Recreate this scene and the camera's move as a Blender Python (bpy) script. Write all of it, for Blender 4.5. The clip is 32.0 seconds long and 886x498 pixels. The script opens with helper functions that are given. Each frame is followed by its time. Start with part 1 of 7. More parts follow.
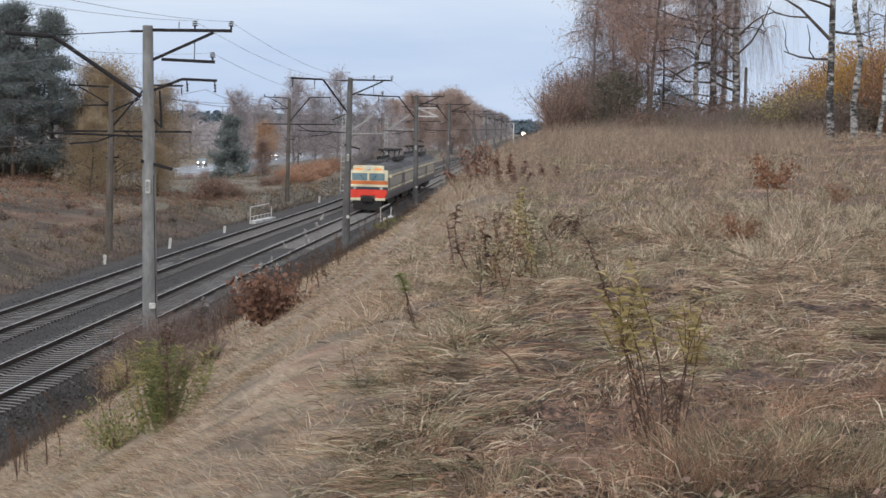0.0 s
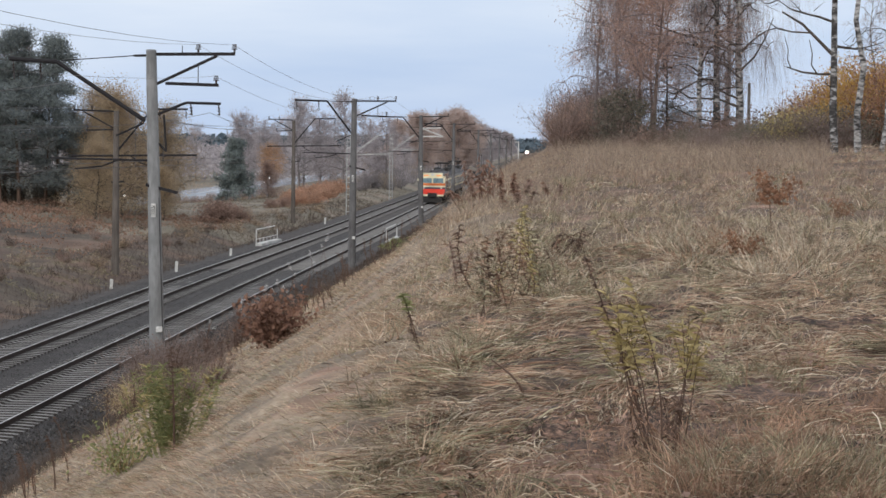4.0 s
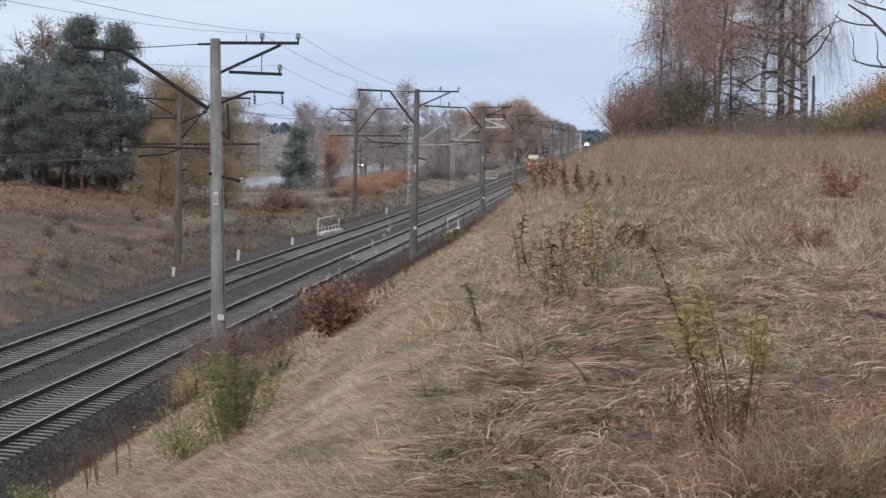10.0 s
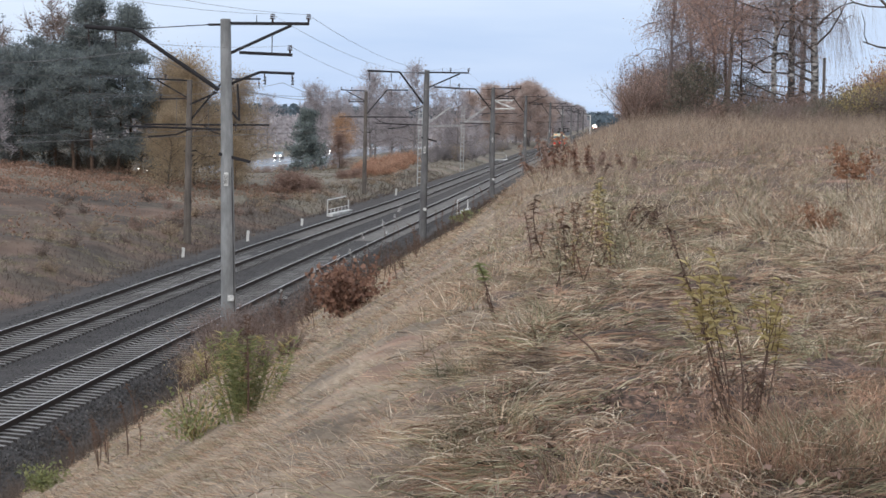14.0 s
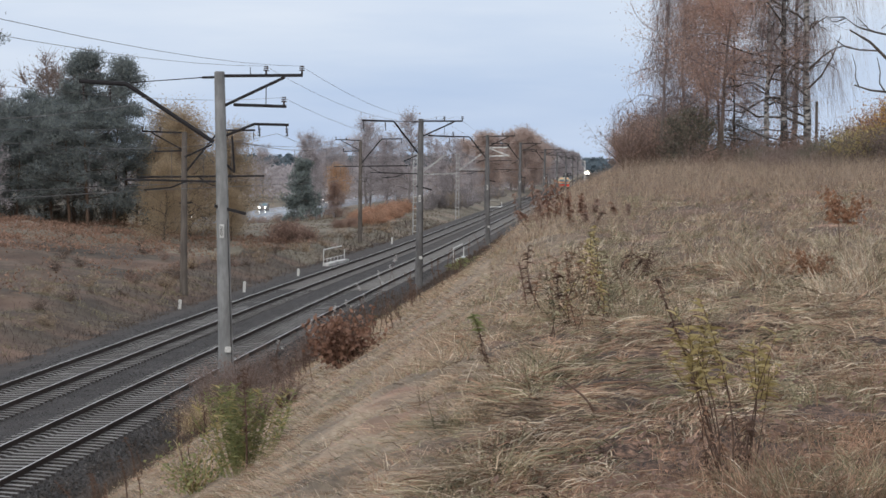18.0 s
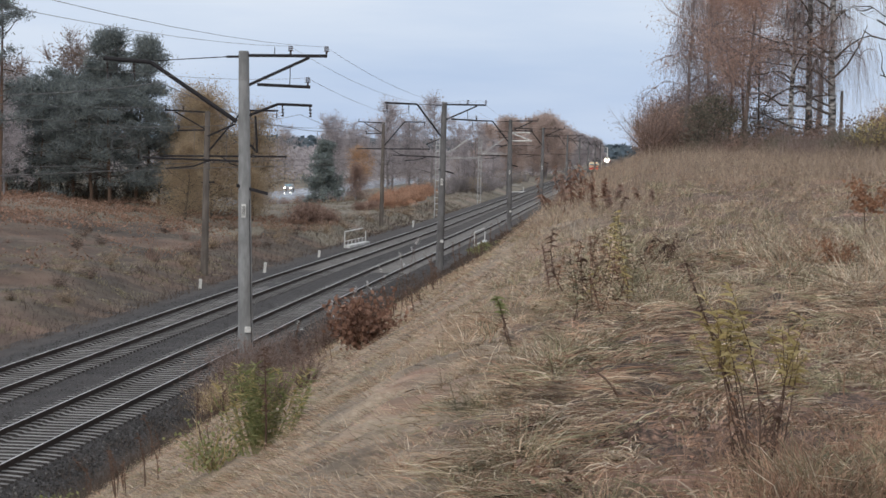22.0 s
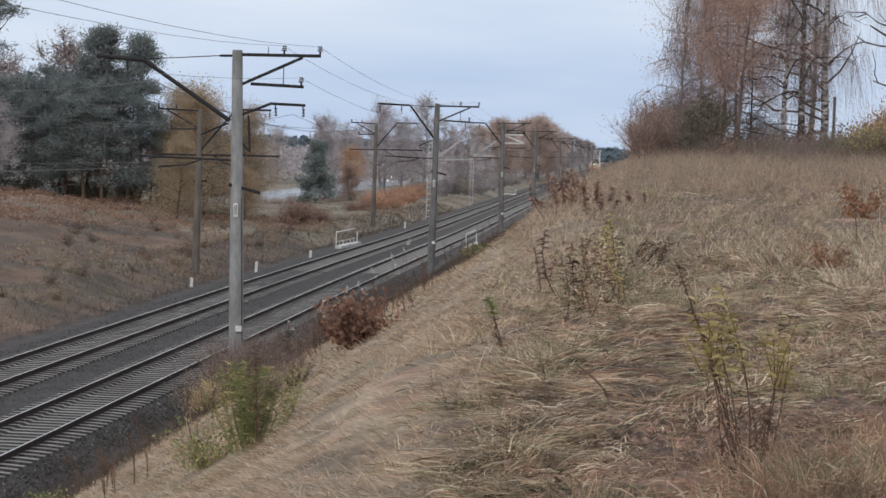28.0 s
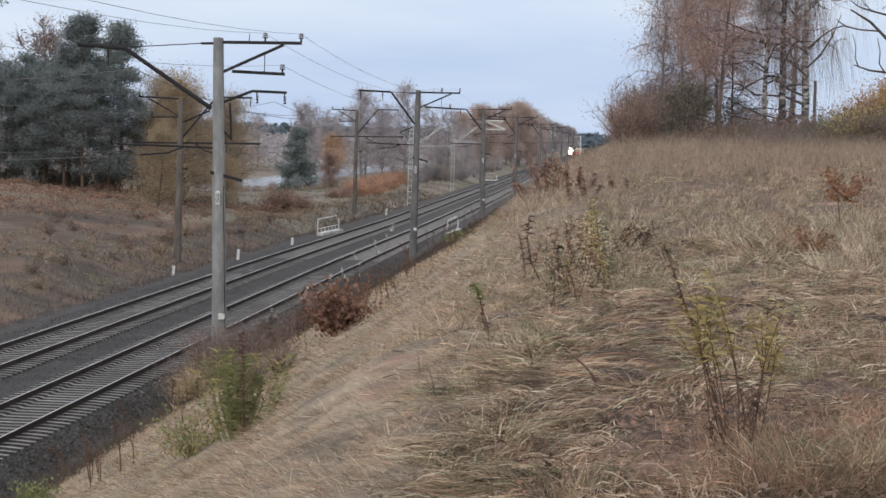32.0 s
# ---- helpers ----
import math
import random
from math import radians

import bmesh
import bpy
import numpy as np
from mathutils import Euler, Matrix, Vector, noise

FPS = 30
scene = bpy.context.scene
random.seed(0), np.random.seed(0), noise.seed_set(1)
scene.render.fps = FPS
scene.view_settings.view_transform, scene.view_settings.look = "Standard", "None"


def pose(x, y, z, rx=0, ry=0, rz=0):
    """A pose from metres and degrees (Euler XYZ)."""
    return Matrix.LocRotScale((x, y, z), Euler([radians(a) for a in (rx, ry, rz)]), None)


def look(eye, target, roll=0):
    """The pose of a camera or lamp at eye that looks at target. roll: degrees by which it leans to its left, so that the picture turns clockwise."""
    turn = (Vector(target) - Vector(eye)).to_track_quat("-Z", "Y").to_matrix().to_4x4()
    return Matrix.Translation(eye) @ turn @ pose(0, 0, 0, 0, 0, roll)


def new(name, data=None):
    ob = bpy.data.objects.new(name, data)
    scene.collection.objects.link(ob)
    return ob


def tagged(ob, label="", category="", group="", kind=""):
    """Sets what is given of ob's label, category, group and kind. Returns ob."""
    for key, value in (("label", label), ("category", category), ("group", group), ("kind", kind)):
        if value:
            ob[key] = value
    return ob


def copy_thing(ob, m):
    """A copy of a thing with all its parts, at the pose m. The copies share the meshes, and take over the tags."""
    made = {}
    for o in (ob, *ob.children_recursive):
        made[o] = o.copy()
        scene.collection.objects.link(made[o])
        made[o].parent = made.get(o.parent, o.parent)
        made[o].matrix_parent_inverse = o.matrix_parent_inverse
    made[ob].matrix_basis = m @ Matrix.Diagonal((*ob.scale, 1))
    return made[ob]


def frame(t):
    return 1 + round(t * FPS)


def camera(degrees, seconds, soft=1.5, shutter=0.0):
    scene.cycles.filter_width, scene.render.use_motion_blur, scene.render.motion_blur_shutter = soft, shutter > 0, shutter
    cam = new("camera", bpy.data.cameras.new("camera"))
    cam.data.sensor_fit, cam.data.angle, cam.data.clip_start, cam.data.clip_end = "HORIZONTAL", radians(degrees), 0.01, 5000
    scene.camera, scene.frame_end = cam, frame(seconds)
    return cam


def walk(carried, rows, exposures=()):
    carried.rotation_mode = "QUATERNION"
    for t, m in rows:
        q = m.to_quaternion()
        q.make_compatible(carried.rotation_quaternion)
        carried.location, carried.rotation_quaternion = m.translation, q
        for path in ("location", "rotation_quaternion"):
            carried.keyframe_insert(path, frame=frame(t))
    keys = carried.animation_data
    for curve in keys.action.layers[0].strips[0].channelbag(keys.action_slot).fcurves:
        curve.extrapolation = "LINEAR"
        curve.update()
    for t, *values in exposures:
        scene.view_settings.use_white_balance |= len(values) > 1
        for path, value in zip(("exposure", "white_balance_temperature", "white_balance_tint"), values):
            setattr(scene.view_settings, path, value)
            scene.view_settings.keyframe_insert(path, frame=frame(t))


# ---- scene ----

# ---------------------------------------------------------------- camera and its way
PATH = (
    (0, 0.027, 0.074, 6.801, 86.929, -1.512, 2.449),
    (0.5, 0.039, 0.023, 6.812, 87.077, -1.316, 2.401),
    (1, 0.025, 0.123, 6.801, 87.077, -0.985, 3.047),
    (1.5, 0.028, 0.153, 6.8, 87.357, -1.062, 3.112),
    (2, 0.042, 0.073, 6.804, 87.163, -0.971, 2.944),
    (2.5, 0.048, 0.108, 6.799, 87.285, -0.862, 2.835),
    (3, 0.038, 0.1, 6.801, 87.555, -1.357, 2.396),
    (3.5, 0.049, 0.038, 6.81, 87.437, -0.755, 2.6),
    (5.5, 0.067, -0.046, 6.8, 87.396, -0.753, 2.495),
    (6, 0.065, -0.035, 6.8, 87.011, -0.68, 2.372),
    (6.5, 0.063, -0.012, 6.798, 86.913, -0.878, 2.857),
    (7, 0.054, -0.006, 6.798, 86.979, -0.528, 3.386),
    (7.5, 0.043, 0.002, 6.804, 87.563, -0.715, 4.166),
    (8, 0.042, -0.004, 6.801, 87.602, -0.942, 4.159),
    (8.5, 0.04, 0.012, 6.802, 87.503, -0.918, 4.357),
    (9, 0.032, 0.007, 6.797, 87.063, -1.092, 4.274),
    (9.5, 0.033, 0.021, 6.797, 87.16, -0.892, 4.261),
    (10, 0.036, 0.027, 6.796, 87.165, -1.161, 4.123),
    (10.5, 0.034, -0.003, 6.801, 87.344, -0.985, 3.896),
    (11, 0.018, 0.017, 6.799, 87.322, -1.157, 4.44),
    (11.5, 0.03, 0.02, 6.796, 87.344, -1.036, 4.442),
    (12, 0.038, 0.018, 6.798, 87.288, -0.902, 4.318),
    (12.5, 0.034, 0.004, 6.796, 87.5, -0.687, 4.367),
    (13, 0.04, 0.029, 6.793, 86.53, -0.855, 4.189),
    (13.5, 0.027, 0.046, 6.789, 86.437, -1.008, 4.233),
    (14, 0.013, 0.042, 6.786, 86.696, -1.29, 4.36),
    (14.5, 0.02, 0.031, 6.786, 86.334, -0.911, 3.971),
    (16.5, 0.042, -0.007, 6.808, 86.021, -0.943, 3.322),
    (17, 0.052, -0.039, 6.814, 86.177, -0.679, 3.036),
    (17.5, 0.04, -0.125, 6.83, 87.75, -0.5, 3.72),
    (18, 0.04, -0.115, 6.823, 87.89, -0.473, 4.231),
    (18.5, 0.028, -0.081, 6.828, 87.794, -0.711, 4.445),
    (19, 0.026, -0.082, 6.811, 87.411, -0.777, 4.419),
    (19.5, 0.026, -0.024, 6.811, 87.453, -1.278, 4.424),
    (20, 0.015, -0.035, 6.814, 87.736, -1.252, 4.451),
    (20.5, 0.019, 0.018, 6.803, 87.516, -1.271, 4.14),
    (21, 0.008, 0.023, 6.806, 87.615, -1.304, 4.304),
    (21.5, 0.011, 0.066, 6.798, 87.42, -1.371, 4.764),
    (22, 0.01, 0.002, 6.797, 87.482, -1.426, 4.79),
    (22.5, 0.008, 0.002, 6.791, 87.142, -1.692, 4.746),
    (23, -0, 0, 6.792, 86.916, -1.56, 4.752),
    (23.5, 0.011, -0.048, 6.803, 87.209, -1.373, 3.928),
    (24, 0.011, -0.035, 6.804, 87.133, -1.467, 4.345),
    (24.5, 0.038, -0.009, 6.797, 87.367, -1.588, 4.134),
    (25, 0.039, -0.039, 6.801, 87.364, -1.45, 4.121),
    (25.5, 0.031, -0.036, 6.799, 87.296, -1.577, 4.229),
    (27.5, 0.002, -0.048, 6.795, 87.433, -1.735, 4.302),
    (28, 0.007, -0.017, 6.789, 87.527, -2.052, 4.602),
    (28.5, 0.003, -0.058, 6.797, 87.986, -2.03, 4.861),
    (29, -0.017, 0.015, 6.79, 87.895, -2.196, 4.793),
    (29.5, -0.015, 0.021, 6.794, 87.807, -1.862, 4.557),
    (30, -0.015, -0.03, 6.794, 87.514, -1.687, 4.625),
    (30.5, -0.015, -0.033, 6.801, 87.728, -1.665, 4.403),
    (31, -0.012, -0.007, 6.789, 87.19, -1.522, 4.539),
    (31.5, -0.018, -0.089, 6.787, 87.23, -1.978, 4.372),
    (32, -0.022, -0.059, 6.787, 87.203, -1.692, 4.117),
)
cam = camera(21.91, 32.0, soft=1.56)
walk(cam, [(t, pose(x, y, z, a, b, c)) for t, x, y, z, a, b, c in PATH],
     [(0.0, 0.02, 6500, 10), (12.0, 0.02, 6500, 10), (14.0, 0.14, 6300, 10), (16.5, 0.32, 6050, 10), (17.0, 0.28, 6050, 10), (17.7, -0.03, 6450, 10),
      (18.5, -0.07, 6500, 10), (21.5, -0.07, 6500, 10), (23.0, 0.03, 6500, 10), (24.0, 0.12, 6450, 10), (24.6, 0.04, 6500, 10), (25.5, -0.02, 6500, 10), (28.0, -0.04, 6500, 10),
      (30.0, -0.08, 6530, 10), (32.0, 0.03, 6500, 10)])

# ---------------------------------------------------------------- world and light: a dull overcast autumn day
world = bpy.data.worlds.new("overcast_sky")
scene.world = world
world.use_nodes = True
nt = world.node_tree
nt.nodes.clear()
w_out = nt.nodes.new("ShaderNodeOutputWorld")
w_bg = nt.nodes.new("ShaderNodeBackground")
w_sky = nt.nodes.new("ShaderNodeTexSky")
w_sky.sky_type = "NISHITA"
w_sky.sun_disc = False
w_sky.sun_elevation = radians(26)
w_sky.sun_rotation = radians(215)
w_gain = nt.nodes.new("ShaderNodeMix")
w_gain.data_type = "RGBA"
w_gain.blend_type = "MULTIPLY"
w_gain.inputs[0].default_value = 1.0
w_gain.inputs[7].default_value = (0.085, 0.085, 0.085, 1)
nt.links.new(w_sky.outputs[0], w_gain.inputs[6])
w_co = nt.nodes.new("ShaderNodeTexCoord")
w_map = nt.nodes.new("ShaderNodeMapping")
w_map.inputs["Scale"].default_value = (1.6, 1.6, 11.0)
w_no = nt.nodes.new("ShaderNodeTexNoise")
w_no.inputs["Scale"].default_value = 1.7
w_no.inputs["Detail"].default_value = 6.0
w_no.inputs["Roughness"].default_value = 0.55
nt.links.new(w_co.outputs["Generated"], w_map.inputs[0])
nt.links.new(w_map.outputs[0], w_no.inputs["Vector"])
w_cl = nt.nodes.new("ShaderNodeValToRGB")
w_cl.color_ramp.elements[0].position = 0.32
w_cl.color_ramp.elements[0].color = (0.62, 0.718, 0.88, 1)
w_cl.color_ramp.elements[1].position = 0.62
w_cl.color_ramp.elements[1].color = (0.86, 0.90, 0.97, 1)
nt.links.new(w_no.outputs["Fac"], w_cl.inputs[0])
w_sep = nt.nodes.new("ShaderNodeSeparateXYZ")
nt.links.new(w_co.outputs["Generated"], w_sep.inputs[0])
w_el = nt.nodes.new("ShaderNodeMapRange")
w_el.inputs["From Min"].default_value = 0.0
w_el.inputs["From Max"].default_value = 0.16
nt.links.new(w_sep.outputs[2], w_el.inputs[0])
w_hz = nt.nodes.new("ShaderNodeValToRGB")
w_hz.color_ramp.elements[0].position = 0.0
w_hz.color_ramp.elements[0].color = (0.69, 0.785, 0.925, 1)
w_hz.color_ramp.elements[1].position = 0.9
w_hz.color_ramp.elements[1].color = (1.05, 1.04, 1.02, 1)
nt.links.new(w_el.outputs[0], w_hz.inputs[0])
w_mul = nt.nodes.new("ShaderNodeMix")
w_mul.data_type = "RGBA"
w_mul.blend_type = "MULTIPLY"
w_mul.inputs[0].default_value = 1.0
nt.links.new(w_cl.outputs[0], w_mul.inputs[6])
nt.links.new(w_hz.outputs[0], w_mul.inputs[7])
w_mix = nt.nodes.new("ShaderNodeMix")
w_mix.data_type = "RGBA"
w_mix.inputs[0].default_value = 0.9
nt.links.new(w_gain.outputs[2], w_mix.inputs[6])
nt.links.new(w_mul.outputs[2], w_mix.inputs[7])
nt.links.new(w_mix.outputs[2], w_bg.inputs[0])
w_bg.inputs[1].default_value = 1.07
nt.links.new(w_bg.outputs[0], w_out.inputs[0])

sun = new("sun", bpy.data.lights.new("sun", "SUN"))
sun.data.energy = 1.45
sun.data.angle = radians(40)
sun.data.color = (1.0, 0.96, 0.9)
sun.matrix_world = look((-20, -30, 40), (0, 30, 0))


# ---------------------------------------------------------------- materials
def ramp(nodes, stops):
    r = nodes.new("ShaderNodeValToRGB")
    el = r.color_ramp.elements
    while len(el) < len(stops):
        el.new(0.5)
    for e, (p, c) in zip(el, stops):
        e.position, e.color = p, (*c, 1)
    return r


def surface(name, stops, rough=0.8, metal=0.0, grain=8.0, stain=0.6, bump=0.3, depth=0.01, by="", stain_amount=0.35,
            stretch=(1, 1, 1), patch=None, patch_scale=0.3, patch_range=(0.5, 0.6), glow=0.0, translucent=0.0, beyond=None):
    """Colour from a ramp over fine grain (or over a random value by piece), darkened and lightened by broad stains."""
    m = bpy.data.materials.new(name)
    m.use_nodes = True
    nodes, links = m.node_tree.nodes, m.node_tree.links
    bs = nodes["Principled BSDF"]
    bs.inputs["Roughness"].default_value = rough
    bs.inputs["Metallic"].default_value = metal
    co = nodes.new("ShaderNodeTexCoord")
    mp = nodes.new("ShaderNodeMapping")
    mp.inputs["Scale"].default_value = stretch
    links.new(co.outputs["Object"], mp.inputs[0])
    fine = nodes.new("ShaderNodeTexNoise")
    fine.inputs["Scale"].default_value = grain
    fine.inputs["Detail"].default_value = 7
    fine.inputs["Roughness"].default_value = 0.65
    links.new(mp.outputs[0], fine.inputs["Vector"])
    rp = ramp(nodes, stops)
    if by == "island":
        ge = nodes.new("ShaderNodeNewGeometry")
        links.new(ge.outputs["Random Per Island"], rp.inputs[0])
    elif by == "object":
        oi = nodes.new("ShaderNodeObjectInfo")
        add = nodes.new("ShaderNodeMath")
        add.operation = "MULTIPLY_ADD"
        links.new(fine.outputs["Fac"], add.inputs[0])
        add.inputs[1].default_value = 0.5
        links.new(oi.outputs["Random"], add.inputs[2])
        sub = nodes.new("ShaderNodeMath")
        sub.operation = "SUBTRACT"
        links.new(add.outputs[0], sub.inputs[0])
        sub.inputs[1].default_value = 0.25
        links.new(sub.outputs[0], rp.inputs[0])
    else:
        links.new(fine.outputs["Fac"], rp.inputs[0])
    colour = rp.outputs[0]
    if beyond:
        # another turf takes over down the slope, with a ragged edge
        edge, stops2 = beyond
        r2 = ramp(nodes, stops2)
        links.new(fine.outputs["Fac"], r2.inputs[0])
        sp = nodes.new("ShaderNodeSeparateXYZ")
        links.new(co.outputs["Object"], sp.inputs[0])
        rag = nodes.new("ShaderNodeTexNoise")
        rag.inputs["Scale"].default_value = 0.9
        rag.inputs["Detail"].default_value = 6
        links.new(co.outputs["Object"], rag.inputs["Vector"])
        off = nodes.new("ShaderNodeMath")
        off.operation = "MULTIPLY_ADD"
        links.new(rag.outputs["Fac"], off.inputs[0])
        off.inputs[1].default_value = 4.0
        links.new(sp.outputs[0], off.inputs[2])
        take = nodes.new("ShaderNodeMapRange")
        take.inputs["From Min"].default_value, take.inputs["From Max"].default_value = edge + 2.6, edge + 1.4
        links.new(off.outputs[0], take.inputs[0])
        m2 = nodes.new("ShaderNodeMix")
        m2.data_type = "RGBA"
        links.new(take.outputs[0], m2.inputs[0])
        links.new(colour, m2.inputs[6])
        links.new(r2.outputs[0], m2.inputs[7])
        colour = m2.outputs[2]
    broad = nodes.new("ShaderNodeTexNoise")
    broad.inputs["Scale"].default_value = stain
    broad.inputs["Detail"].default_value = 4
    links.new(co.outputs["Object"], broad.inputs["Vector"])
    if patch:
        big = nodes.new("ShaderNodeTexNoise")
        big.inputs["Scale"].default_value = patch_scale
        big.inputs["Detail"].default_value = 5
        links.new(co.outputs["Object"], big.inputs["Vector"])
        lim = nodes.new("ShaderNodeMapRange")
        lim.inputs["From Min"].default_value, lim.inputs["From Max"].default_value = patch_range
        links.new(big.outputs["Fac"], lim.inputs[0])
        px = nodes.new("ShaderNodeMix")
        px.data_type = "RGBA"
        links.new(lim.outputs[0], px.inputs[0])
        links.new(colour, px.inputs[6])
        px.inputs[7].default_value = (*patch, 1)
        colour = px.outputs[2]
    lim = nodes.new("ShaderNodeMapRange")
    lim.inputs["From Min"].default_value, lim.inputs["From Max"].default_value = 0.3, 0.7
    lim.inputs["To Min"].default_value, lim.inputs["To Max"].default_value = 1 - stain_amount, 1 + stain_amount * 0.6
    links.new(broad.outputs["Fac"], lim.inputs[0])
    mu = nodes.new("ShaderNodeVectorMath")
    mu.operation = "SCALE"
    links.new(colour, mu.inputs[0])
    links.new(lim.outputs[0], mu.inputs["Scale"])
    links.new(mu.outputs[0], bs.inputs["Base Color"])
    if bump:
        bp = nodes.new("ShaderNodeBump")
        bp.inputs["Strength"].default_value = bump
        bp.inputs["Distance"].default_value = depth
        links.new(fine.outputs["Fac"], bp.inputs["Height"])
        links.new(bp.outputs[0], bs.inputs["Normal"])
    if translucent:
        tr = nodes.new("ShaderNodeBsdfTranslucent")
        links.new(mu.outputs[0], tr.inputs[0])
        mx = nodes.new("ShaderNodeMixShader")
        mx.inputs[0].default_value = translucent
        links.new(bs.outputs[0], mx.inputs[1])
        links.new(tr.outputs[0], mx.inputs[2])
        links.new(mx.outputs[0], nodes["Material Output"].inputs[0])
    if glow:
        links.new(mu.outputs[0], bs.inputs["Emission Color"])
        bs.inputs["Emission Strength"].default_value = glow
    return m


# Brown thatch; the near-black stops add the shade between grass locks.
M_GROUND = surface("thatch_and_gap_shade", [(0.38, (0.022, 0.013, 0.009)), (0.50, (0.085, 0.05, 0.034)), (0.62, (0.24, 0.142, 0.096)), (0.76, (0.42, 0.27, 0.185))],
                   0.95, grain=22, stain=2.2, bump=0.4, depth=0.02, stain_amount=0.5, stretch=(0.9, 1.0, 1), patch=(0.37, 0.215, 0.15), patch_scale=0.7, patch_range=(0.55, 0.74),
                   beyond=(-0.75, [(0.3, (0.20, 0.148, 0.102)), (0.46, (0.27, 0.204, 0.143)), (0.6, (0.34, 0.262, 0.187)), (0.75, (0.41, 0.325, 0.236))]))
M_TOESOIL = surface("dark_toe_soil", [(0.3, (0.03, 0.025, 0.023)), (0.7, (0.085, 0.07, 0.062))], 0.95, grain=10, stain=0.6, bump=0.8, depth=0.04)
M_BANKSOIL = surface("bank_turf", [(0.25, (0.055, 0.038, 0.028)), (0.5, (0.095, 0.07, 0.05)), (0.75, (0.14, 0.11, 0.08))], 0.95, grain=1.2, stain=0.3,
                     bump=0.8, depth=0.05, stain_amount=0.5, patch=(0.15, 0.092, 0.064), patch_scale=0.16, patch_range=(0.42, 0.66))
M_STRAW = surface("dry_grass", [(0.0, (0.15, 0.092, 0.058)), (0.2, (0.38, 0.26, 0.17)), (0.5, (0.61, 0.455, 0.315)),
                                (0.68, (0.38, 0.295, 0.185)), (0.86, (0.80, 0.655, 0.49)), (1.0, (0.42, 0.225, 0.145))],
                  0.8, grain=30, stain=4.0, bump=0, translucent=0.15, by="island", stain_amount=0.8, patch=(0.46, 0.265, 0.18),
                  patch_scale=0.5, patch_range=(0.56, 0.8))
M_BANK = surface("bank_grass", [(0.0, (0.075, 0.053, 0.038)), (0.4, (0.105, 0.078, 0.056)), (0.7, (0.14, 0.107, 0.078)),
                                (1.0, (0.105, 0.092, 0.063))],
                 0.9, grain=30, stain=0.3, bump=0, translucent=0.4, by="island", stain_amount=0.55, patch=(0.15, 0.092, 0.064),
                 patch_scale=0.16, patch_range=(0.42, 0.66))
M_BALLAST = surface("ballast", [(0.3, (0.016, 0.014, 0.0135)), (0.5, (0.044, 0.038, 0.036)), (0.7, (0.10, 0.09, 0.085))],
                    0.95, grain=9, stain=0.7, bump=1.0, depth=0.05)
M_BALLASTIN = surface("dusty_ballast", [(0.3, (0.022, 0.019, 0.018)), (0.5, (0.055, 0.049, 0.046)), (0.7, (0.11, 0.10, 0.095))],
                      0.95, grain=9, stain=0.7, bump=1.0, depth=0.05)
# Turf of the far verge: distance haze is put into its pale colour.
M_VERGE = surface("hazed_verge_turf", [(0.25, (0.115, 0.098, 0.072)), (0.5, (0.18, 0.153, 0.112)), (0.75, (0.25, 0.215, 0.16))], 0.95, grain=0.6, stain=0.12,
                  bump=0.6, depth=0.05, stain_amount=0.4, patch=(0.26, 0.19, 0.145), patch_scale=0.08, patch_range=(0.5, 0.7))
M_STONE = surface("crushed_stone", [(0.0, (0.03, 0.027, 0.026)), (0.75, (0.075, 0.068, 0.064)), (1.0, (0.2, 0.19, 0.18))],
                  0.95, grain=20, bump=0, by="island")
M_SLEEPER = surface("sleeper_concrete", [(0.0, (0.15, 0.138, 0.128)), (0.5, (0.22, 0.207, 0.195)), (1.0, (0.29, 0.275, 0.26))],
                    0.9, grain=12, stain=3, bump=0.3, by="object")
M_RAIL = surface("rusty_rail", [(0.3, (0.022, 0.014, 0.011)), (0.7, (0.055, 0.036, 0.028))], 0.85, metal=0.0, grain=20, bump=0.2)
M_RAILTOP = surface("worn_rail_top", [(0.3, (0.50, 0.48, 0.47)), (0.7, (0.66, 0.64, 0.625))], 0.45, metal=0.6, grain=15,
                    bump=0.05, stretch=(1, 0.05, 1))
M_POLE = surface("pole_concrete", [(0.3, (0.18, 0.18, 0.178)), (0.7, (0.31, 0.31, 0.307))], 0.9, grain=9, stain=0.7, bump=0.25,
                 stretch=(1, 1, 0.25))
M_DARKPOLE = surface("darker_pole_concrete", [(0.3, (0.10, 0.095, 0.095)), (0.7, (0.17, 0.165, 0.163))], 0.9, grain=9, stain=0.7, bump=0.25,
                    stretch=(1, 1, 0.25))
M_WOODPOLE = surface("weathered_wood", [(0.3, (0.085, 0.07, 0.06)), (0.7, (0.17, 0.145, 0.125))], 0.9, grain=14, bump=0.4,
                     stretch=(1, 1, 0.08))
M_STEEL = surface("painted_steel", [(0.3, (0.014, 0.012, 0.014)), (0.7, (0.03, 0.027, 0.029))], 0.95, grain=20, bump=0.1)
M_GALV = surface("galvanised_steel", [(0.3, (0.42, 0.42, 0.41)), (0.7, (0.58, 0.58, 0.56))], 0.5, metal=0.4, grain=20, bump=0.1)
M_PORCELAIN = surface("insulator_glaze", [(0.3, (0.03, 0.02, 0.018)), (0.7, (0.06, 0.04, 0.035))], 0.25, grain=10, bump=0)
M_WIRE = surface("wire", [(0.3, (0.2, 0.2, 0.21)), (0.7, (0.28, 0.28, 0.29))], 0.6, metal=0.5, grain=5, bump=0)
M_WHITE = surface("chipped_white_paint", [(0.35, (0.52, 0.51, 0.48)), (0.6, (0.72, 0.71, 0.68))], 0.6, grain=15, bump=0.1)
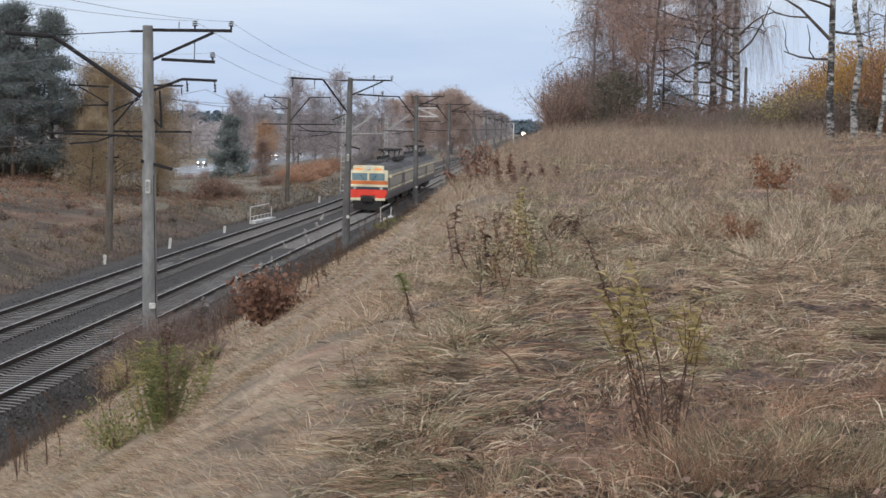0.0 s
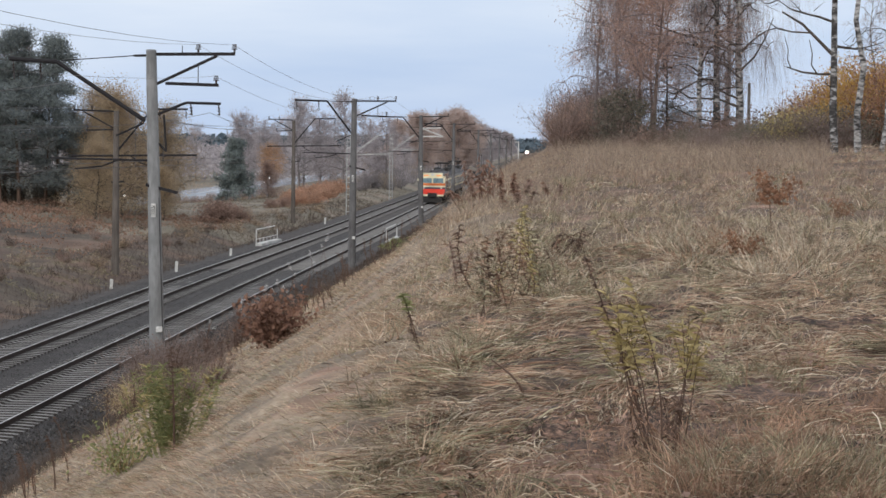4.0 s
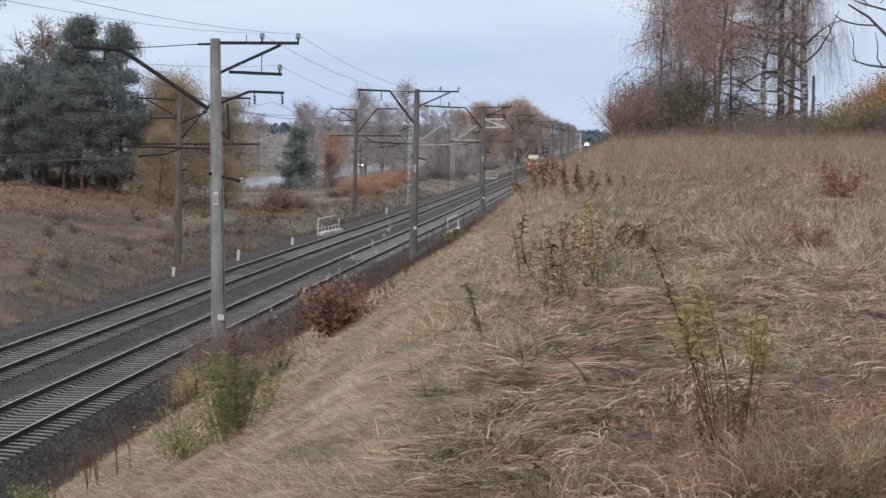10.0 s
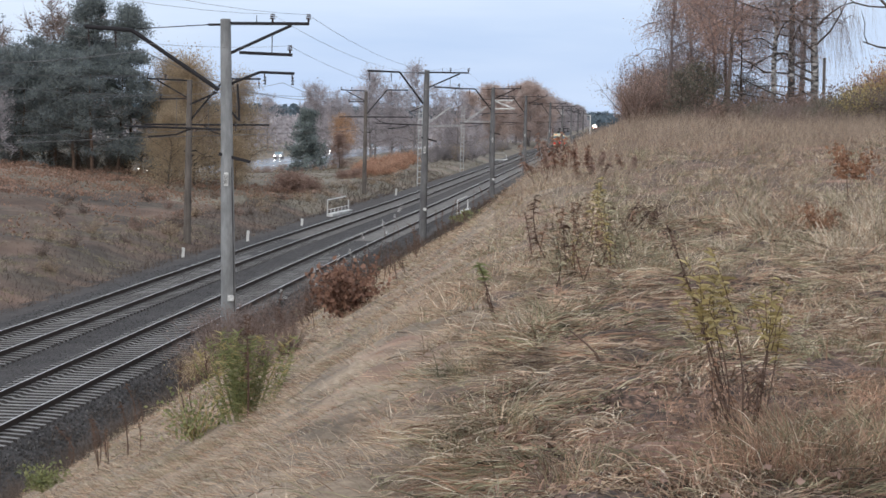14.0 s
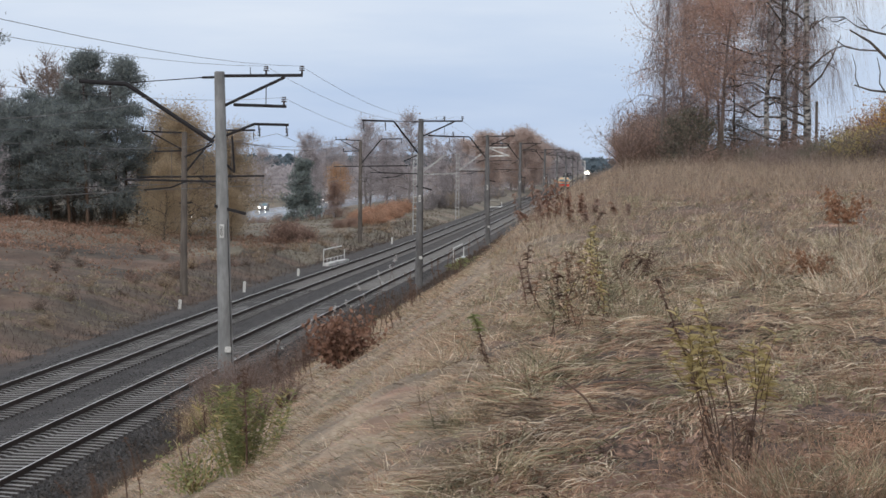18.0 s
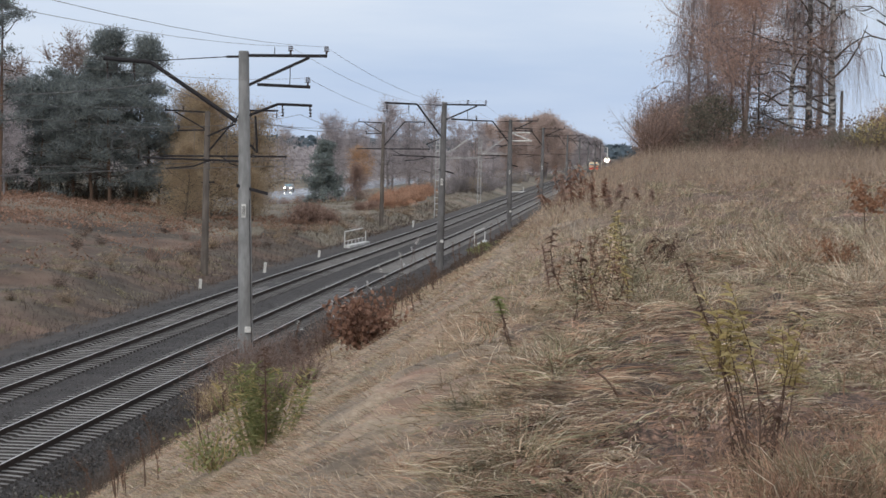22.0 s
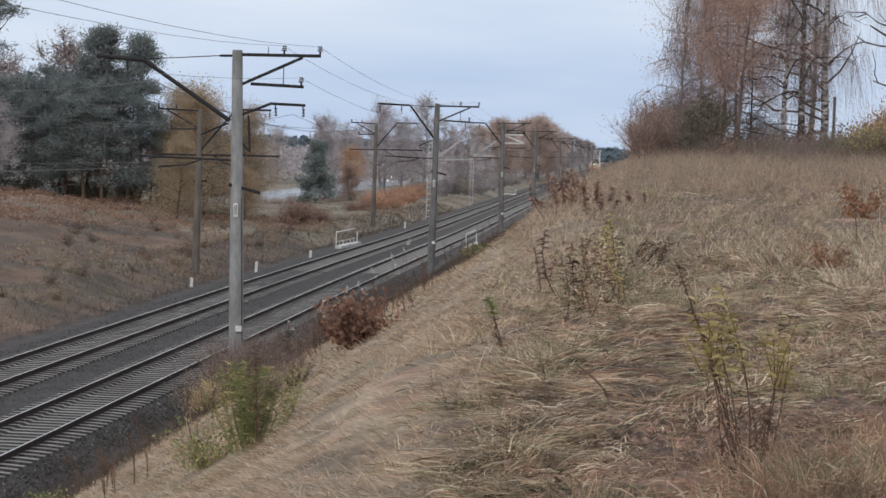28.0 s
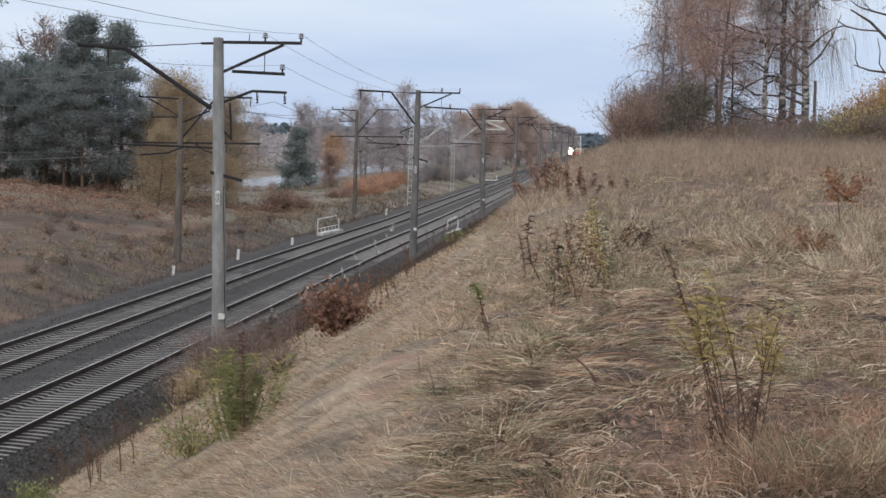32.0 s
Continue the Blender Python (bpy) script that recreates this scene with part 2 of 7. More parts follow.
M_BARK = surface("bark", [(0.3, (0.045, 0.036, 0.03)), (0.7, (0.12, 0.098, 0.082))], 0.95, grain=10, bump=0.6, depth=0.02,
                 stretch=(1, 1, 0.2))
M_PINEBARK = surface("pine_bark", [(0.3, (0.09, 0.055, 0.04)), (0.7, (0.2, 0.13, 0.09))], 0.95, grain=9, bump=0.6, stretch=(1, 1, 0.2))
M_BIRCH = surface("birch_bark", [(0.43, (0.035, 0.032, 0.03)), (0.5, (0.26, 0.25, 0.24)), (0.63, (0.58, 0.56, 0.53))], 0.8,
                  grain=3.2, stain=1.2, bump=0.2, stretch=(1, 1, 2.6))
M_DARKBIRCH = surface("dark_birch_bark", [(0.4, (0.03, 0.027, 0.026)), (0.52, (0.085, 0.078, 0.074)), (0.6, (0.42, 0.41, 0.4))], 0.85,
                      grain=4.0, stain=1.2, bump=0.3, stretch=(1, 1, 2.2))
M_TWIG = surface("brown_twigs", [(0.0, (0.18, 0.132, 0.113)), (0.5, (0.28, 0.21, 0.18)), (1.0, (0.37, 0.285, 0.25))], 0.9, grain=5,
                 bump=0, translucent=0.4, by="island")
M_RUST = surface("withered_leaves", [(0.0, (0.23, 0.15, 0.12)), (0.5, (0.36, 0.24, 0.19)), (1.0, (0.46, 0.32, 0.255))], 0.85,
                 grain=5, bump=0, translucent=0.5, by="island")
M_PINKTWIG = surface("birch_twigs", [(0.0, (0.24, 0.185, 0.175)), (0.5, (0.33, 0.265, 0.25)), (1.0, (0.42, 0.35, 0.335))], 0.9, grain=5,
                     bump=0, translucent=0.4, by="island")
M_OLIVE = surface("olive_needles", [(0.0, (0.13, 0.12, 0.09)), (0.5, (0.20, 0.18, 0.135)), (1.0, (0.27, 0.24, 0.18))], 0.85,
                  grain=5, bump=0, translucent=0.3, by="island")
# Lightened leaf colour: offsets the crown's own shading and includes haze.
M_SOFTLEAF = surface("thin_withered_leaves", [(0.0, (0.42, 0.265, 0.20)), (0.5, (0.58, 0.385, 0.305)), (1.0, (0.70, 0.50, 0.41))], 0.85,
                     grain=5, bump=0, translucent=0.55, by="island")
M_GOLD = surface("golden_leaves", [(0.0, (0.42, 0.22, 0.055)), (0.5, (0.64, 0.37, 0.095)), (1.0, (0.7, 0.5, 0.18))], 0.8, grain=5,
                 bump=0, translucent=0.4, by="island")
M_FIRE = surface("orange_red_leaves", [(0.0, (0.36, 0.20, 0.13)), (0.5, (0.52, 0.305, 0.205)), (1.0, (0.62, 0.40, 0.28))], 0.85, grain=5, bump=0, translucent=0.5,
                 by="island")
# Lighter, greyer copy of the needles, with haze in the colour.
M_FARNEEDLE = surface("hazed_needles", [(0.0, (0.16, 0.19, 0.19)), (0.5, (0.225, 0.26, 0.25)), (1.0, (0.29, 0.32, 0.29))], 0.85, grain=5, bump=0, translucent=0.4,
                      by="island")
M_OCHRE = surface("ochre_leaves", [(0.0, (0.30, 0.225, 0.145)), (0.5, (0.45, 0.345, 0.225)), (1.0, (0.57, 0.44, 0.295))], 0.85, grain=5,
                  bump=0, translucent=0.5, by="island")
M_ORANGE = surface("orange_leaves", [(0.0, (0.24, 0.125, 0.075)), (0.5, (0.37, 0.195, 0.115)), (1.0, (0.46, 0.265, 0.16))], 0.85,
                   grain=5, bump=0, translucent=0.4, by="island")
# Needle green lifted and greyed to include the haze over the bank.
M_NEEDLE = surface("pine_needles", [(0.0, (0.145, 0.165, 0.172)), (0.5, (0.215, 0.24, 0.236)), (1.0, (0.285, 0.31, 0.28))], 0.8,
                   grain=5, bump=0, translucent=0.4, by="island")
M_GREENLEAF = surface("fading_green_leaves", [(0.0, (0.15, 0.175, 0.07)), (0.5, (0.26, 0.275, 0.11)), (1.0, (0.38, 0.37, 0.17))], 0.7,
                      grain=5, bump=0, translucent=0.4, by="island")
M_YGREEN = surface("yellow_green_leaves", [(0.0, (0.31, 0.24, 0.10)), (0.5, (0.50, 0.395, 0.165)), (1.0, (0.64, 0.52, 0.26))], 0.7,
                   grain=5, bump=0, translucent=0.4, by="island")
M_LEAFBLADE = surface("goldenrod_leaves", [(0.0, (0.31, 0.24, 0.10)), (0.5, (0.50, 0.395, 0.165)), (1.0, (0.64, 0.52, 0.26))], 0.7,
                      grain=5, bump=0, translucent=0.4, by="object")
M_STEM = surface("dead_stems", [(0.3, (0.075, 0.043, 0.03)), (0.7, (0.16, 0.095, 0.065))], 0.9, grain=20, bump=0)
M_CREAM = surface("cream_paint", [(0.3, (0.74, 0.67, 0.45)), (0.7, (0.82, 0.76, 0.56))], 0.45, grain=4, bump=0)
M_REDP = surface("red_paint", [(0.3, (0.80, 0.05, 0.025)), (0.7, (0.86, 0.065, 0.035))], 0.4, grain=4, bump=0)
M_ORANGEP = surface("orange_paint", [(0.3, (0.68, 0.17, 0.04)), (0.7, (0.76, 0.22, 0.06))], 0.4, grain=4, bump=0)
M_NAVY = surface("navy_paint", [(0.3, (0.03, 0.04, 0.07)), (0.7, (0.05, 0.06, 0.10))], 0.45, grain=4, bump=0)
M_GREYP = surface("dusty_grey_paint", [(0.3, (0.18, 0.175, 0.17)), (0.7, (0.25, 0.245, 0.235))], 0.6, grain=3, stain=0.4, bump=0)
M_ROOF = surface("sooty_roof", [(0.3, (0.05, 0.048, 0.05)), (0.7, (0.10, 0.095, 0.098))], 0.8, grain=3, stain=0.3, bump=0)
M_BLACK = surface("grimy_underframe", [(0.3, (0.014, 0.013, 0.013)), (0.7, (0.035, 0.032, 0.03))], 0.8, grain=6, bump=0)
M_GLASS = surface("window_glass", [(0.3, (0.16, 0.25, 0.28)), (0.7, (0.22, 0.32, 0.36))], 0.08, grain=2, bump=0)
M_LAMP = surface("headlamp", [(0.3, (1.0, 0.97, 0.9)), (0.7, (1.0, 0.98, 0.93))], 0.4, grain=2, bump=0, stain_amount=0, glow=18)
M_SIGNLAMP = surface("lit_marker", [(0.3, (0.75, 0.30, 0.08)), (0.7, (0.8, 0.36, 0.12))], 0.4, grain=2, bump=0, stain_amount=0, glow=0.5)
M_CARLAMP = surface("car_headlamp", [(0.3, (1.0, 0.96, 0.86)), (0.7, (1.0, 0.97, 0.9))], 0.4, grain=2, bump=0, stain_amount=0, glow=6)
M_ASPHALT = surface("wet_asphalt", [(0.3, (0.09, 0.09, 0.095)), (0.7, (0.16, 0.16, 0.165))], 0.16, grain=2, stain=0.1, bump=0.1)
M_CAR = surface("car_paint", [(0.0, (0.05, 0.05, 0.06)), (0.5, (0.3, 0.3, 0.32)), (1.0, (0.55, 0.55, 0.56))], 0.3, grain=2, bump=0,
                by="object")
# Far foliage and twigs, paled and greyed: distance haze put into colour.
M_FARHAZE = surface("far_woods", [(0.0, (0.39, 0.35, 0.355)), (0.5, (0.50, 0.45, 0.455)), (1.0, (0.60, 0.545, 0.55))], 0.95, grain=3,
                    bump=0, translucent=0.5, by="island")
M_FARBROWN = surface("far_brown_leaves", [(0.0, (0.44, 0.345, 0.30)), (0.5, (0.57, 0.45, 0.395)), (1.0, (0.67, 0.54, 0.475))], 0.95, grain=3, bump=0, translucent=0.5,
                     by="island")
# Limbs greyer than the near twigs, for the haze in front of them.
M_FARTWIG = surface("hazed_limbs", [(0.0, (0.19, 0.168, 0.168)), (0.5, (0.28, 0.25, 0.248)), (1.0, (0.37, 0.335, 0.33))], 0.9, grain=5, bump=0, translucent=0.3,
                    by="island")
M_BENTS = surface("grey_brown_bents", [(0.0, (0.20, 0.145, 0.105)), (0.5, (0.38, 0.285, 0.21)), (1.0, (0.52, 0.405, 0.30))], 0.85, grain=30, bump=0, translucent=0.2,
                  stain=5.0, stain_amount=0.5, by="island")
# Horizon forest: the blue of the air before it is its base colour.
M_FARBLUE = surface("hazed_spruce", [(0.0, (0.07, 0.10, 0.125)), (1.0, (0.12, 0.155, 0.18))], 0.95, grain=3, bump=0, by="island")


# ---------------------------------------------------------------- mesh helpers
def tri_mesh(name, verts, tris, smooth=False):
    verts = np.asarray(verts, dtype=np.float32).reshape(-1, 3)
    tris = np.asarray(tris, dtype=np.int32).reshape(-1, 3)
    me = bpy.data.meshes.new(name)
    me.vertices.add(len(verts))
    me.vertices.foreach_set("co", verts.ravel())
    me.loops.add(tris.size)
    me.loops.foreach_set("vertex_index", tris.ravel())
    me.polygons.add(len(tris))
    me.polygons.foreach_set("loop_start", np.arange(0, tris.size, 3, dtype=np.int32))
    me.polygons.foreach_set("use_smooth", np.full(len(tris), smooth))
    me.update(calc_edges=True)
    me.validate()
    return me


def thing(name, label, category, m=None, group="", kind=""):
    ob = new(name)
    if m is not None:
        ob.matrix_basis = m
    return tagged(ob, label, category, group, kind)


def part(name, data, material, parent=None, label="", m=None):
    """Link a bmesh or a mesh as one mesh object under a thing or a part."""
    if isinstance(data, bmesh.types.BMesh):
        me = bpy.data.meshes.new(name)
        data.to_mesh(me)
        data.free()
    else:
        me = data
    if material is not None and not me.materials:
        me.materials.append(material)
    ob = new(name, me)
    if material is not None and me.materials[0] != material:
        ob.material_slots[0].link = "OBJECT"
        ob.material_slots[0].material = material
    ob.parent = parent
    if m is not None:
        ob.matrix_basis = m
    if label:
        ob["label"] = label
    return ob


def box(bm, x0, x1, y0, y1, z0, z1, bevel=0.0, m=None):
    mid = Matrix.Translation(((x0 + x1) / 2, (y0 + y1) / 2, (z0 + z1) / 2)) @ Matrix.Diagonal((x1 - x0, y1 - y0, z1 - z0, 1))
    got = bmesh.ops.create_cube(bm, size=1, matrix=(m @ mid) if m else mid)
    if bevel:
        edges = list({e for v in got["verts"] for e in v.link_edges})
        bmesh.ops.bevel(bm, geom=edges, offset=bevel, segments=2, affect="EDGES")
    return bm


def rod(bm, a, b, r0, r1=None, sides=8, caps=True):
    a, b = Vector(a), Vector(b)
    d = b - a
    turn = d.to_track_quat("Z", "Y").to_matrix().to_4x4()
    bmesh.ops.create_cone(bm, cap_ends=caps, segments=sides, radius1=r0, radius2=r0 if r1 is None else r1, depth=d.length,
                          matrix=Matrix.Translation((a + b) / 2) @ turn)
    return bm


def polyrod(bm, pts, r, sides=6):
    for a, b in zip(pts, pts[1:]):
        rod(bm, a, b, r, sides=sides)
    return bm


def bar(bm, a, b, w, h):
    """A square-section bar from a to b."""
    a, b = Vector(a), Vector(b)
    d = b - a
    turn = d.to_track_quat("X", "Z").to_matrix().to_4x4()
    box(bm, -d.length / 2, d.length / 2, -w / 2, w / 2, -h / 2, h / 2, m=Matrix.Translation((a + b) / 2) @ turn)
    return bm


def strand(pts, r):
    """Verts and triangles of a thin triangular tube along pts."""
    pts = np.asarray(pts, dtype=float)
    n = len(pts)
    ring = np.array([(1, 0, 0.5), (-1, 0, 0.5), (0, 0, -1.0)]) * r
    t = pts[-1] - pts[0]
    if abs(t[0]) > abs(t[1]):
        ring = ring[:, [1, 0, 2]]
    v = (pts[:, None, :] + ring[None]).reshape(-1, 3)
    i = np.arange(n - 1)[:, None] * 3
    k = np.arange(3)[None]
    a, b = i + k, i + (k + 1) % 3
    tri = np.stack([np.stack([a, b, b + 3], -1), np.stack([a, b + 3, a + 3], -1)], 2).reshape(-1, 3)
    return v, tri


def tubes(segs, sides):
    """Tapered tubes for rows of (ax, ay, az, ra, bx, by, bz, rb)."""
    s = np.asarray(segs, dtype=float)
    a, b = s[:, 0:3], s[:, 4:7]
    d = b - a
    d /= np.linalg.norm(d, axis=1, keepdims=True) + 1e-9
    up = np.where(np.abs(d[:, 2:3]) > 0.9, np.array([[1.0, 0, 0]]), np.array([[0, 0, 1.0]]))
    u = np.cross(d, up)
    u /= np.linalg.norm(u, axis=1, keepdims=True) + 1e-9
    w = np.cross(d, u)
    ang = np.arange(sides) * 2 * np.pi / sides
    ring = u[:, None] * np.cos(ang)[None, :, None] + w[:, None] * np.sin(ang)[None, :, None]
    va = a[:, None] + ring * s[:, 3][:, None, None]
    vb = b[:, None] + ring * s[:, 7][:, None, None]
    v = np.concatenate([va, vb], 1).reshape(-1, 3)
    base = (np.arange(len(s)) * 2 * sides)[:, None]
    k = np.arange(sides)[None]
    p, q = base + k, base + (k + 1) % sides
    tri = np.stack([np.stack([p, q, q + sides], -1), np.stack([p, q + sides, p + sides], -1)], 2).reshape(-1, 3)
    return v, tri


def pipe(pts, radii, sides=6):
    """One connected tapered tube along a line of points."""
    p, r = np.asarray(pts, dtype=float), np.asarray(radii, dtype=float)
    d = np.gradient(p, axis=0)
    d /= np.linalg.norm(d, axis=1, keepdims=True) + 1e-9
    ref = np.array([1.0, 0, 0]) if abs(d[0, 2]) > 0.8 else np.array([0, 0, 1.0])
    u = np.cross(d, ref)
    u /= np.linalg.norm(u, axis=1, keepdims=True) + 1e-9
    w = np.cross(d, u)
    a = np.arange(sides) * 2 * np.pi / sides
    v = p[:, None] + (u[:, None] * np.cos(a)[None, :, None] + w[:, None] * np.sin(a)[None, :, None]) * r[:, None, None]
    n = len(p)
    i = np.arange(n - 1)[:, None] * sides
    k = np.arange(sides)[None]
    e, f = i + k, i + (k + 1) % sides
    tri = np.stack([np.stack([e, f, f + sides], -1), np.stack([e, f + sides, e + sides], -1)], 2).reshape(-1, 3)
    return v.reshape(-1, 3), tri


def leaves(centres, size, rng, flat=0.0, aspect=0.6):
    """A small bent leaf (two triangles) at each centre, turned at random."""
    n = len(centres)
    d = rng.normal(size=(n, 3))
    d[:, 2] *= 1 - flat
    d /= np.linalg.norm(d, axis=1, keepdims=True) + 1e-9
    e = np.cross(d, rng.normal(size=(n, 3)))
    e /= np.linalg.norm(e, axis=1, keepdims=True) + 1e-9
    s = (size * rng.uniform(0.6, 1.4, n))[:, None]
    c = np.asarray(centres)
    v = np.stack([c - d * s, c + e * s * aspect, c + d * s, c - e * s * aspect + np.cross(d, e) * s * 0.3], 1).reshape(-1, 3)
    b = (np.arange(n) * 4)[:, None]
    tri = np.concatenate([b + np.array([[0, 1, 2]]), b + np.array([[0, 2, 3]])], 1).reshape(-1, 3)
    return v, tri


def joined(chunks):
    vs, ts, n = [], [], 0
    for v, t in chunks:
        vs.append(v)
        ts.append(np.asarray(t) + n)
        n += len(v)
    return np.concatenate(vs), np.concatenate(ts)


# ---------------------------------------------------------------- the lie of the land
# The plan counts along the line in units of ALONG metres; heights and widths are in metres.
NEAR, FAR, ALONG = -13.74, -17.72, 1.5


def smooth(v, a, b):
    t = np.clip((np.asarray(v, dtype=float) - a) / (b - a), 0, 1)
    return t * t * (3 - 2 * t)


def ground_z(x, y):
    x, y = np.asarray(x, dtype=float), np.asarray(y, dtype=float) / ALONG
    hill = 5.29 + 0.0245 * np.clip(y, -40, 62) + 0.012 * np.clip(y - 62, 0, 200) + 0.04 * np.clip(x, 0, 14)
    cut = -0.4 + 0.60 * (x + 10.9 - 1.1 * smooth(y, 50, 88))
    # the brow of the cutting bulges out some way ahead of the standpoint
    cut = cut + 0.6 * smooth(x, -3.6, -1.2) * smooth(y, 18, 28) * (1 - smooth(y, 66, 100))
    k = 0.7
    h = np.clip(0.5 + 0.5 * (cut - hill) / k, 0, 1)
    right = cut * (1 - h) + hill * h - k * h * (1 - h)
    bank = -0.45 + 0.75 * smooth(-x, 21.5, 25) + 2.1 * smooth(-x, 24, 50) * (1 - smooth(y, 105, 165))
    bank = bank - 3.9 * smooth(y, 150, 260) * smooth(-x, 30, 60) - 0.6 * smooth(y, 110, 200)
    bank = bank - 4.0 * smooth(-x, 48, 66) * smooth(y, 60, 130)
    bank = np.maximum(bank, -3.9)
    z = np.where(x > -10.9, np.maximum(right, -0.4), np.where(x < -20.8, bank, -0.42))
    return z


def lumps(x, y, s, seed):
    """Cheap smooth relief out of a few crossing waves."""
    r = np.random.default_rng(seed)
    out = np.zeros_like(np.asarray(x, dtype=float))
    for i in range(7):
        a, f, p = r.uniform(0, 6.28), r.uniform(0.5, 2.0) / s, r.uniform(0, 6.28)
        out += np.sin((x * np.cos(a) + y * np.sin(a)) * f * 6.28 + p) / 7
    return out


def relief(x, y):
    near = 1 - smooth(y, 21, 33)
    crown = smooth(x, -2.0, -1.2)
    bank = smooth(-x, 22, 27) * (1 - smooth(-x, 60, 80)) * (1 - smooth(y, 230, 300))
    return 0.5 * bank * lumps(x, y, 16.0, 81) + 0.3 * bank * lumps(x, y, 6.0, 82) + 0.05 * lumps(x, y, 1.7, 3) + 0.07 * lumps(x, y, 4.5, 4) + (0.03 + 0.06 * crown) * near * lumps(x, y, 0.8, 5) + 0.028 * crown * near * lumps(x, y, 0.37, 6)


def ground_at(x, y):
    """Height of the turf itself, with its small rises."""
    z = float(ground_z(np.array([x]), np.array([y]))[0])
    if (x > -10.2 or x < -21.5) and y < 630:
        z += float(relief(np.array([x]), np.array([y]))[0])
    return z


def build_ground():
    xs = np.unique(np.concatenate([np.linspace(-2600, -140, 26), np.linspace(-140, -40, 51), np.linspace(-40, -20.5, 50),
                                   np.linspace(-20.5, -11.1, 6), np.linspace(-11, -2, 50), np.linspace(-2, 3.6, 86), np.linspace(3.6, 12, 44), np.linspace(12, 60, 33),
                                   np.linspace(60, 2600, 26)]))
    ys = np.unique(np.concatenate([np.linspace(-400, -10, 14), np.linspace(-10, 5.4, 20), np.linspace(5.4, 16, 112), np.linspace(16, 40, 80), np.linspace(40, 140, 130),
                                   np.linspace(140, 420, 71), np.linspace(420, 3000, 40)]))
    gx, gy = np.meshgrid(xs, ys * ALONG)
    z = ground_z(gx, gy)
    soft = ((gx > -10.2) | (gx < -21.5)) & (gy < 630)
    z = z + np.where(soft, relief(gx, gy), 0)
    v = np.stack([gx, gy, z], -1).reshape(-1, 3)
    nx, ny = len(xs), len(ys)
    i = (np.arange(ny - 1)[:, None] * nx + np.arange(nx - 1)[None]).ravel()
    tri = np.concatenate([np.stack([i, i + 1, i + nx + 1], 1), np.stack([i, i + nx + 1, i + nx], 1)])
    me = tri_mesh("ground", v, tri, True)
    for m in (M_GROUND, M_TOESOIL, M_BANKSOIL, M_VERGE):
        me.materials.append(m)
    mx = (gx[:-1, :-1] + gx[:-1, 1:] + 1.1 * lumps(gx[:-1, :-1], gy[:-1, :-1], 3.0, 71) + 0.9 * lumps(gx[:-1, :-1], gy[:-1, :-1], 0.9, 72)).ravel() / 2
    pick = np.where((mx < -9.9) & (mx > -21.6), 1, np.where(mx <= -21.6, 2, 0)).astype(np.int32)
    # Beyond about 158 m the bank takes the haze-paled turf colour.
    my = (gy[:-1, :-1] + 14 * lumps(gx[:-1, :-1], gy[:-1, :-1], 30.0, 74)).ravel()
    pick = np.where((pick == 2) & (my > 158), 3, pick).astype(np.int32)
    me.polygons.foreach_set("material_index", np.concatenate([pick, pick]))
    ob = part("ground", me, None)
    tagged(ob, "dry autumn turf on a railway cutting, running to the horizon", "ground", kind="structure")


build_ground()


# ---------------------------------------------------------------- the railway
def dip(y):
    """The line falls a little on its way from the standpoint."""
    return -0.24 * smooth(y, 105, 205)


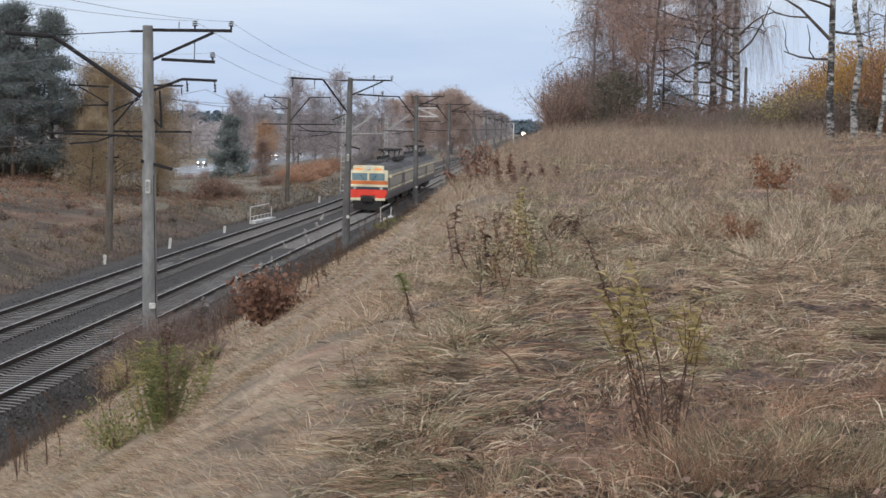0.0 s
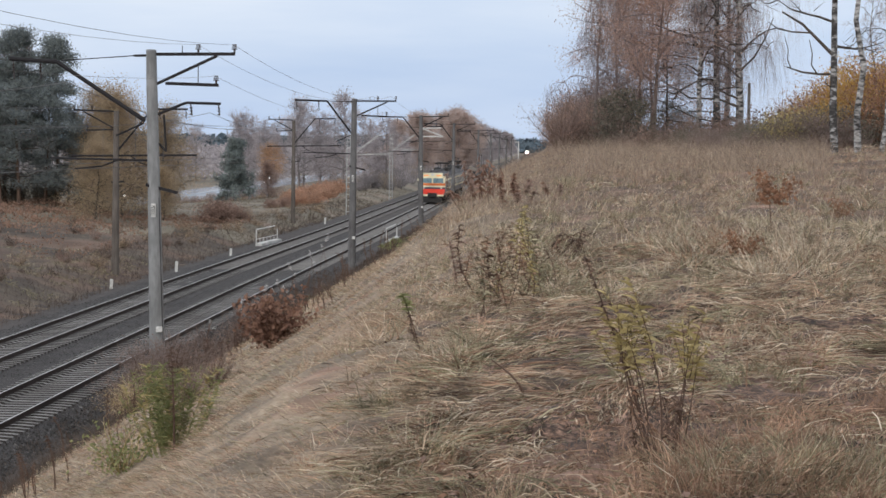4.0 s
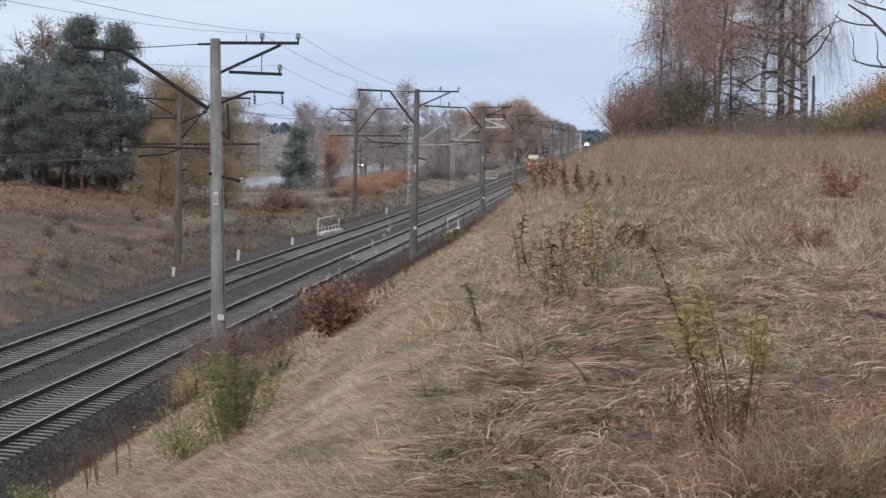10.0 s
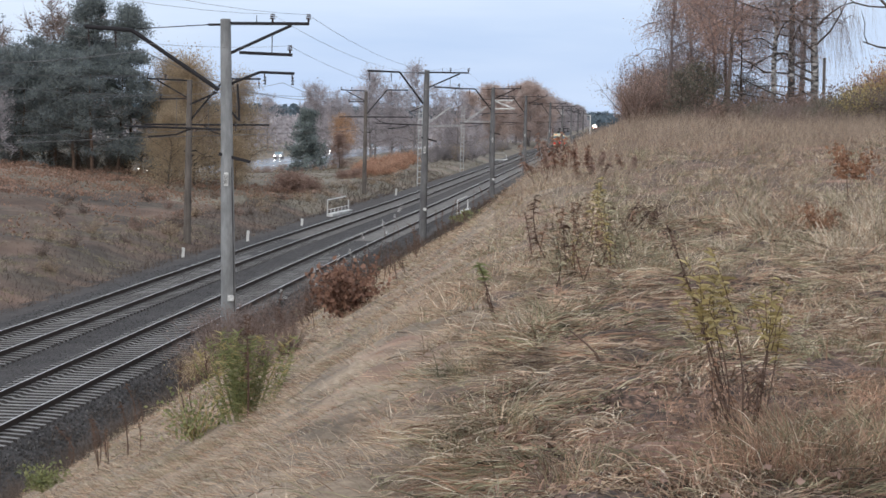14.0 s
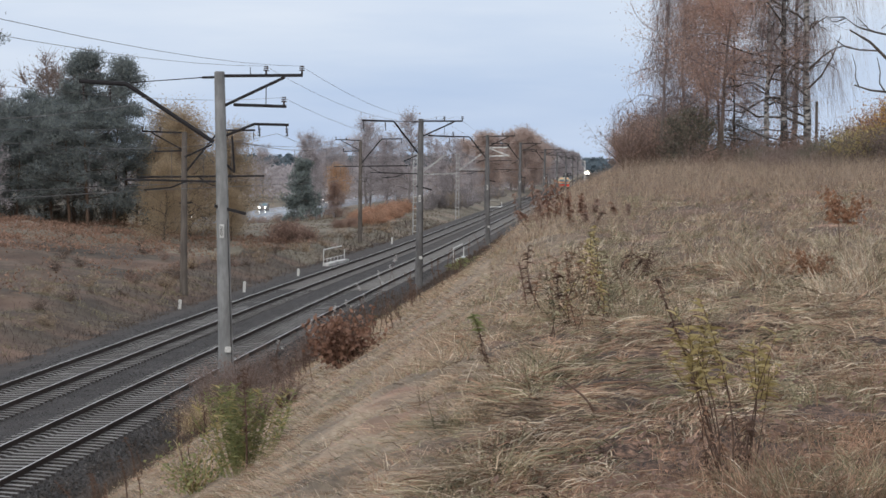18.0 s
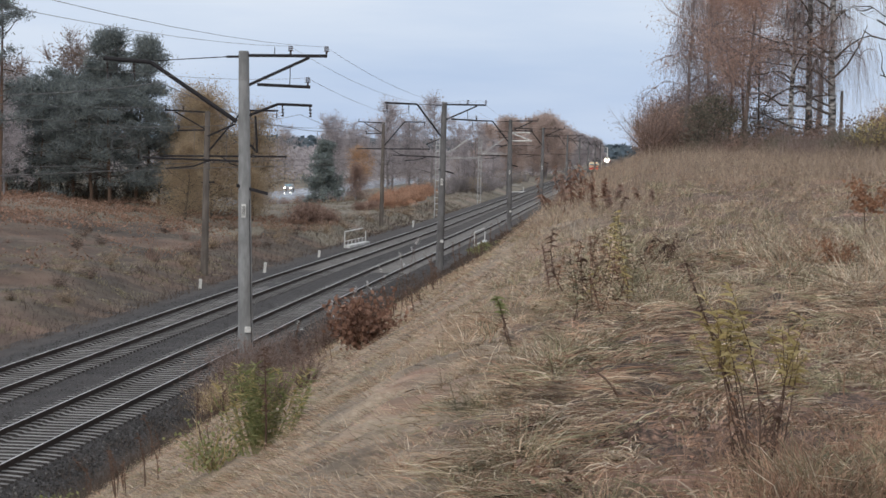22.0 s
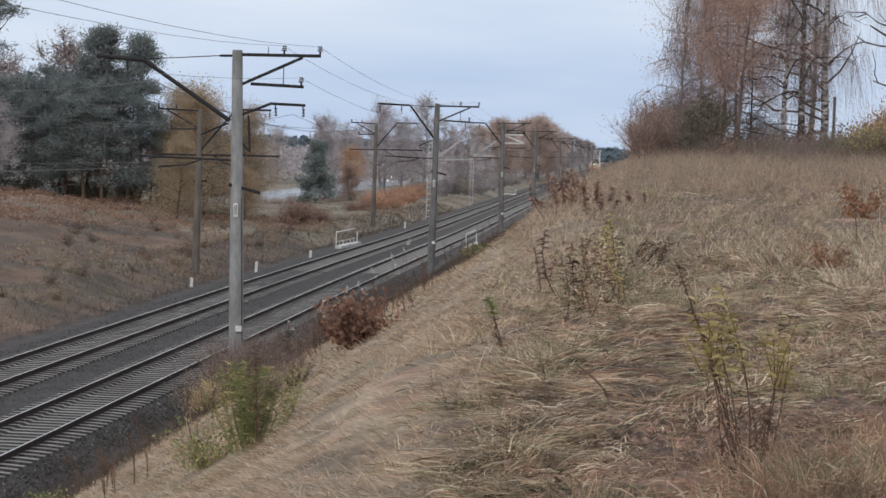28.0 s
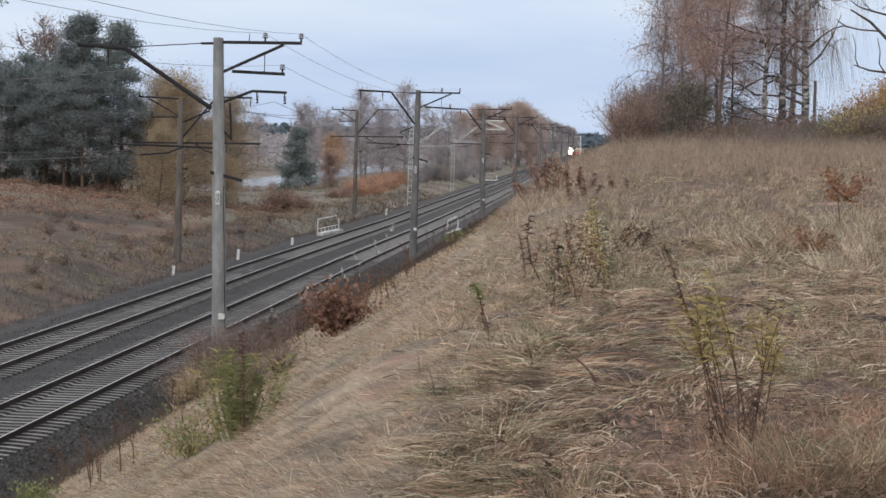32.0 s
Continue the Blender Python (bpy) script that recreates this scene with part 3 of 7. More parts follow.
def build_bed():
    xs = np.array([-21.0, -20.3, -19.3, -18.85, -17.78, -16.65, -16.2, -15.4, -15.0, -13.79, -12.62, -12.2, -11.5, -10.8])
    zs = np.array([-0.62, -0.36, -0.25, -0.19, -0.20, -0.19, -0.23, -0.23, -0.19, -0.20, -0.19, -0.25, -0.4, -0.6])
    ys = np.concatenate([np.arange(-60, 36, 4.0), np.arange(36, 165, 0.6), np.arange(165, 450, 5), np.linspace(450, 3600, 40)])
    gx, gy = np.meshgrid(xs, ys)
    gz = np.broadcast_to(zs, gx.shape) + 0.006 * lumps(gx, gy, 0.9, 8) + 0.006 * lumps(gx, gy, 6.0, 9) + 0.035 * smooth(gy, 82, 125) - 0.012 + dip(gy) + 0.05 * lumps(gx, gy, 1.6, 73) * (gx > -12.3)
    v = np.stack([gx, gy, gz], -1).reshape(-1, 3)
    n = len(xs)
    i = (np.arange(len(ys) - 1)[:, None] * n + np.arange(n - 1)[None]).ravel()
    tri = np.concatenate([np.stack([i, i + 1, i + n + 1], 1), np.stack([i, i + n + 1, i + n], 1)])
    me = tri_mesh("ballast_bed", v, tri)
    me.materials.append(M_BALLAST)
    me.materials.append(M_BALLASTIN)
    inner = np.array([abs((xs[k] + xs[k + 1]) / 2 - NEAR) < 1.2 or abs((xs[k] + xs[k + 1]) / 2 - FAR) < 1.2 for k in range(n - 1)])
    me.polygons.foreach_set("material_index", np.tile(inner, 2 * (len(ys) - 1)).astype(np.int32))
    bed = part("ballast_bed", me, None)
    tagged(bed, "dark grey crushed-stone bed under two railway tracks", "ballast", kind="structure")
    rng = np.random.default_rng(5)
    c = np.stack([rng.uniform(-20.4, -11.2, 26000), 36 + 120 * rng.uniform(0, 1, 26000) ** 1.4, np.zeros(26000)], 1)
    c[:, 2] = np.interp(c[:, 0], xs, zs) + rng.uniform(0, 0.035, 26000)
    bare = (np.abs(c[:, 0] - NEAR) > 1.3) & (np.abs(c[:, 0] - FAR) > 1.3)
    c[~bare, 0] = rng.uniform(-12.3, -11.2, int((~bare).sum()))
    c[:, 2] = np.interp(c[:, 0], xs, zs) + rng.uniform(0, 0.035, 26000) + dip(c[:, 1])
    a = (rng.uniform(0.015, 0.035, 26000) * np.where(c[:, 0] > -12.3, 1.25, 1.0))[:, None]
    p = rng.normal(size=(26000, 4, 3))
    p /= np.linalg.norm(p, axis=2, keepdims=True)
    v = (c[:, None] + p * a[:, None]).reshape(-1, 3)
    b = (np.arange(26000) * 4)[:, None, None]
    tri = (b + np.array([[[0, 1, 2], [0, 2, 3], [0, 3, 1], [1, 3, 2]]])).reshape(-1, 3)
    st = part("ballast_stones", tri_mesh("ballast_stones", v, tri), M_STONE)
    tagged(st, "loose crushed stones between and beside the sleepers", "ballast", kind="stuff")


def rail_mesh(y0, y1):
    prof = [(-0.075, -0.19), (0.075, -0.19), (0.075, -0.175), (0.012, -0.155), (0.012, -0.045), (0.036, -0.032), (0.036, -0.002),
            (-0.036, -0.002), (-0.036, -0.032), (-0.012, -0.045), (-0.012, -0.155), (-0.075, -0.175)]
    return along_line(prof, y0, y1)


def along_line(prof, y0, y1):
    """A closed section run along the line, following its fall."""
    bm = bmesh.new()
    rings = [[bm.verts.new((x, y, z + float(dip(y)))) for x, z in prof] for y in (y0, *range(105, 210, 10), y1)]
    for a, b in zip(rings, rings[1:]):
        for i in range(len(prof)):
            j = (i + 1) % len(prof)
            bm.faces.new((a[i], a[j], b[j], b[i]))
    return bm


def build_track(x, label):
    track = thing("railway_track", label, "railway track", pose(x, 0, 0), group="two parallel tracks", kind="")
    for side in (-0.78, 0.78):
        r = part("rail", rail_mesh(-60, 3600), M_RAIL, track, "rust-brown steel rail", pose(side, 0, 0))
        part("running_surface", along_line([(-0.02, -0.004), (0.02, -0.004), (0.02, 0.002), (-0.02, 0.002)], -60, 3600), M_RAILTOP, r, "polished rail head")
    sleeper = bpy.data.meshes.new("sleeper")
    rows = []
    for sx, top in ((-1.38, -0.168), (-1.02, -0.142), (-0.56, -0.142), (-0.44, -0.185), (0.44, -0.185), (0.56, -0.142), (1.02, -0.142), (1.38, -0.168)):
        rows += [(sx, -0.145, -0.32), (sx, -0.105, top), (sx, 0.105, top), (sx, 0.145, -0.32)]
    faces = [(4 * q + w, 4 * q + 4 + w, 4 * q + 5 + w, 4 * q + 1 + w) for q in range(7) for w in range(3)] + [(0, 1, 2, 3), (31, 30, 29, 28)]
    sleeper.from_pydata(rows, [], faces)
    sleeper.materials.append(M_SLEEPER)
    sleeper.materials.append(M_BALLAST)
    # Sides take the dark ballast colour: shade between the sleepers, painted on.
    sleeper.polygons.foreach_set("material_index", [0 if w == 1 else 1 for q in range(7) for w in range(3)] + [0, 0])
    for k in range(170):
        part("sleeper", sleeper, M_SLEEPER, track, m=pose(0.01 * math.sin(k * 7), 34 + 0.545 * k, float(dip(34 + 0.545 * k)), 0, 0, 0.5 * math.sin(k * 3.1)))
    far = []
    for k in range(170, 800):
        y = 34 + 0.545 * k
        v = np.array([(sx * 1.35, y + sy * 0.12, z + float(dip(y))) for z in (-0.25, -0.155) for sx in (-1, 1) for sy in (-1, 1)], dtype=float)
        far.append((v, np.array([(4, 6, 7), (4, 7, 5), (0, 4, 5), (0, 5, 1), (2, 3, 7), (2, 7, 6), (0, 2, 6), (0, 6, 4)])))
    v, t = joined(far)
    tagged(part("sleeper_run", tri_mesh("sleeper_run", v, t), M_SLEEPER, track), kind="stuff")
    return track


build_bed()
build_track(NEAR, "near railway track with rusty rails on concrete sleepers")
build_track(FAR, "farther railway track with rusty rails on concrete sleepers")


# ---------------------------------------------------------------- poles, brackets and wires of the overhead line
def insulator(name, parent, x, y, z, up=1):
    bm = bmesh.new()
    rod(bm, (x, y, z), (x, y, z + 0.10 * up), 0.03, sides=8)
    for k in range(3):
        rod(bm, (x, y, z + up * (0.09 + 0.055 * k)), (x, y, z + up * (0.125 + 0.055 * k)), 0.095 - 0.012 * k, 0.06, sides=10)
    return part(name, bm, M_PORCELAIN, parent, "dark glazed insulator")


def hanger(name, parent, x, z, drop):
    bm = bmesh.new()
    rod(bm, (x, 0, z), (x + 0.04, 0, z - drop), 0.018, sides=6)
    for k in range(3):
        rod(bm, (x + 0.02, 0, z - 0.1 - 0.09 * k), (x + 0.02, 0, z - 0.14 - 0.09 * k), 0.05, 0.03, sides=8)
    return part(name, bm, M_PORCELAIN, parent, "hanging string insulator")


def near_pole(y, big, lean=0.0, label="tall round grey concrete catenary pole with dark steel brackets"):
    """Pole of the near side: feeder arms towards the slope, the line's cantilever over the track."""
    p = thing("catenary_pole", label, "catenary pole", pose(float(np.interp(y, [65, 66, 132, 200, 264, 500], [-11.36, -11.2, -11.08, -10.78, -10.6, -10.8])), y, 0, 0, lean, 0), group="catenary poles along the near track")
    tilt = 0.0276 if big else 0.0

    def off(z):
        """How far the leaning shaft stands out at this height."""
        return tilt * (9.42 - z)
    bm = bmesh.new()
    rod(bm, (off(-0.6), 0, -0.6), (0, 0, 9.42), 0.235, 0.15, sides=20)
    part("shaft", bm, M_POLE if big else M_DARKPOLE, p, "tapered spun-concrete shaft")
    bm = bmesh.new()
    rod(bm, (0, 0, 9.42), (0, 0, 9.46), 0.155, 0.13, sides=20)
    part("cap", bm, M_POLE if big else M_DARKPOLE, p)
    bm = bmesh.new()
    bar(bm, (0.14, 0, 9.33), (2.42, 0, 9.36), 0.09, 0.09)
    part("feeder_arm", bm, M_STEEL, p)
    bm = bmesh.new()
    bar(bm, (0.14, 0, 8.47), (1.9, 0, 9.30), 0.08, 0.08)
    part("brace", bm, M_STEEL, p)
    bm = bmesh.new()
    bar(bm, (0.42, 0, 8.5), (1.95, 0, 8.46), 0.09, 0.09)
    part("lower_arm", bm, M_STEEL, p)
    for x, z in ((1.36, 9.39), (2.40, 9.4), (1.88, 8.5)):
        insulator("insulator", p, x, 0, z)
    bm = bmesh.new()
    rod(bm, (0.9, 0, 9.38), (0.9, 0, 9.58), 0.012, sides=6)
    part("spike", bm, M_STEEL, p)
    bm = bmesh.new()
    rod(bm, (1.36, 0, 9.02), (1.36, 0, 8.5), 0.014, sides=6)
    part("tie_rod", bm, M_STEEL, p)
    bm = bmesh.new()
    rod(bm, (-0.5, 0, 9.28), (-0.14, 0, 9.29), 0.035, sides=8)
    part("strain_clamp", bm, M_STEEL, p)
    bm = bmesh.new()
    rod(bm, (-0.5, 0, 9.28), (-2.6 if big else -1.5, 0, 9.12 if big else 9.3), 0.014, sides=6)
    part("tie_wire", bm, M_STEEL, p)
    if big:
        bend, end, foot = (-2.72, 0, 9.08), (-4.1, 0, 9.16), (-0.16, 0, 7.42)
    else:
        bend, end, foot = (-1.58, 0, 9.3), (-3.45, 0, 9.34), (-0.16, 0, 7.5)
    bm = bmesh.new()
    polyrod(bm, (foot, bend, end), 0.062 if big else 0.055, sides=8)
    part("cantilever", bm, M_STEEL, p, "bent tubular cantilever")
    for x in (bend[0] - 0.5, end[0] + 0.1):
        hanger("string_insulator", p, x, end[2] - 0.05, 0.55)
    bm = bmesh.new()
    bar(bm, (-0.2, 0, 7.35), (-1.0, 0, 6.98), 0.05, 0.05)
    part("stay", bm, M_STEEL, p)
    if big:
        bm = bmesh.new()
        polyrod(bm, ((0.12, 0, 7.58), (1.02, 0, 7.95), (2.02, 0, 7.93)), 0.04, sides=8)
        part("return_wire_bracket", bm, M_STEEL, p)
        for x in (1.15, 1.95):
            hanger("string_insulator", p, x, 7.92, 0.32)
        bm = bmesh.new()
        polyrod(bm, ((0.1, 0, 6.9), (0.45, 0, 6.55), (0.38, 0, 7.6)), 0.03, sides=6)
        part("counter_bracket", bm, M_STEEL, p)
    bm = bmesh.new()
    bar(bm, (-0.22 + off(5.5), -0.12, 5.58), (0.68 + off(5.4), 0.0, 5.36), 0.07, 0.09)
    part("cross_stub", bm, M_STEEL, p)
    bm = bmesh.new()
    polyrod(bm, ((0.15, 0, 6.28), (-2.9, 0, 6.32)), 0.03, sides=6)
    polyrod(bm, ((-0.9, 0, 6.3), (-1.4, 0, 6.1), (-2.2, 0, 6.02)), 0.022, sides=6)
    part("registration_arm", bm, M_STEEL, p)
    bm = bmesh.new()
    box(bm, off(4.85) - 0.065, off(4.85) + 0.065, -0.225, -0.18, 4.66, 5.05, 0.01)
    plate = part("number_plate", bm, M_WHITE, p, "small white number plate")
    bm = bmesh.new()
    for k in range(3):
        box(bm, off(4.85) - 0.045 + 0.035 * k, off(4.85) - 0.03 + 0.035 * k, -0.231, -0.226, 4.72, 5.0)
    part("plate_mark", bm, M_STEEL, plate)
    bm = bmesh.new()
    box(bm, off(1.4) + 0.02, off(1.4) + 0.2, -0.29, -0.2, 1.35, 1.52, 0.015)
    part("earth_clamp", bm, M_WHITE, p, "pale earthing clamp")
    bm = bmesh.new()
    polyrod(bm, ((0.17 + off(5.2), -0.2, 5.2), (0.2 + off(1.5), -0.22, 1.5), (0.24 + off(0), -0.26, 0.0)), 0.012, sides=6)
    part("earth_wire", bm, M_STEEL, p)
    return p


NEAR_Y = [65.4, 132.0, 200.0, 264.0, 362.0, 448.0, 536.0, 626.0, 720.0]
LEANS = [0.0, 0.3, -0.7, 0.2, 0.4, 0.0, -0.3, 0.2, 0.0]
for k, y in enumerate(NEAR_Y):
    near_pole(y, k == 0, LEANS[k])


def far_pole(y, x=-22.7, top=8.6, wood=True):
    g = ground_at(x, y)
    p = thing("line_pole", "weathered dark wooden line pole with cross-arms on the bank" if wood
              else "slim grey concrete pole with cross-arms beside the track", "pole", pose(x, y, g), group="poles along the far track")
    h = top - g
    bm = bmesh.new()
    rod(bm, (0, 0, -0.4), (0, 0, h), 0.21, 0.14, sides=14)
    part("shaft", bm, M_WOODPOLE if wood else M_DARKPOLE, p)
    bm = bmesh.new()
    bar(bm, (0.12, 0, h - 0.05), (-2.3, 0, h + 0.02), 0.09, 0.09)
    part("feeder_arm", bm, M_STEEL, p)
    bm = bmesh.new()
    bar(bm, (-0.1, 0, h - 0.95), (-1.75, 0, h - 0.06), 0.07, 0.07)
    part("brace", bm, M_STEEL, p)
    bm = bmesh.new()
    bar(bm, (-0.1, 0, h - 1.0), (-1.6, 0, h - 1.05), 0.08, 0.08)
    part("lower_arm", bm, M_STEEL, p)
    for dx, dz in ((-1.3, 0.02), (-2.25, 0.05), (-1.55, -1.0)):
        insulator("insulator", p, dx, 0, h + dz)
    bm = bmesh.new()
    polyrod(bm, ((0.1, 0, h - 2.1), (1.9, 0, h + 0.1), (3.8, 0, h + 0.12)) if wood else ((0.1, 0, h - 1.6), (3.9, 0, h - 1.5), (0.3, 0, h - 0.2), (3.6, 0, h - 0.1)), 0.05 if wood else 0.1, sides=8)
    part("cantilever", bm, M_STEEL if wood else M_WHITE, p, "dark tubular cantilever" if wood else "whitened tubular cantilever")
    for dx in (2.3, 3.7):
        hanger("string_insulator", p, dx, h + 0.08, 0.5)
    bm = bmesh.new()
    polyrod(bm, ((-2.4, 0, h - 2.42), (4.3, 0, h - 2.3)), 0.05, sides=6)
    part("registration_arm", bm, M_STEEL, p)
    bm = bmesh.new()
    polyrod(bm, ((0.8, 0, h - 2.4), (1.3, 0, h - 2.75), (2.3, 0, h - 3.0)), 0.03, sides=6)
    part("steady_arm", bm, M_STEEL, p)
    bm = bmesh.new()
    bar(bm, (-0.25, 0, h - 3.8), (0.45, 0, h - 3.75), 0.07, 0.08)
    part("cross_stub", bm, M_STEEL, p)
    return p


FAR_Y = [120.5, 206.0]
for y in FAR_Y:
    far_pole(y, top=8.45 if y < 150 else 9.0)
for y in (385.0, 755.0):
    far_pole(y, -21.2, 9.9, False)


def lattice_mast(y, x, top):
    g = ground_at(x, y)
    p = thing("lattice_mast", "pale lattice steel mast beside the far track", "mast", pose(x, y, g), group="lattice masts")
    for sx in (-0.22, 0.22):
        for sy in (-0.22, 0.22):
            bm = bmesh.new()
            bar(bm, (sx, sy, -0.3), (sx * 0.8, sy * 0.8, top - g), 0.06, 0.06)
            part("leg", bm, M_GALV, p)
    bm = bmesh.new()
    n = int((top - g) / 0.6)
    for k in range(n):
        z = 0.3 + 0.6 * k
        for s in (-0.2, 0.2):
            bar(bm, (-0.2, s, z), (0.2, s, z), 0.07, 0.05)
            bar(bm, (s, -0.2, z), (s, 0.2, z), 0.05, 0.07)
    part("lacing", bm, M_WHITE, p, "whitened lattice rungs")
    bm = bmesh.new()
    bar(bm, (0.1, 0, top - g - 2.4), (3.2, 0, top - g - 0.1), 0.12, 0.12)
    bar(bm, (0.2, 0, top - g - 2.2), (4.4, 0, top - g - 2.1), 0.09, 0.09)
    part("cantilever", bm, M_GALV, p, "pale steel cantilever")
    return p


lattice_mast(236.0, -20.28, 8.0)
lattice_mast(310.0, -20.9, 8.4)


white_mast = thing("signal_mast", "tall whitened mast far along the near track", "mast", pose(-11.3, 950.0, -0.6))
bm = bmesh.new()
rod(bm, (0, 0, -0.4), (0, 0, 9.6), 0.26, 0.2, sides=12)
part("shaft", bm, M_WHITE, white_mast)
bm = bmesh.new()
bar(bm, (0.1, 0, 9.3), (-3.4, 0, 9.4), 0.2, 0.2)
part("arm", bm, M_WHITE, white_mast)


def span(pts, sag, r, n=14):
    """One wire from support to support with its sag between them."""
    out = []
    for (a, b) in zip(pts, pts[1:]):
        a, b = np.array(a, float), np.array(b, float)
        s = np.linspace(0, 1, n)[:, None]
        q = a + (b - a) * s
        q[:, 2] -= (4 * sag * s * (1 - s))[:, 0]
        out.append(q[1:] if out else q)
    return strand(np.concatenate(out), r)


def build_wires():
    ys = [-5.0] + NEAR_Y
    def run(name, x, z, sag, r, label, near=True):
        line = [(x, y, z) for y in (ys if near else [33.0] + FAR_Y + [270.0, 385.0, 470.0, 560.0])]
        v, t = span(line, sag, r)
        tagged(part(name, tri_mesh(name, v, t), M_WIRE), label, "wire", "overhead wires")
    run("feeder_wire", -8.92, 9.62, 0.72, 0.0058, "thin dark feeder wire between the poles")
    run("feeder_wire", -9.96, 9.62, 0.77, 0.0058, "thin dark feeder wire between the poles")
    run("feeder_wire", -9.44, 8.72, 0.74, 0.0055, "thin dark feeder wire between the poles")
    run("messenger_wire", NEAR, 8.5, 1.1, 0.014, "sagging messenger wire over the near track")
    run("contact_wire", NEAR, 6.0, 0.05, 0.014, "taut contact wire over the near track")
    run("messenger_wire", FAR, 8.4, 1.1, 0.014, "sagging messenger wire over the far track", False)
    run("contact_wire", FAR, 6.0, 0.05, 0.014, "taut contact wire over the far track", False)
    run("line_wire", -24.0, 8.65, 0.6, 0.012, "thin wire on the far poles", False)
    run("line_wire", -25.0, 8.65, 0.6, 0.012, "thin wire on the far poles", False)
    run("line_wire", -24.3, 7.65, 0.6, 0.012, "thin wire on the far poles", False)
    chunks = []
    rng = np.random.default_rng(2)
    for x, zz, yy in ((NEAR, 8.5, ys), (FAR, 8.4, [33.0] + FAR_Y + [270.0])):
        for a, b in zip(yy[:6], yy[1:7]):
            for k in range(1, 6):
                s = k / 6
                y = a + (b - a) * s
                chunks.append(strand([(x, y, zz - 4.4 * s * (1 - s)), (x + 0.001, y + 0.001, 6.0)], 0.008))
    v, t = joined(chunks)
    tagged(part("dropper_wire", tri_mesh("dropper_wire", v, t), M_WIRE), "thin droppers between messenger and contact wire", "wire",
           kind="stuff")


build_wires()


# ---------------------------------------------------------------- railings, posts, trackside bits
def railing(name, x, y, z, width, height, label, bars, turn):
    """A long pipe railing on its low headwall, beside the line."""
    p = thing(name, label, "railing", pose(x, y, z, 0, 0, turn))
    bm = bmesh.new()
    box(bm, 0.5, width + 0.2, -0.3, 0.15, -0.7, 0.16, 0.03)
    part("slab", bm, M_WHITE, p, "whitewashed concrete headwall")
    for u, h in ((0.03, height), (width - 0.03, height * 0.8)):
        bm = bmesh.new()
        rod(bm, (u, 0, 0), (u, 0, h), 0.04, sides=10)
        part("post", bm, M_WHITE, p)
    bm = bmesh.new()
    rod(bm, (0, 0, height), (width * 0.85, 0, height * 1.03), 0.04, sides=10)
    part("top_rail", bm, M_WHITE, p)
    if bars:
        bm = bmesh.new()
        rod(bm, (0, 0, height * 0.4), (width, 0, height * 0.42), 0.025, sides=8)
        part("middle_rail", bm, M_WHITE, p)
        for k in range(1, 6):
            bm = bmesh.new()
            rod(bm, (width * k / 6, 0, 0), (width * k / 6, 0, height * 0.41), 0.022, sides=8)
            part("baluster", bm, M_WHITE, p)
    return p


railing("culvert_railing", -20.2, 160.0, -0.38, 8.4, 1.14, "long white painted pipe railing on a culvert headwall", True, 86.5)
railing("culvert_railing", -11.65, 169.0, -0.45, 9.4, 1.1, "white pipe railing half hidden by green weeds", False, 89)
railing("culvert_railing", -21.5, 392.0, -0.4, 2.9, 1.2, "far white pipe railing on a culvert headwall", False, 25)
for x, y, h in ((-21.3, 112.0, 0.45), (-20.5, 127.0, 0.6), (-20.0, 145.5, 0.5), (-19.9, 207.0, 0.6)):
    bm = bmesh.new()
    box(bm, -0.08, 0.08, -0.08, 0.08, -0.4, h, 0.02)
    box(bm, -0.081, 0.081, -0.081, 0.081, h - 0.18, h - 0.08)
    st = part("marker_post", bm, M_WHITE, None, m=pose(x, y, max(ground_at(x, y), -0.42), 0, 3, 10))
    tagged(st, "short white trackside marker post", "post", "marker posts")


# ---------------------------------------------------------------- trains
def car_body_mesh(y0, y1):
    prof = [(-1.70, 1.15), (-1.74, 1.6), (-1.74, 3.2), (-1.62, 3.62), (-1.25, 3.95), (-0.6, 4.16), (0, 4.22), (0.6, 4.16), (1.25, 3.95),
            (1.62, 3.62), (1.74, 3.2), (1.74, 1.6), (1.70, 1.15)]
    bm = bmesh.new()
    a = [bm.verts.new((x, y0, z)) for x, z in prof]
    b = [bm.verts.new((x, y1, z)) for x, z in prof]
    n = len(prof)
    for i in range(n):
        j = (i + 1) % n
        bm.faces.new((a[j], a[i], b[i], b[j]))
    bm.faces.new(a)
    bm.faces.new(list(reversed(b)))
    return bm


def roof_mesh(y0, y1):
    prof = [(-1.645, 3.60), (-1.27, 3.975), (-0.6, 4.19), (0, 4.25), (0.6, 4.19), (1.27, 3.975), (1.645, 3.60)]
    bm = bmesh.new()
    a = [bm.verts.new((x, y0, z)) for x, z in prof]
    b = [bm.verts.new((x, y1, z)) for x, z in prof]
    for i in range(len(prof) - 1):
        bm.faces.new((a[i], a[i + 1], b[i + 1], b[i]))
    return bm


def bogie(parent, y):
    bm = bmesh.new()
    for s in (-0.95, 0.95):
        box(bm, s - 0.1, s + 0.1, y - 1.7, y + 1.7, 0.42, 0.72, 0.03)
    box(bm, -0.9, 0.9, y - 0.3, y + 0.3, 0.5, 0.8)
    b = part("bogie", bm, M_BLACK, parent)
    for dy in (-1.25, 1.25):
        for s in (-0.78, 0.78):
            bm = bmesh.new()
            rod(bm, (s - 0.06, y + dy, 0.475), (s + 0.06, y + dy, 0.475), 0.475, sides=20)
            part("wheel", bm, M_BLACK, b)


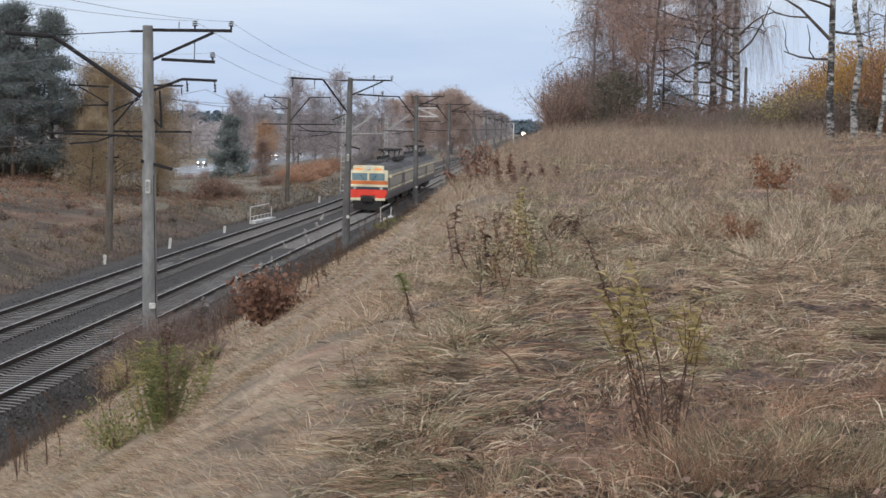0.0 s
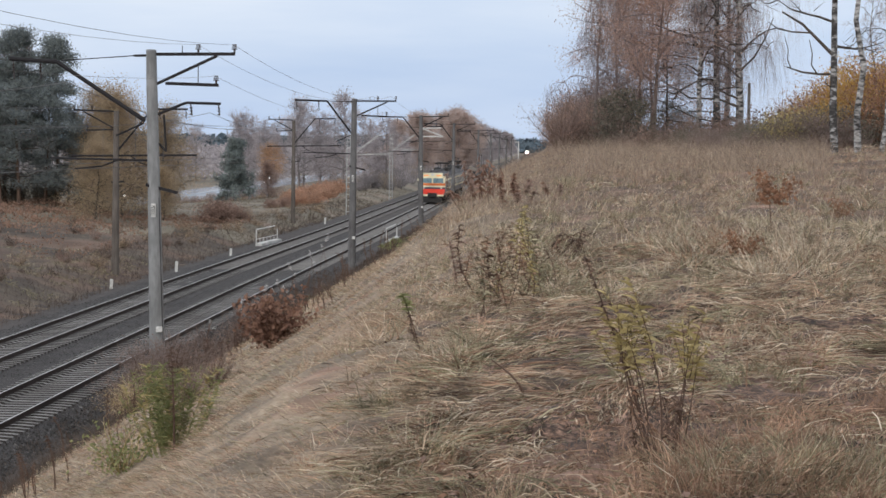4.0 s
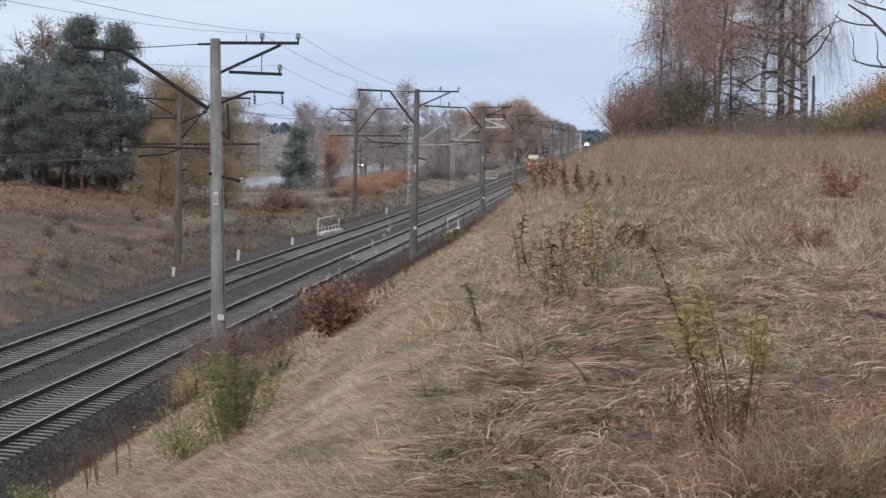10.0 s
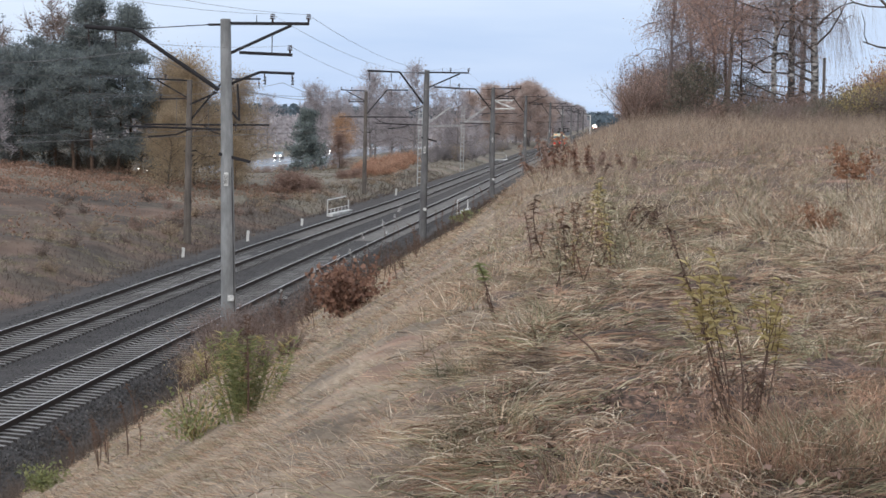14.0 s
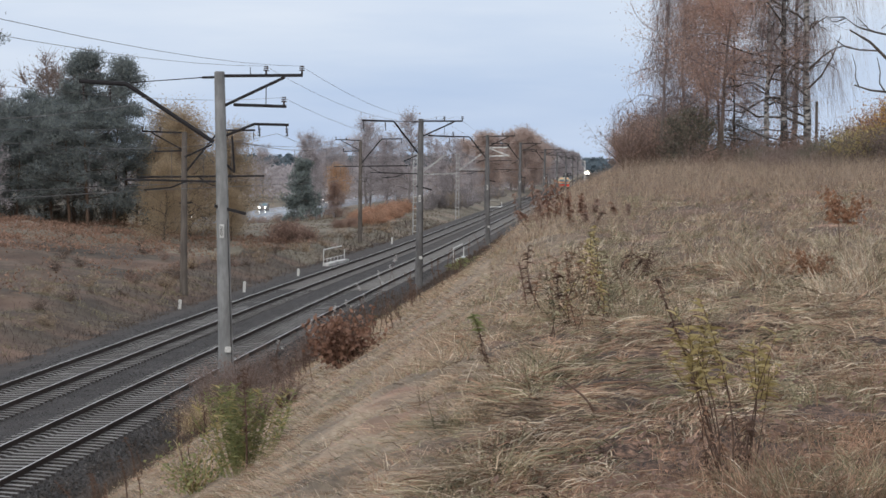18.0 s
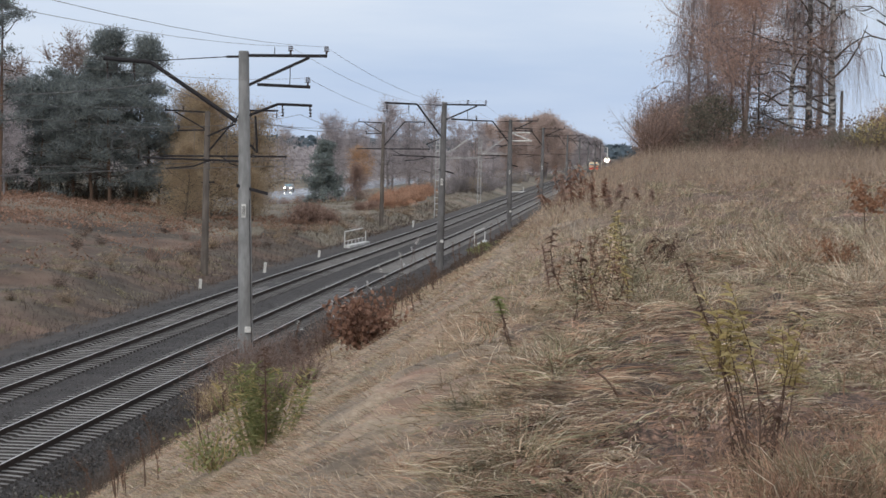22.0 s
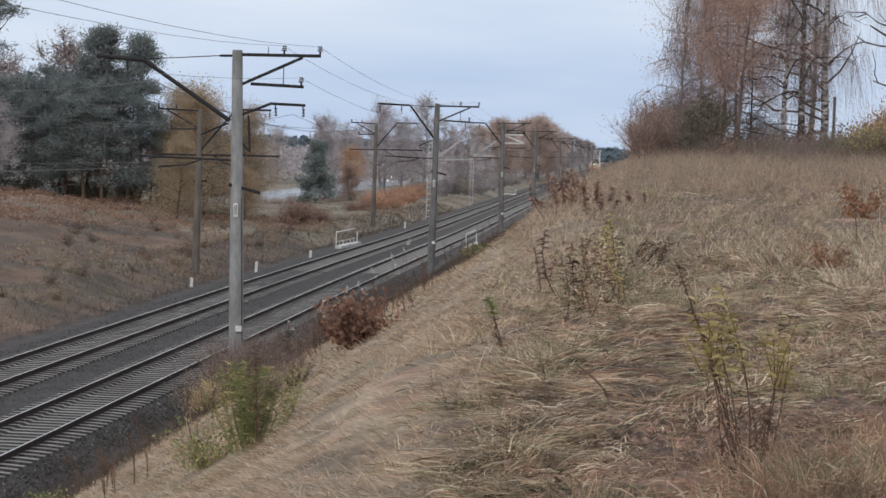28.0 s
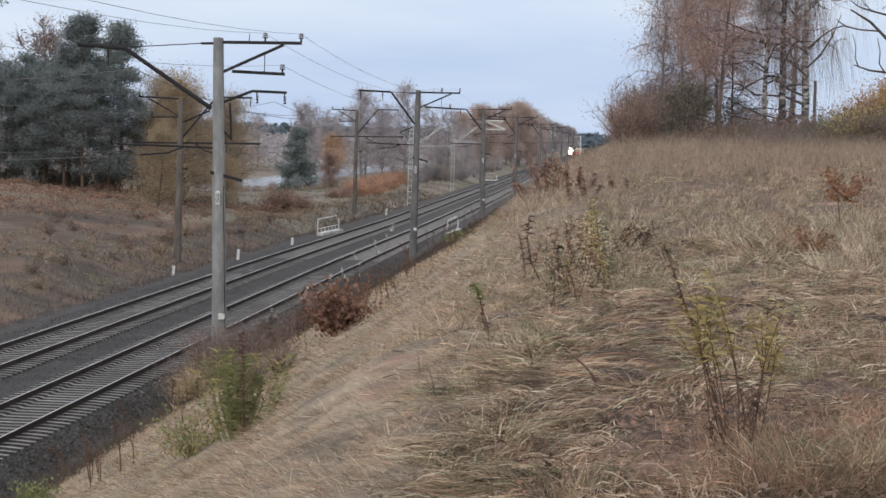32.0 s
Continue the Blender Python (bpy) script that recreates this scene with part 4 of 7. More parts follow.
def train_face(train, y, out, lamps):
    """The cab end at y; out is -1 when it faces the camera."""
    def slab(name, x0, x1, z0, z1, mat, lift, label="", bevel=0.02, parent=None):
        bm = bmesh.new()
        a, b = sorted((y + out * 0.05, y + out * (0.06 + lift)))
        box(bm, x0, x1, a, b, z0, z1, bevel)
        return part(name, bm, mat, parent or train, label)
    face = slab("cab_front", -1.7, 1.7, 2.2, 3.72, M_CREAM, 0.10, "cream cab front")
    slab("brow", -1.35, 1.35, 3.72, 4.12, M_CREAM, 0.08, bevel=0.06)
    slab("orange_band", -1.71, 1.71, 2.42, 2.74, M_ORANGEP, 0.14)
    slab("cream_band", -1.72, 1.72, 2.2, 2.42, M_CREAM, 0.15)
    slab("navy_band", -1.66, 1.66, 1.96, 2.2, M_NAVY, 0.11)
    slab("red_apron", -1.62, 1.62, 1.42, 1.96, M_REDP, 0.16, "bright red apron", 0.04)
    for s in (-1, 1):
        a, b = sorted((s * 0.62, s * 1.5))
        slab("red_skirt", a, b, 1.2, 1.45, M_REDP, 0.2)
        slab("plough_wing", a, b, 0.98, 1.22, M_CREAM, 0.24, "cream plough wing")
        a, b = sorted((s * 0.09, s * 1.42))
        w = slab("windscreen", a, b, 2.78, 3.42, M_GLASS, 0.13, "bluish windscreen")
        slab("window_trim", a - 0.04, b + 0.04, 3.42, 3.47, M_CREAM, 0.16, "", 0.01, w)
        a, b = sorted((s * 0.5, s * 1.2))
        slab("marker_light", a, b, 3.66, 3.88, M_SIGNLAMP, 0.12, "orange lit marker panel", 0.04)
        bm = bmesh.new()
        rod(bm, (s * 1.15, y + out * 0.1, 2.08), (s * 1.15, y + out * 0.26, 2.08), 0.14, 0.12, sides=14)
        part("buffer_lamp", bm, M_LAMP if lamps else M_GALV, train, "round lamp")
        bm = bmesh.new()
        polyrod(bm, ((s * 0.3, y + out * 0.22, 2.76), (s * 0.75, y + out * 0.22, 3.3)), 0.015, sides=6)
        part("wiper", bm, M_BLACK, train)
    bm = bmesh.new()
    rod(bm, (0, y + out * 0.1, 3.93), (0, y + out * 0.28, 3.93), 0.2, 0.18, sides=16)
    part("headlamp", bm, M_LAMP if lamps else M_WHITE, train, "round roof headlamp")
    bm = bmesh.new()
    box(bm, -0.45, 0.45, min(y + out * 0.05, y + out * 0.6), max(y + out * 0.05, y + out * 0.6), 0.85, 1.3, 0.06)
    part("coupler", bm, M_BLACK, train, "black automatic coupler")
    bm = bmesh.new()
    box(bm, -1.25, 1.25, min(y, y + out * 0.3), max(y, y + out * 0.3), 0.14, 0.98, 0.05)
    part("plough", bm, M_BLACK, train)
    for s in (-1, 1):
        bm = bmesh.new()
        a, b = sorted((s * 1.74, s * 2.02))
        box(bm, a, b, y - 0.05 + (0.3 if out < 0 else -0.3), y + 0.05 + (0.3 if out < 0 else -0.3), 3.05, 3.32, 0.02)
        part("mirror", bm, M_CREAM, train)
    return face


def build_train(name, label, cars, out, lamps, lower):
    """A multiple unit whose near cab end stands at y = 0 of its own space and whose cars run on in +y."""
    train = thing(name, label, "train")
    length = 19.6
    for c in range(cars):
        y0, y1 = 0.05 + c * 20.1, 0.05 + c * 20.1 + length
        body = part("car_body", car_body_mesh(y0, y1), M_GREYP, train, "dusty grey passenger car")
        part("roof", roof_mesh(y0 + 0.02, y1 - 0.02), M_ROOF, body, "sooty dark roof")
        for s in (-1, 1):
            a, b = sorted((s * 1.735, s * 1.752))
            for z0, z1, mat, nm in ((1.16, 1.72, lower, "lower_stripe"), (1.9, 2.1, M_CREAM, "waist_stripe"),
                                    (3.12, 3.3, M_CREAM, "upper_stripe")):
                bm = bmesh.new()
                box(bm, a, b, y0 + 0.03, y1 - 0.03, z0, z1)
                part(nm, bm, mat, body)
            for k in range(9):
                bm = bmesh.new()
                yy = y0 + 2.3 + k * 1.72
                box(bm, a - 0.004, b + 0.004, yy, yy + 1.2, 2.2, 3.02, 0.003)
                part("window", bm, M_GLASS, body)
            for yy in (y0 + 0.75, y1 - 1.95):
                bm = bmesh.new()
                box(bm, a - 0.006, b + 0.006, yy, yy + 1.2, 1.2, 3.1, 0.004)
                part("door", bm, M_NAVY if c % 2 else M_GREYP, body)
        bm = bmesh.new()
        box(bm, -1.35, 1.35, y0 + 4.8, y1 - 4.8, 0.45, 1.15, 0.05)
        part("underframe", bm, M_BLACK, train)
        for yy in (y0 + 3.2, y1 - 3.2):
            bogie(train, yy)
        for k in range(4):
            bm = bmesh.new()
            yy = y0 + 3 + k * 4.2
            box(bm, -0.5, 0.5, yy, yy + 1.6, 4.15, 4.42, 0.05)
            part("roof_vent", bm, M_ROOF, body)
        if c % 2:
            for s in (-1, 1):
                bm = bmesh.new()
                box(bm, s * 0.75 - 0.22, s * 0.75 + 0.22, y0 + 1.2, y0 + 13.0, 4.2, 4.62, 0.05)
                part("roof_busbar", bm, M_BLACK, body)
            for u in (2.0, 9.0):
                bm = bmesh.new()
                polyrod(bm, ((-0.6, y0 + u, 4.4), (-0.5, y0 + u + 3.0, 4.9), (-0.7, y0 + u + 0.6, 5.25)), 0.06)
                polyrod(bm, ((0.6, y0 + u, 4.4), (0.5, y0 + u + 3.0, 4.9), (0.7, y0 + u + 0.6, 5.25)), 0.06)
                rod(bm, (-0.95, y0 + u + 0.6, 5.27), (0.95, y0 + u + 0.6, 5.27), 0.09)
                tagged(part("pantograph", bm, M_BLACK, body, "black pantograph"), kind="stuff")
        if c < cars - 1:
            bm = bmesh.new()
            box(bm, -1.1, 1.1, y1 - 0.05, y1 + 0.55, 1.1, 3.7)
            part("gangway", bm, M_BLACK, train, "black folding gangway")
    train_face(train, 0.05, out, lamps)
    return train


receding = build_train("commuter_train", "departing commuter train with cream, orange and red cab end", 4, -1, False, M_NAVY)
oncoming = build_train("oncoming_train", "distant oncoming train with bright white headlamps", 4, -1, True, M_REDP)
for one in (receding, oncoming):
    one.scale = (0.93, 1, 0.9)
bm = bmesh.new()
for s in (-1.12, 1.12):
    bmesh.ops.create_uvsphere(bm, u_segments=16, v_segments=10, radius=0.48, matrix=pose(s, -0.25, 2.5))
    bmesh.ops.create_uvsphere(bm, u_segments=12, v_segments=8, radius=0.2, matrix=pose(0.6 * s, -0.25, 1.1))
part("main_headlamp", bm, M_LAMP, oncoming, "glaring white headlamps")


# ---------------------------------------------------------------- road and cars
def build_road():
    ys = np.concatenate([np.arange(180, 1050, 10.0), np.linspace(1050, 2400, 20)])
    xs = np.array([-76.0, -74.6, -67.4, -66.0])
    gx, gy = np.meshgrid(xs, ys)
    gz = np.broadcast_to(np.array([-4.6, -3.0, -3.0, -4.6]), gx.shape)
    v = np.stack([gx, gy, gz], -1).reshape(-1, 3)
    i = (np.arange(len(ys) - 1)[:, None] * 4 + np.arange(3)[None]).ravel()
    tri = np.concatenate([np.stack([i, i + 1, i + 5], 1), np.stack([i, i + 5, i + 4], 1)])
    tagged(part("road", tri_mesh("road", v, tri), M_ASPHALT), "damp grey asphalt road beyond the bank", "road", kind="structure")


build_road()
ys = np.arange(354, 495, 4.0)
yard_x = np.stack([-66.2 + 0.0 * ys, -63.5 + 0.0 * ys, -61 + 1.6 * np.sin(ys / 14) + 1.0 * np.sin(ys / 5.5), -59.6 + 1.9 * np.sin(ys / 12) + 1.0 * np.sin(ys / 5.5)], 1)
yv = np.stack([yard_x, np.broadcast_to(ys[:, None], yard_x.shape), np.broadcast_to(np.array([-3.2, -3.25, -3.3, -3.98]), yard_x.shape)], -1).reshape(-1, 3)
yi = (np.arange(len(ys) - 1)[:, None] * 4 + np.arange(3)[None]).ravel()
tagged(part("paved_yard", tri_mesh("paved_yard", yv, np.concatenate([np.stack([yi, yi + 1, yi + 5], 1), np.stack([yi, yi + 5, yi + 4], 1)])), M_ASPHALT),
       "wet shining paved lay-by beside the road", "pavement", kind="structure")


def build_car(label):
    car = thing("car", label, "car", group="cars on the road")
    prof = [(-0.0, 0.35), (0.0, 0.72), (0.12, 0.8), (1.15, 0.92), (1.75, 1.38), (3.1, 1.42), (3.75, 1.0), (4.25, 0.95), (4.3, 0.35)]
    bm = bmesh.new()
    a = [bm.verts.new((-0.86, y, z)) for y, z in prof]
    b = [bm.verts.new((0.86, y, z)) for y, z in prof]
    n = len(prof)
    for i in range(n):
        j = (i + 1) % n
        bm.faces.new((a[i], a[j], b[j], b[i]))
    bm.faces.new(list(reversed(a)))
    bm.faces.new(b)
    part("body", bm, M_CAR, car)
    bm = bmesh.new()
    m = [bm.verts.new(c) for c in ((-0.72, 1.19, 0.96), (0.72, 1.19, 0.96), (0.66, 1.72, 1.365), (-0.66, 1.72, 1.365))]
    bm.faces.new(m)
    bmesh.ops.translate(bm, verts=bm.verts, vec=(0, -0.02, 0.02))
    bmesh.ops.solidify(bm, geom=bm.faces[:], thickness=0.015)
    part("windscreen", bm, M_GLASS, car)
    for s in (-1, 1):
        bm = bmesh.new()
        rod(bm, (s * 0.64, -0.04, 0.62), (s * 0.64, 0.05, 0.62), 0.17, sides=12)
        part("headlamp", bm, M_CARLAMP, car, "lit headlamp")
        for y in (0.85, 3.4):
            bm = bmesh.new()
            rod(bm, (s * 0.86, y, 0.32), (s * 0.68, y, 0.32), 0.32, sides=16)
            part("wheel", bm, M_BLACK, car)
    return car


first_car = build_car("car driving with its headlamps lit")
CARS = [first_car] + [copy_thing(first_car, pose(0, 0, 0)) for _ in range(6)]


# ---------------------------------------------------------------- trees and shrubs
def unit(v):
    return v / (np.linalg.norm(v, axis=-1, keepdims=True) + 1e-9)


def ribbons(start, way, length, width, bend, rng, steps=2):
    """Thin tapering ribbons that start at `start` and bend by `bend` (metres of offset at the tip)."""
    n = len(start)
    length = np.broadcast_to(np.asarray(length, dtype=float), (n,))[:, None]
    width = np.broadcast_to(np.asarray(width, dtype=float), (n,))[:, None]
    side = unit(np.cross(way, rng.normal(size=(n, 3))))
    rows = []
    for k in range(steps + 1):
        s = k / steps
        c = start + way * length * s + bend * (s * s)
        w = width * (1 - 0.75 * s) * 0.5
        if k < steps:
            rows += [c - side * w, c + side * w]
        else:
            rows += [c]
    v = np.stack(rows, 1)
    m = v.shape[1]
    tri = []
    for k in range(steps - 1):
        a = 2 * k
        tri += [(a, a + 1, a + 3), (a, a + 3, a + 2)]
    tri.append((m - 3, m - 2, m - 1))
    t = (np.arange(n) * m)[:, None, None] + np.array(tri)[None]
    return v.reshape(-1, 3), t.reshape(-1, 3)


def skeleton_tree(rng, h, r, base=0.25, spread=3.0, limbs=22, rise=0.6, droop=0.0, subs=4, top_thin=0.25, wander=0.03, profile=0.6, split=0.45):
    """Trunk, limbs and sub-limbs of a tree. Returns trunk rows, limb rows and points on the outer limbs with their ways."""
    n = 9
    trunk = [np.zeros(3)]
    for k in range(1, n + 1):
        trunk.append(np.array([*(trunk[-1][:2] + rng.normal(size=2) * wander * h / n * 2), h * k / n]))
    trunk = np.array(trunk)
    rad = r * (1 - (1 - top_thin * 0.4) * np.linspace(0, 1, n + 1) ** 0.9)
    t_rows = (trunk, rad)
    l_rows, tips, ways = [], [], []
    for i in range(limbs):
        s = base + (0.97 - base) * (i + rng.uniform(0, 0.8)) / limbs
        j = min(int(s * n), n - 1)
        p = trunk[j] + (trunk[j + 1] - trunk[j]) * (s * n - j)
        u = (s - base) / (1 - base)
        ln = spread * (math.sin(math.pi * min(1, (u * 0.85 + 0.15)) ** profile) * 0.75 + 0.3) * rng.uniform(0.7, 1.2)
        az = i * 2.4 + rng.uniform(-0.5, 0.5)
        d = unit(np.array([math.cos(az), math.sin(az), rise * (0.6 + 0.9 * u) + rng.normal() * 0.15]))
        lr = max(0.012, r * 0.42 * (1 - 0.7 * s))
        q = p.copy()
        pts = [q]
        for k in range(4):
            d = unit(d + rng.normal(size=3) * 0.16 + np.array([0, 0, -droop * 0.22 * k]))
            q = q + d * ln / 4
            pts.append(q)
        limb = [pipe(pts, [lr, lr * 0.8, lr * 0.6, lr * 0.4, lr * 0.2 + 0.004], 5)]
        for m in range(subs):
            k = rng.integers(1, 4)
            f = rng.uniform()
            b = pts[k] + (pts[k + 1] - pts[k]) * f
            e = unit(pts[k + 1] - pts[k] + rng.normal(size=3) * 0.7)
            sl = ln * split * rng.uniform(0.5, 1.1)
            sub = [b]
            for q2 in range(3):
                b2 = b + e * sl / 3
                sub.append(b2)
                tips.append((b + b2) / 2)
                ways.append(e)
                tips.append(b2)
                ways.append(e)
                b = b2
                e = unit(e + rng.normal(size=3) * 0.25 + np.array([0, 0, -droop * 0.3]))
            limb.append(pipe(sub, lr * np.array([0.4, 0.3, 0.2, 0.1]) + 0.004, 4))
        l_rows.append(joined(limb))
        tips.append(pts[-1])
        ways.append(d)
        tips.append(pts[-2])
        ways.append(d)
    return t_rows, l_rows, np.array(tips), np.array(ways)


def tree_meshes(seed, h, r, twigs=0, twig_len=0.8, twig_w=0.02, hang=0.0, leafs=0, leaf=0.08, puff=0.4, needle=False, split_limbs=False, clump=0, **kw):
    rng = np.random.default_rng(seed)
    t_rows, l_rows, tips, ways = skeleton_tree(rng, h, r, **kw)
    trunk = tri_mesh("trunk", *pipe(*t_rows, 10), True)
    limb = [tri_mesh("limb", *one, True) for one in l_rows] if split_limbs else tri_mesh("branchwork", *joined(l_rows), True)
    chunks = []
    if twigs:
        i = rng.integers(0, len(tips), twigs)
        start = tips[i] + rng.normal(size=(twigs, 3)) * 0.12
        way = unit(ways[i] * 0.8 + rng.normal(size=(twigs, 3)) * 0.55 + np.array([0, 0, -hang]))
        ln = twig_len * rng.uniform(0.4, 1.3, twigs)
        bend = np.zeros((twigs, 3))
        bend[:, 2] = -hang * ln * 0.55
        chunks.append(ribbons(start, way, ln, twig_w, bend, rng))
    crown = None
    if leafs:
        i = rng.integers(0, len(tips), clump)[rng.integers(0, clump, leafs)] if clump else rng.integers(0, len(tips), leafs)
        c = tips[i] + rng.normal(size=(leafs, 3)) * puff * (np.array([1.2, 1.2, 0.62]) if clump else 1.0)
        if needle:
            way = unit(rng.normal(size=(leafs, 3)) + np.array([0, 0, 0.5]))
            crown = tri_mesh("crown", *ribbons(c, way, leaf * rng.uniform(0.6, 1.4, leafs), leaf * 0.28, np.zeros((leafs, 3)), rng))
        else:
            crown = tri_mesh("crown", *leaves(c, leaf, rng))
    twig = tri_mesh("canopy", *joined(chunks)) if chunks else None
    return trunk, limb, twig, crown


def plant_tree(name, label, meshes, mats, x, y, turn=0.0, size=1.0, lean=0.0, category="tree", group="", sink=0.15):
    y = y * ALONG
    p = thing(name, label, category, pose(x, y, ground_at(x, y) - sink, lean, 0, turn), group)
    p.scale = (size, size, size)
    for nm, me, mat in zip(("trunk", "branchwork", "canopy", "crown"), meshes, mats):
        if isinstance(me, list):
            for one in me:
                part("limb", one, mat, p)
        elif me is not None:
            part(nm, me, mat, p)
    return p


# weeping birches and bare trees on the crest of the slope
BIRCH = [tree_meshes(21 + k, 15.5, 0.165, split_limbs=True, twigs=2200, twig_len=2.0, twig_w=0.008, hang=1.9, base=0.2, spread=2.2, limbs=22, rise=1.3,
                     droop=0.8, subs=4, wander=0.012) for k in range(2)]
BIRCHM = (M_BIRCH, M_BARK, M_PINKTWIG, M_RUST)
WEEP = [tree_meshes(26 + k, 8.5, 0.085, split_limbs=True, twigs=1500, twig_len=1.1, twig_w=0.009, hang=1.5, base=0.24, spread=1.5, limbs=34, rise=1.3,
                    droop=1.0, subs=5, wander=0.03) for k in range(2)]
WEEPM = (M_PINKTWIG, M_PINKTWIG, M_PINKTWIG, M_RUST)
RUSTY = [tree_meshes(31 + k, 7.6, 0.085, split_limbs=True, twigs=3400, twig_len=0.6, twig_w=0.008, hang=0.2, leafs=22000, leaf=0.028, puff=0.27, base=0.29,
                     spread=3.0, limbs=26, rise=0.30, droop=0.05, subs=6, split=0.5) for k in range(2)]
RUSTYM = (M_TWIG, M_PINKTWIG, M_SOFTLEAF, M_SOFTLEAF)
LARCH = [tree_meshes(41, 8.5, 0.09, split_limbs=True, twigs=500, twig_len=0.5, twig_w=0.014, hang=0.15, base=0.06, spread=2.1, limbs=30, rise=0.10,
                     droop=0.1, subs=3, wander=0.01)]
DARKM = (M_BARK, M_BARK, M_BARK, M_RUST)
DARK = tree_meshes(47, 14.0, 0.15, split_limbs=True, twigs=900, twig_len=1.2, twig_w=0.011, hang=0.6, base=0.13, spread=2.0, limbs=26, rise=0.5,
                   droop=0.2, subs=3, wander=0.008)
big = None
for x, y, k, turn, s in ((7.35, 58, 0, 10, 1.0), (7.05, 60, 1, 120, 0.75), (5.83, 58, 1, 40, 0.72)):
    b = plant_tree("birch_tree", "bare weeping birch with black-flecked white bark on the crest", BIRCH[k], BIRCHM, x, y, turn, s,
                   group="birches on the crest")
    big = big or b
for row, r in ((((0, 0, 1.5), (-0.8, -0.05, 1.8), (-1.9, 0, 1.85), (-2.97, 0.1, 2.5)), 0.06), (((0, 0, 0.68), (-0.9, 0.05, 0.78), (-2.06, 0, 0.9), (-3.2, 0, 1.08)), 0.05),
               (((0, 0, 1.8), (-0.7, 0, 2.1), (-1.5, 0.1, 2.65), (-2.2, 0, 3.05)), 0.05), (((0, 0, 3.5), (-1.0, 0, 3.95), (-2.3, 0.1, 4.25), (-3.3, 0, 4.6)), 0.06),
               (((0, 0, 1.15), (-0.8, 0, 0.92), (-1.7, -0.1, 1.1), (-2.9, 0, 1.65)), 0.045), (((0, 0, 2.6), (-0.6, 0, 3.1), (-1.5, 0, 3.3), (-2.6, 0.1, 3.45)), 0.05),
               (((0, 0, 0.9), (-0.6, 0.1, 1.25), (-1.4, 0.1, 1.35), (-2.2, 0.1, 1.3)), 0.035), (((0, 0, 2.9), (0.5, 0, 3.4), (0.9, 0, 4.1), (1.2, 0, 4.9)), 0.05)):
    part("limb", tri_mesh("limb", *pipe(row, r * np.array([1, 0.8, 0.6, 0.25]), 6), True), M_BARK, big, m=Matrix.Rotation(radians(-10), 4, "Z"))
for x, y, k, turn, s in ((1.95, 58.5, 0, 0, 0.92), (2.75, 61, 1, 70, 1.0)):
    plant_tree("birch_tree", "young weeping birch with a veil of grey-pink twigs", WEEP[k], WEEPM, x, y, turn, s, group="young birches on the crest")
for x, y, k, turn, s in ((4.15, 58.0, 0, 0, 1.08), (3.75, 61, 1, 80, 0.85), (4.3, 62, 1, 230, 0.9)):
    plant_tree("shedding_tree", "tree with a broad crown of thin rust-brown foliage on the crest", RUSTY[k], RUSTYM, x, y, turn, s,
               group="withered trees on the crest")
plant_tree("dead_conifer", "dark leafless conifer with level layered branches", LARCH[0], DARKM, 4.75, 59.5, 0, 0.62, group="dark trees on the crest")
plant_tree("bare_tree", "dark bare tree among the birches", DARK, (M_DARKBIRCH, M_BARK, M_BARK, M_RUST), 6.49, 58, 20, 1.0, group="dark trees on the crest")
SCRUBPINE = tree_meshes(55, 2.6, 0.05, twigs=0, leafs=1500, leaf=0.15, puff=0.2, needle=True, base=0.05, spread=1.2, limbs=30, rise=0.3, droop=0.1, subs=4)
for x, y, turn, s, m in ((2.3, 56.5, 0, 0.75, M_OLIVE), (2.9, 57, 60, 0.85, M_OLIVE), (3.5, 56.8, 130, 0.7, M_OLIVE), (5.0, 62, 200, 0.7, M_NEEDLE), (5.6, 64, 250, 0.6, M_NEEDLE),
                         (6.3, 66, 20, 0.55, M_NEEDLE)):
    plant_tree("young_pine", "small dark green pine under the birches", SCRUBPINE, (M_BARK, M_BARK, M_BARK, m), x, y, turn, s, group="young pines")
BLACK = tree_meshes(52, 13.0, 0.13, split_limbs=True, twigs=160, twig_len=0.7, twig_w=0.022, hang=-0.1, base=0.22, spread=2.6, limbs=13, rise=0.35,
                    droop=-0.25, subs=3)
black = plant_tree("bare_tree", "almost black bare tree with crooked limbs", BLACK, (M_DARKBIRCH, M_BARK, M_BARK, M_RUST), 8.5, 45.0, 30, 1.0)
turn = Matrix.Rotation(radians(-30), 4, "Z")
for pts, r in ((((0, 0, 2.5), (-0.5, 0.05, 2.5), (-1.0, 0, 2.55), (-1.45, 0, 2.7)), 0.045), (((-0.55, 0, 2.5), (-0.72, 0, 2.75), (-0.7, 0.05, 3.1), (-0.8, 0, 3.5)), 0.025),
               (((-1.3, 0, 2.62), (-1.42, 0, 2.9), (-1.4, 0.05, 3.2), (-1.52, 0, 3.6)), 0.02), (((0, 0, 2.95), (-0.5, 0, 3.45), (-1.0, 0.05, 3.95), (-1.6, 0, 4.3)), 0.06),
               (((0, 0, 2.2), (-0.15, 0, 2.1), (-0.3, 0, 2.25), (-0.28, 0, 2.6)), 0.025), (((-0.8, 0, 3.7), (-1.3, 0, 3.72), (-1.7, 0, 3.8), (-2.0, 0, 4.0)), 0.03)):
    part("limb", tri_mesh("limb", *pipe(pts, r * np.array([1, 0.85, 0.7, 0.4]), 6), True), M_BARK, black, m=turn)
SLIM = [tree_meshes(61 + k, 12.0, 0.11, split_limbs=True, twigs=500, twig_len=0.9, twig_w=0.014, hang=0.8, base=0.4, spread=1.7, limbs=16, rise=1.0,
                    droop=0.5, subs=3, wander=0.05) for k in range(2)]
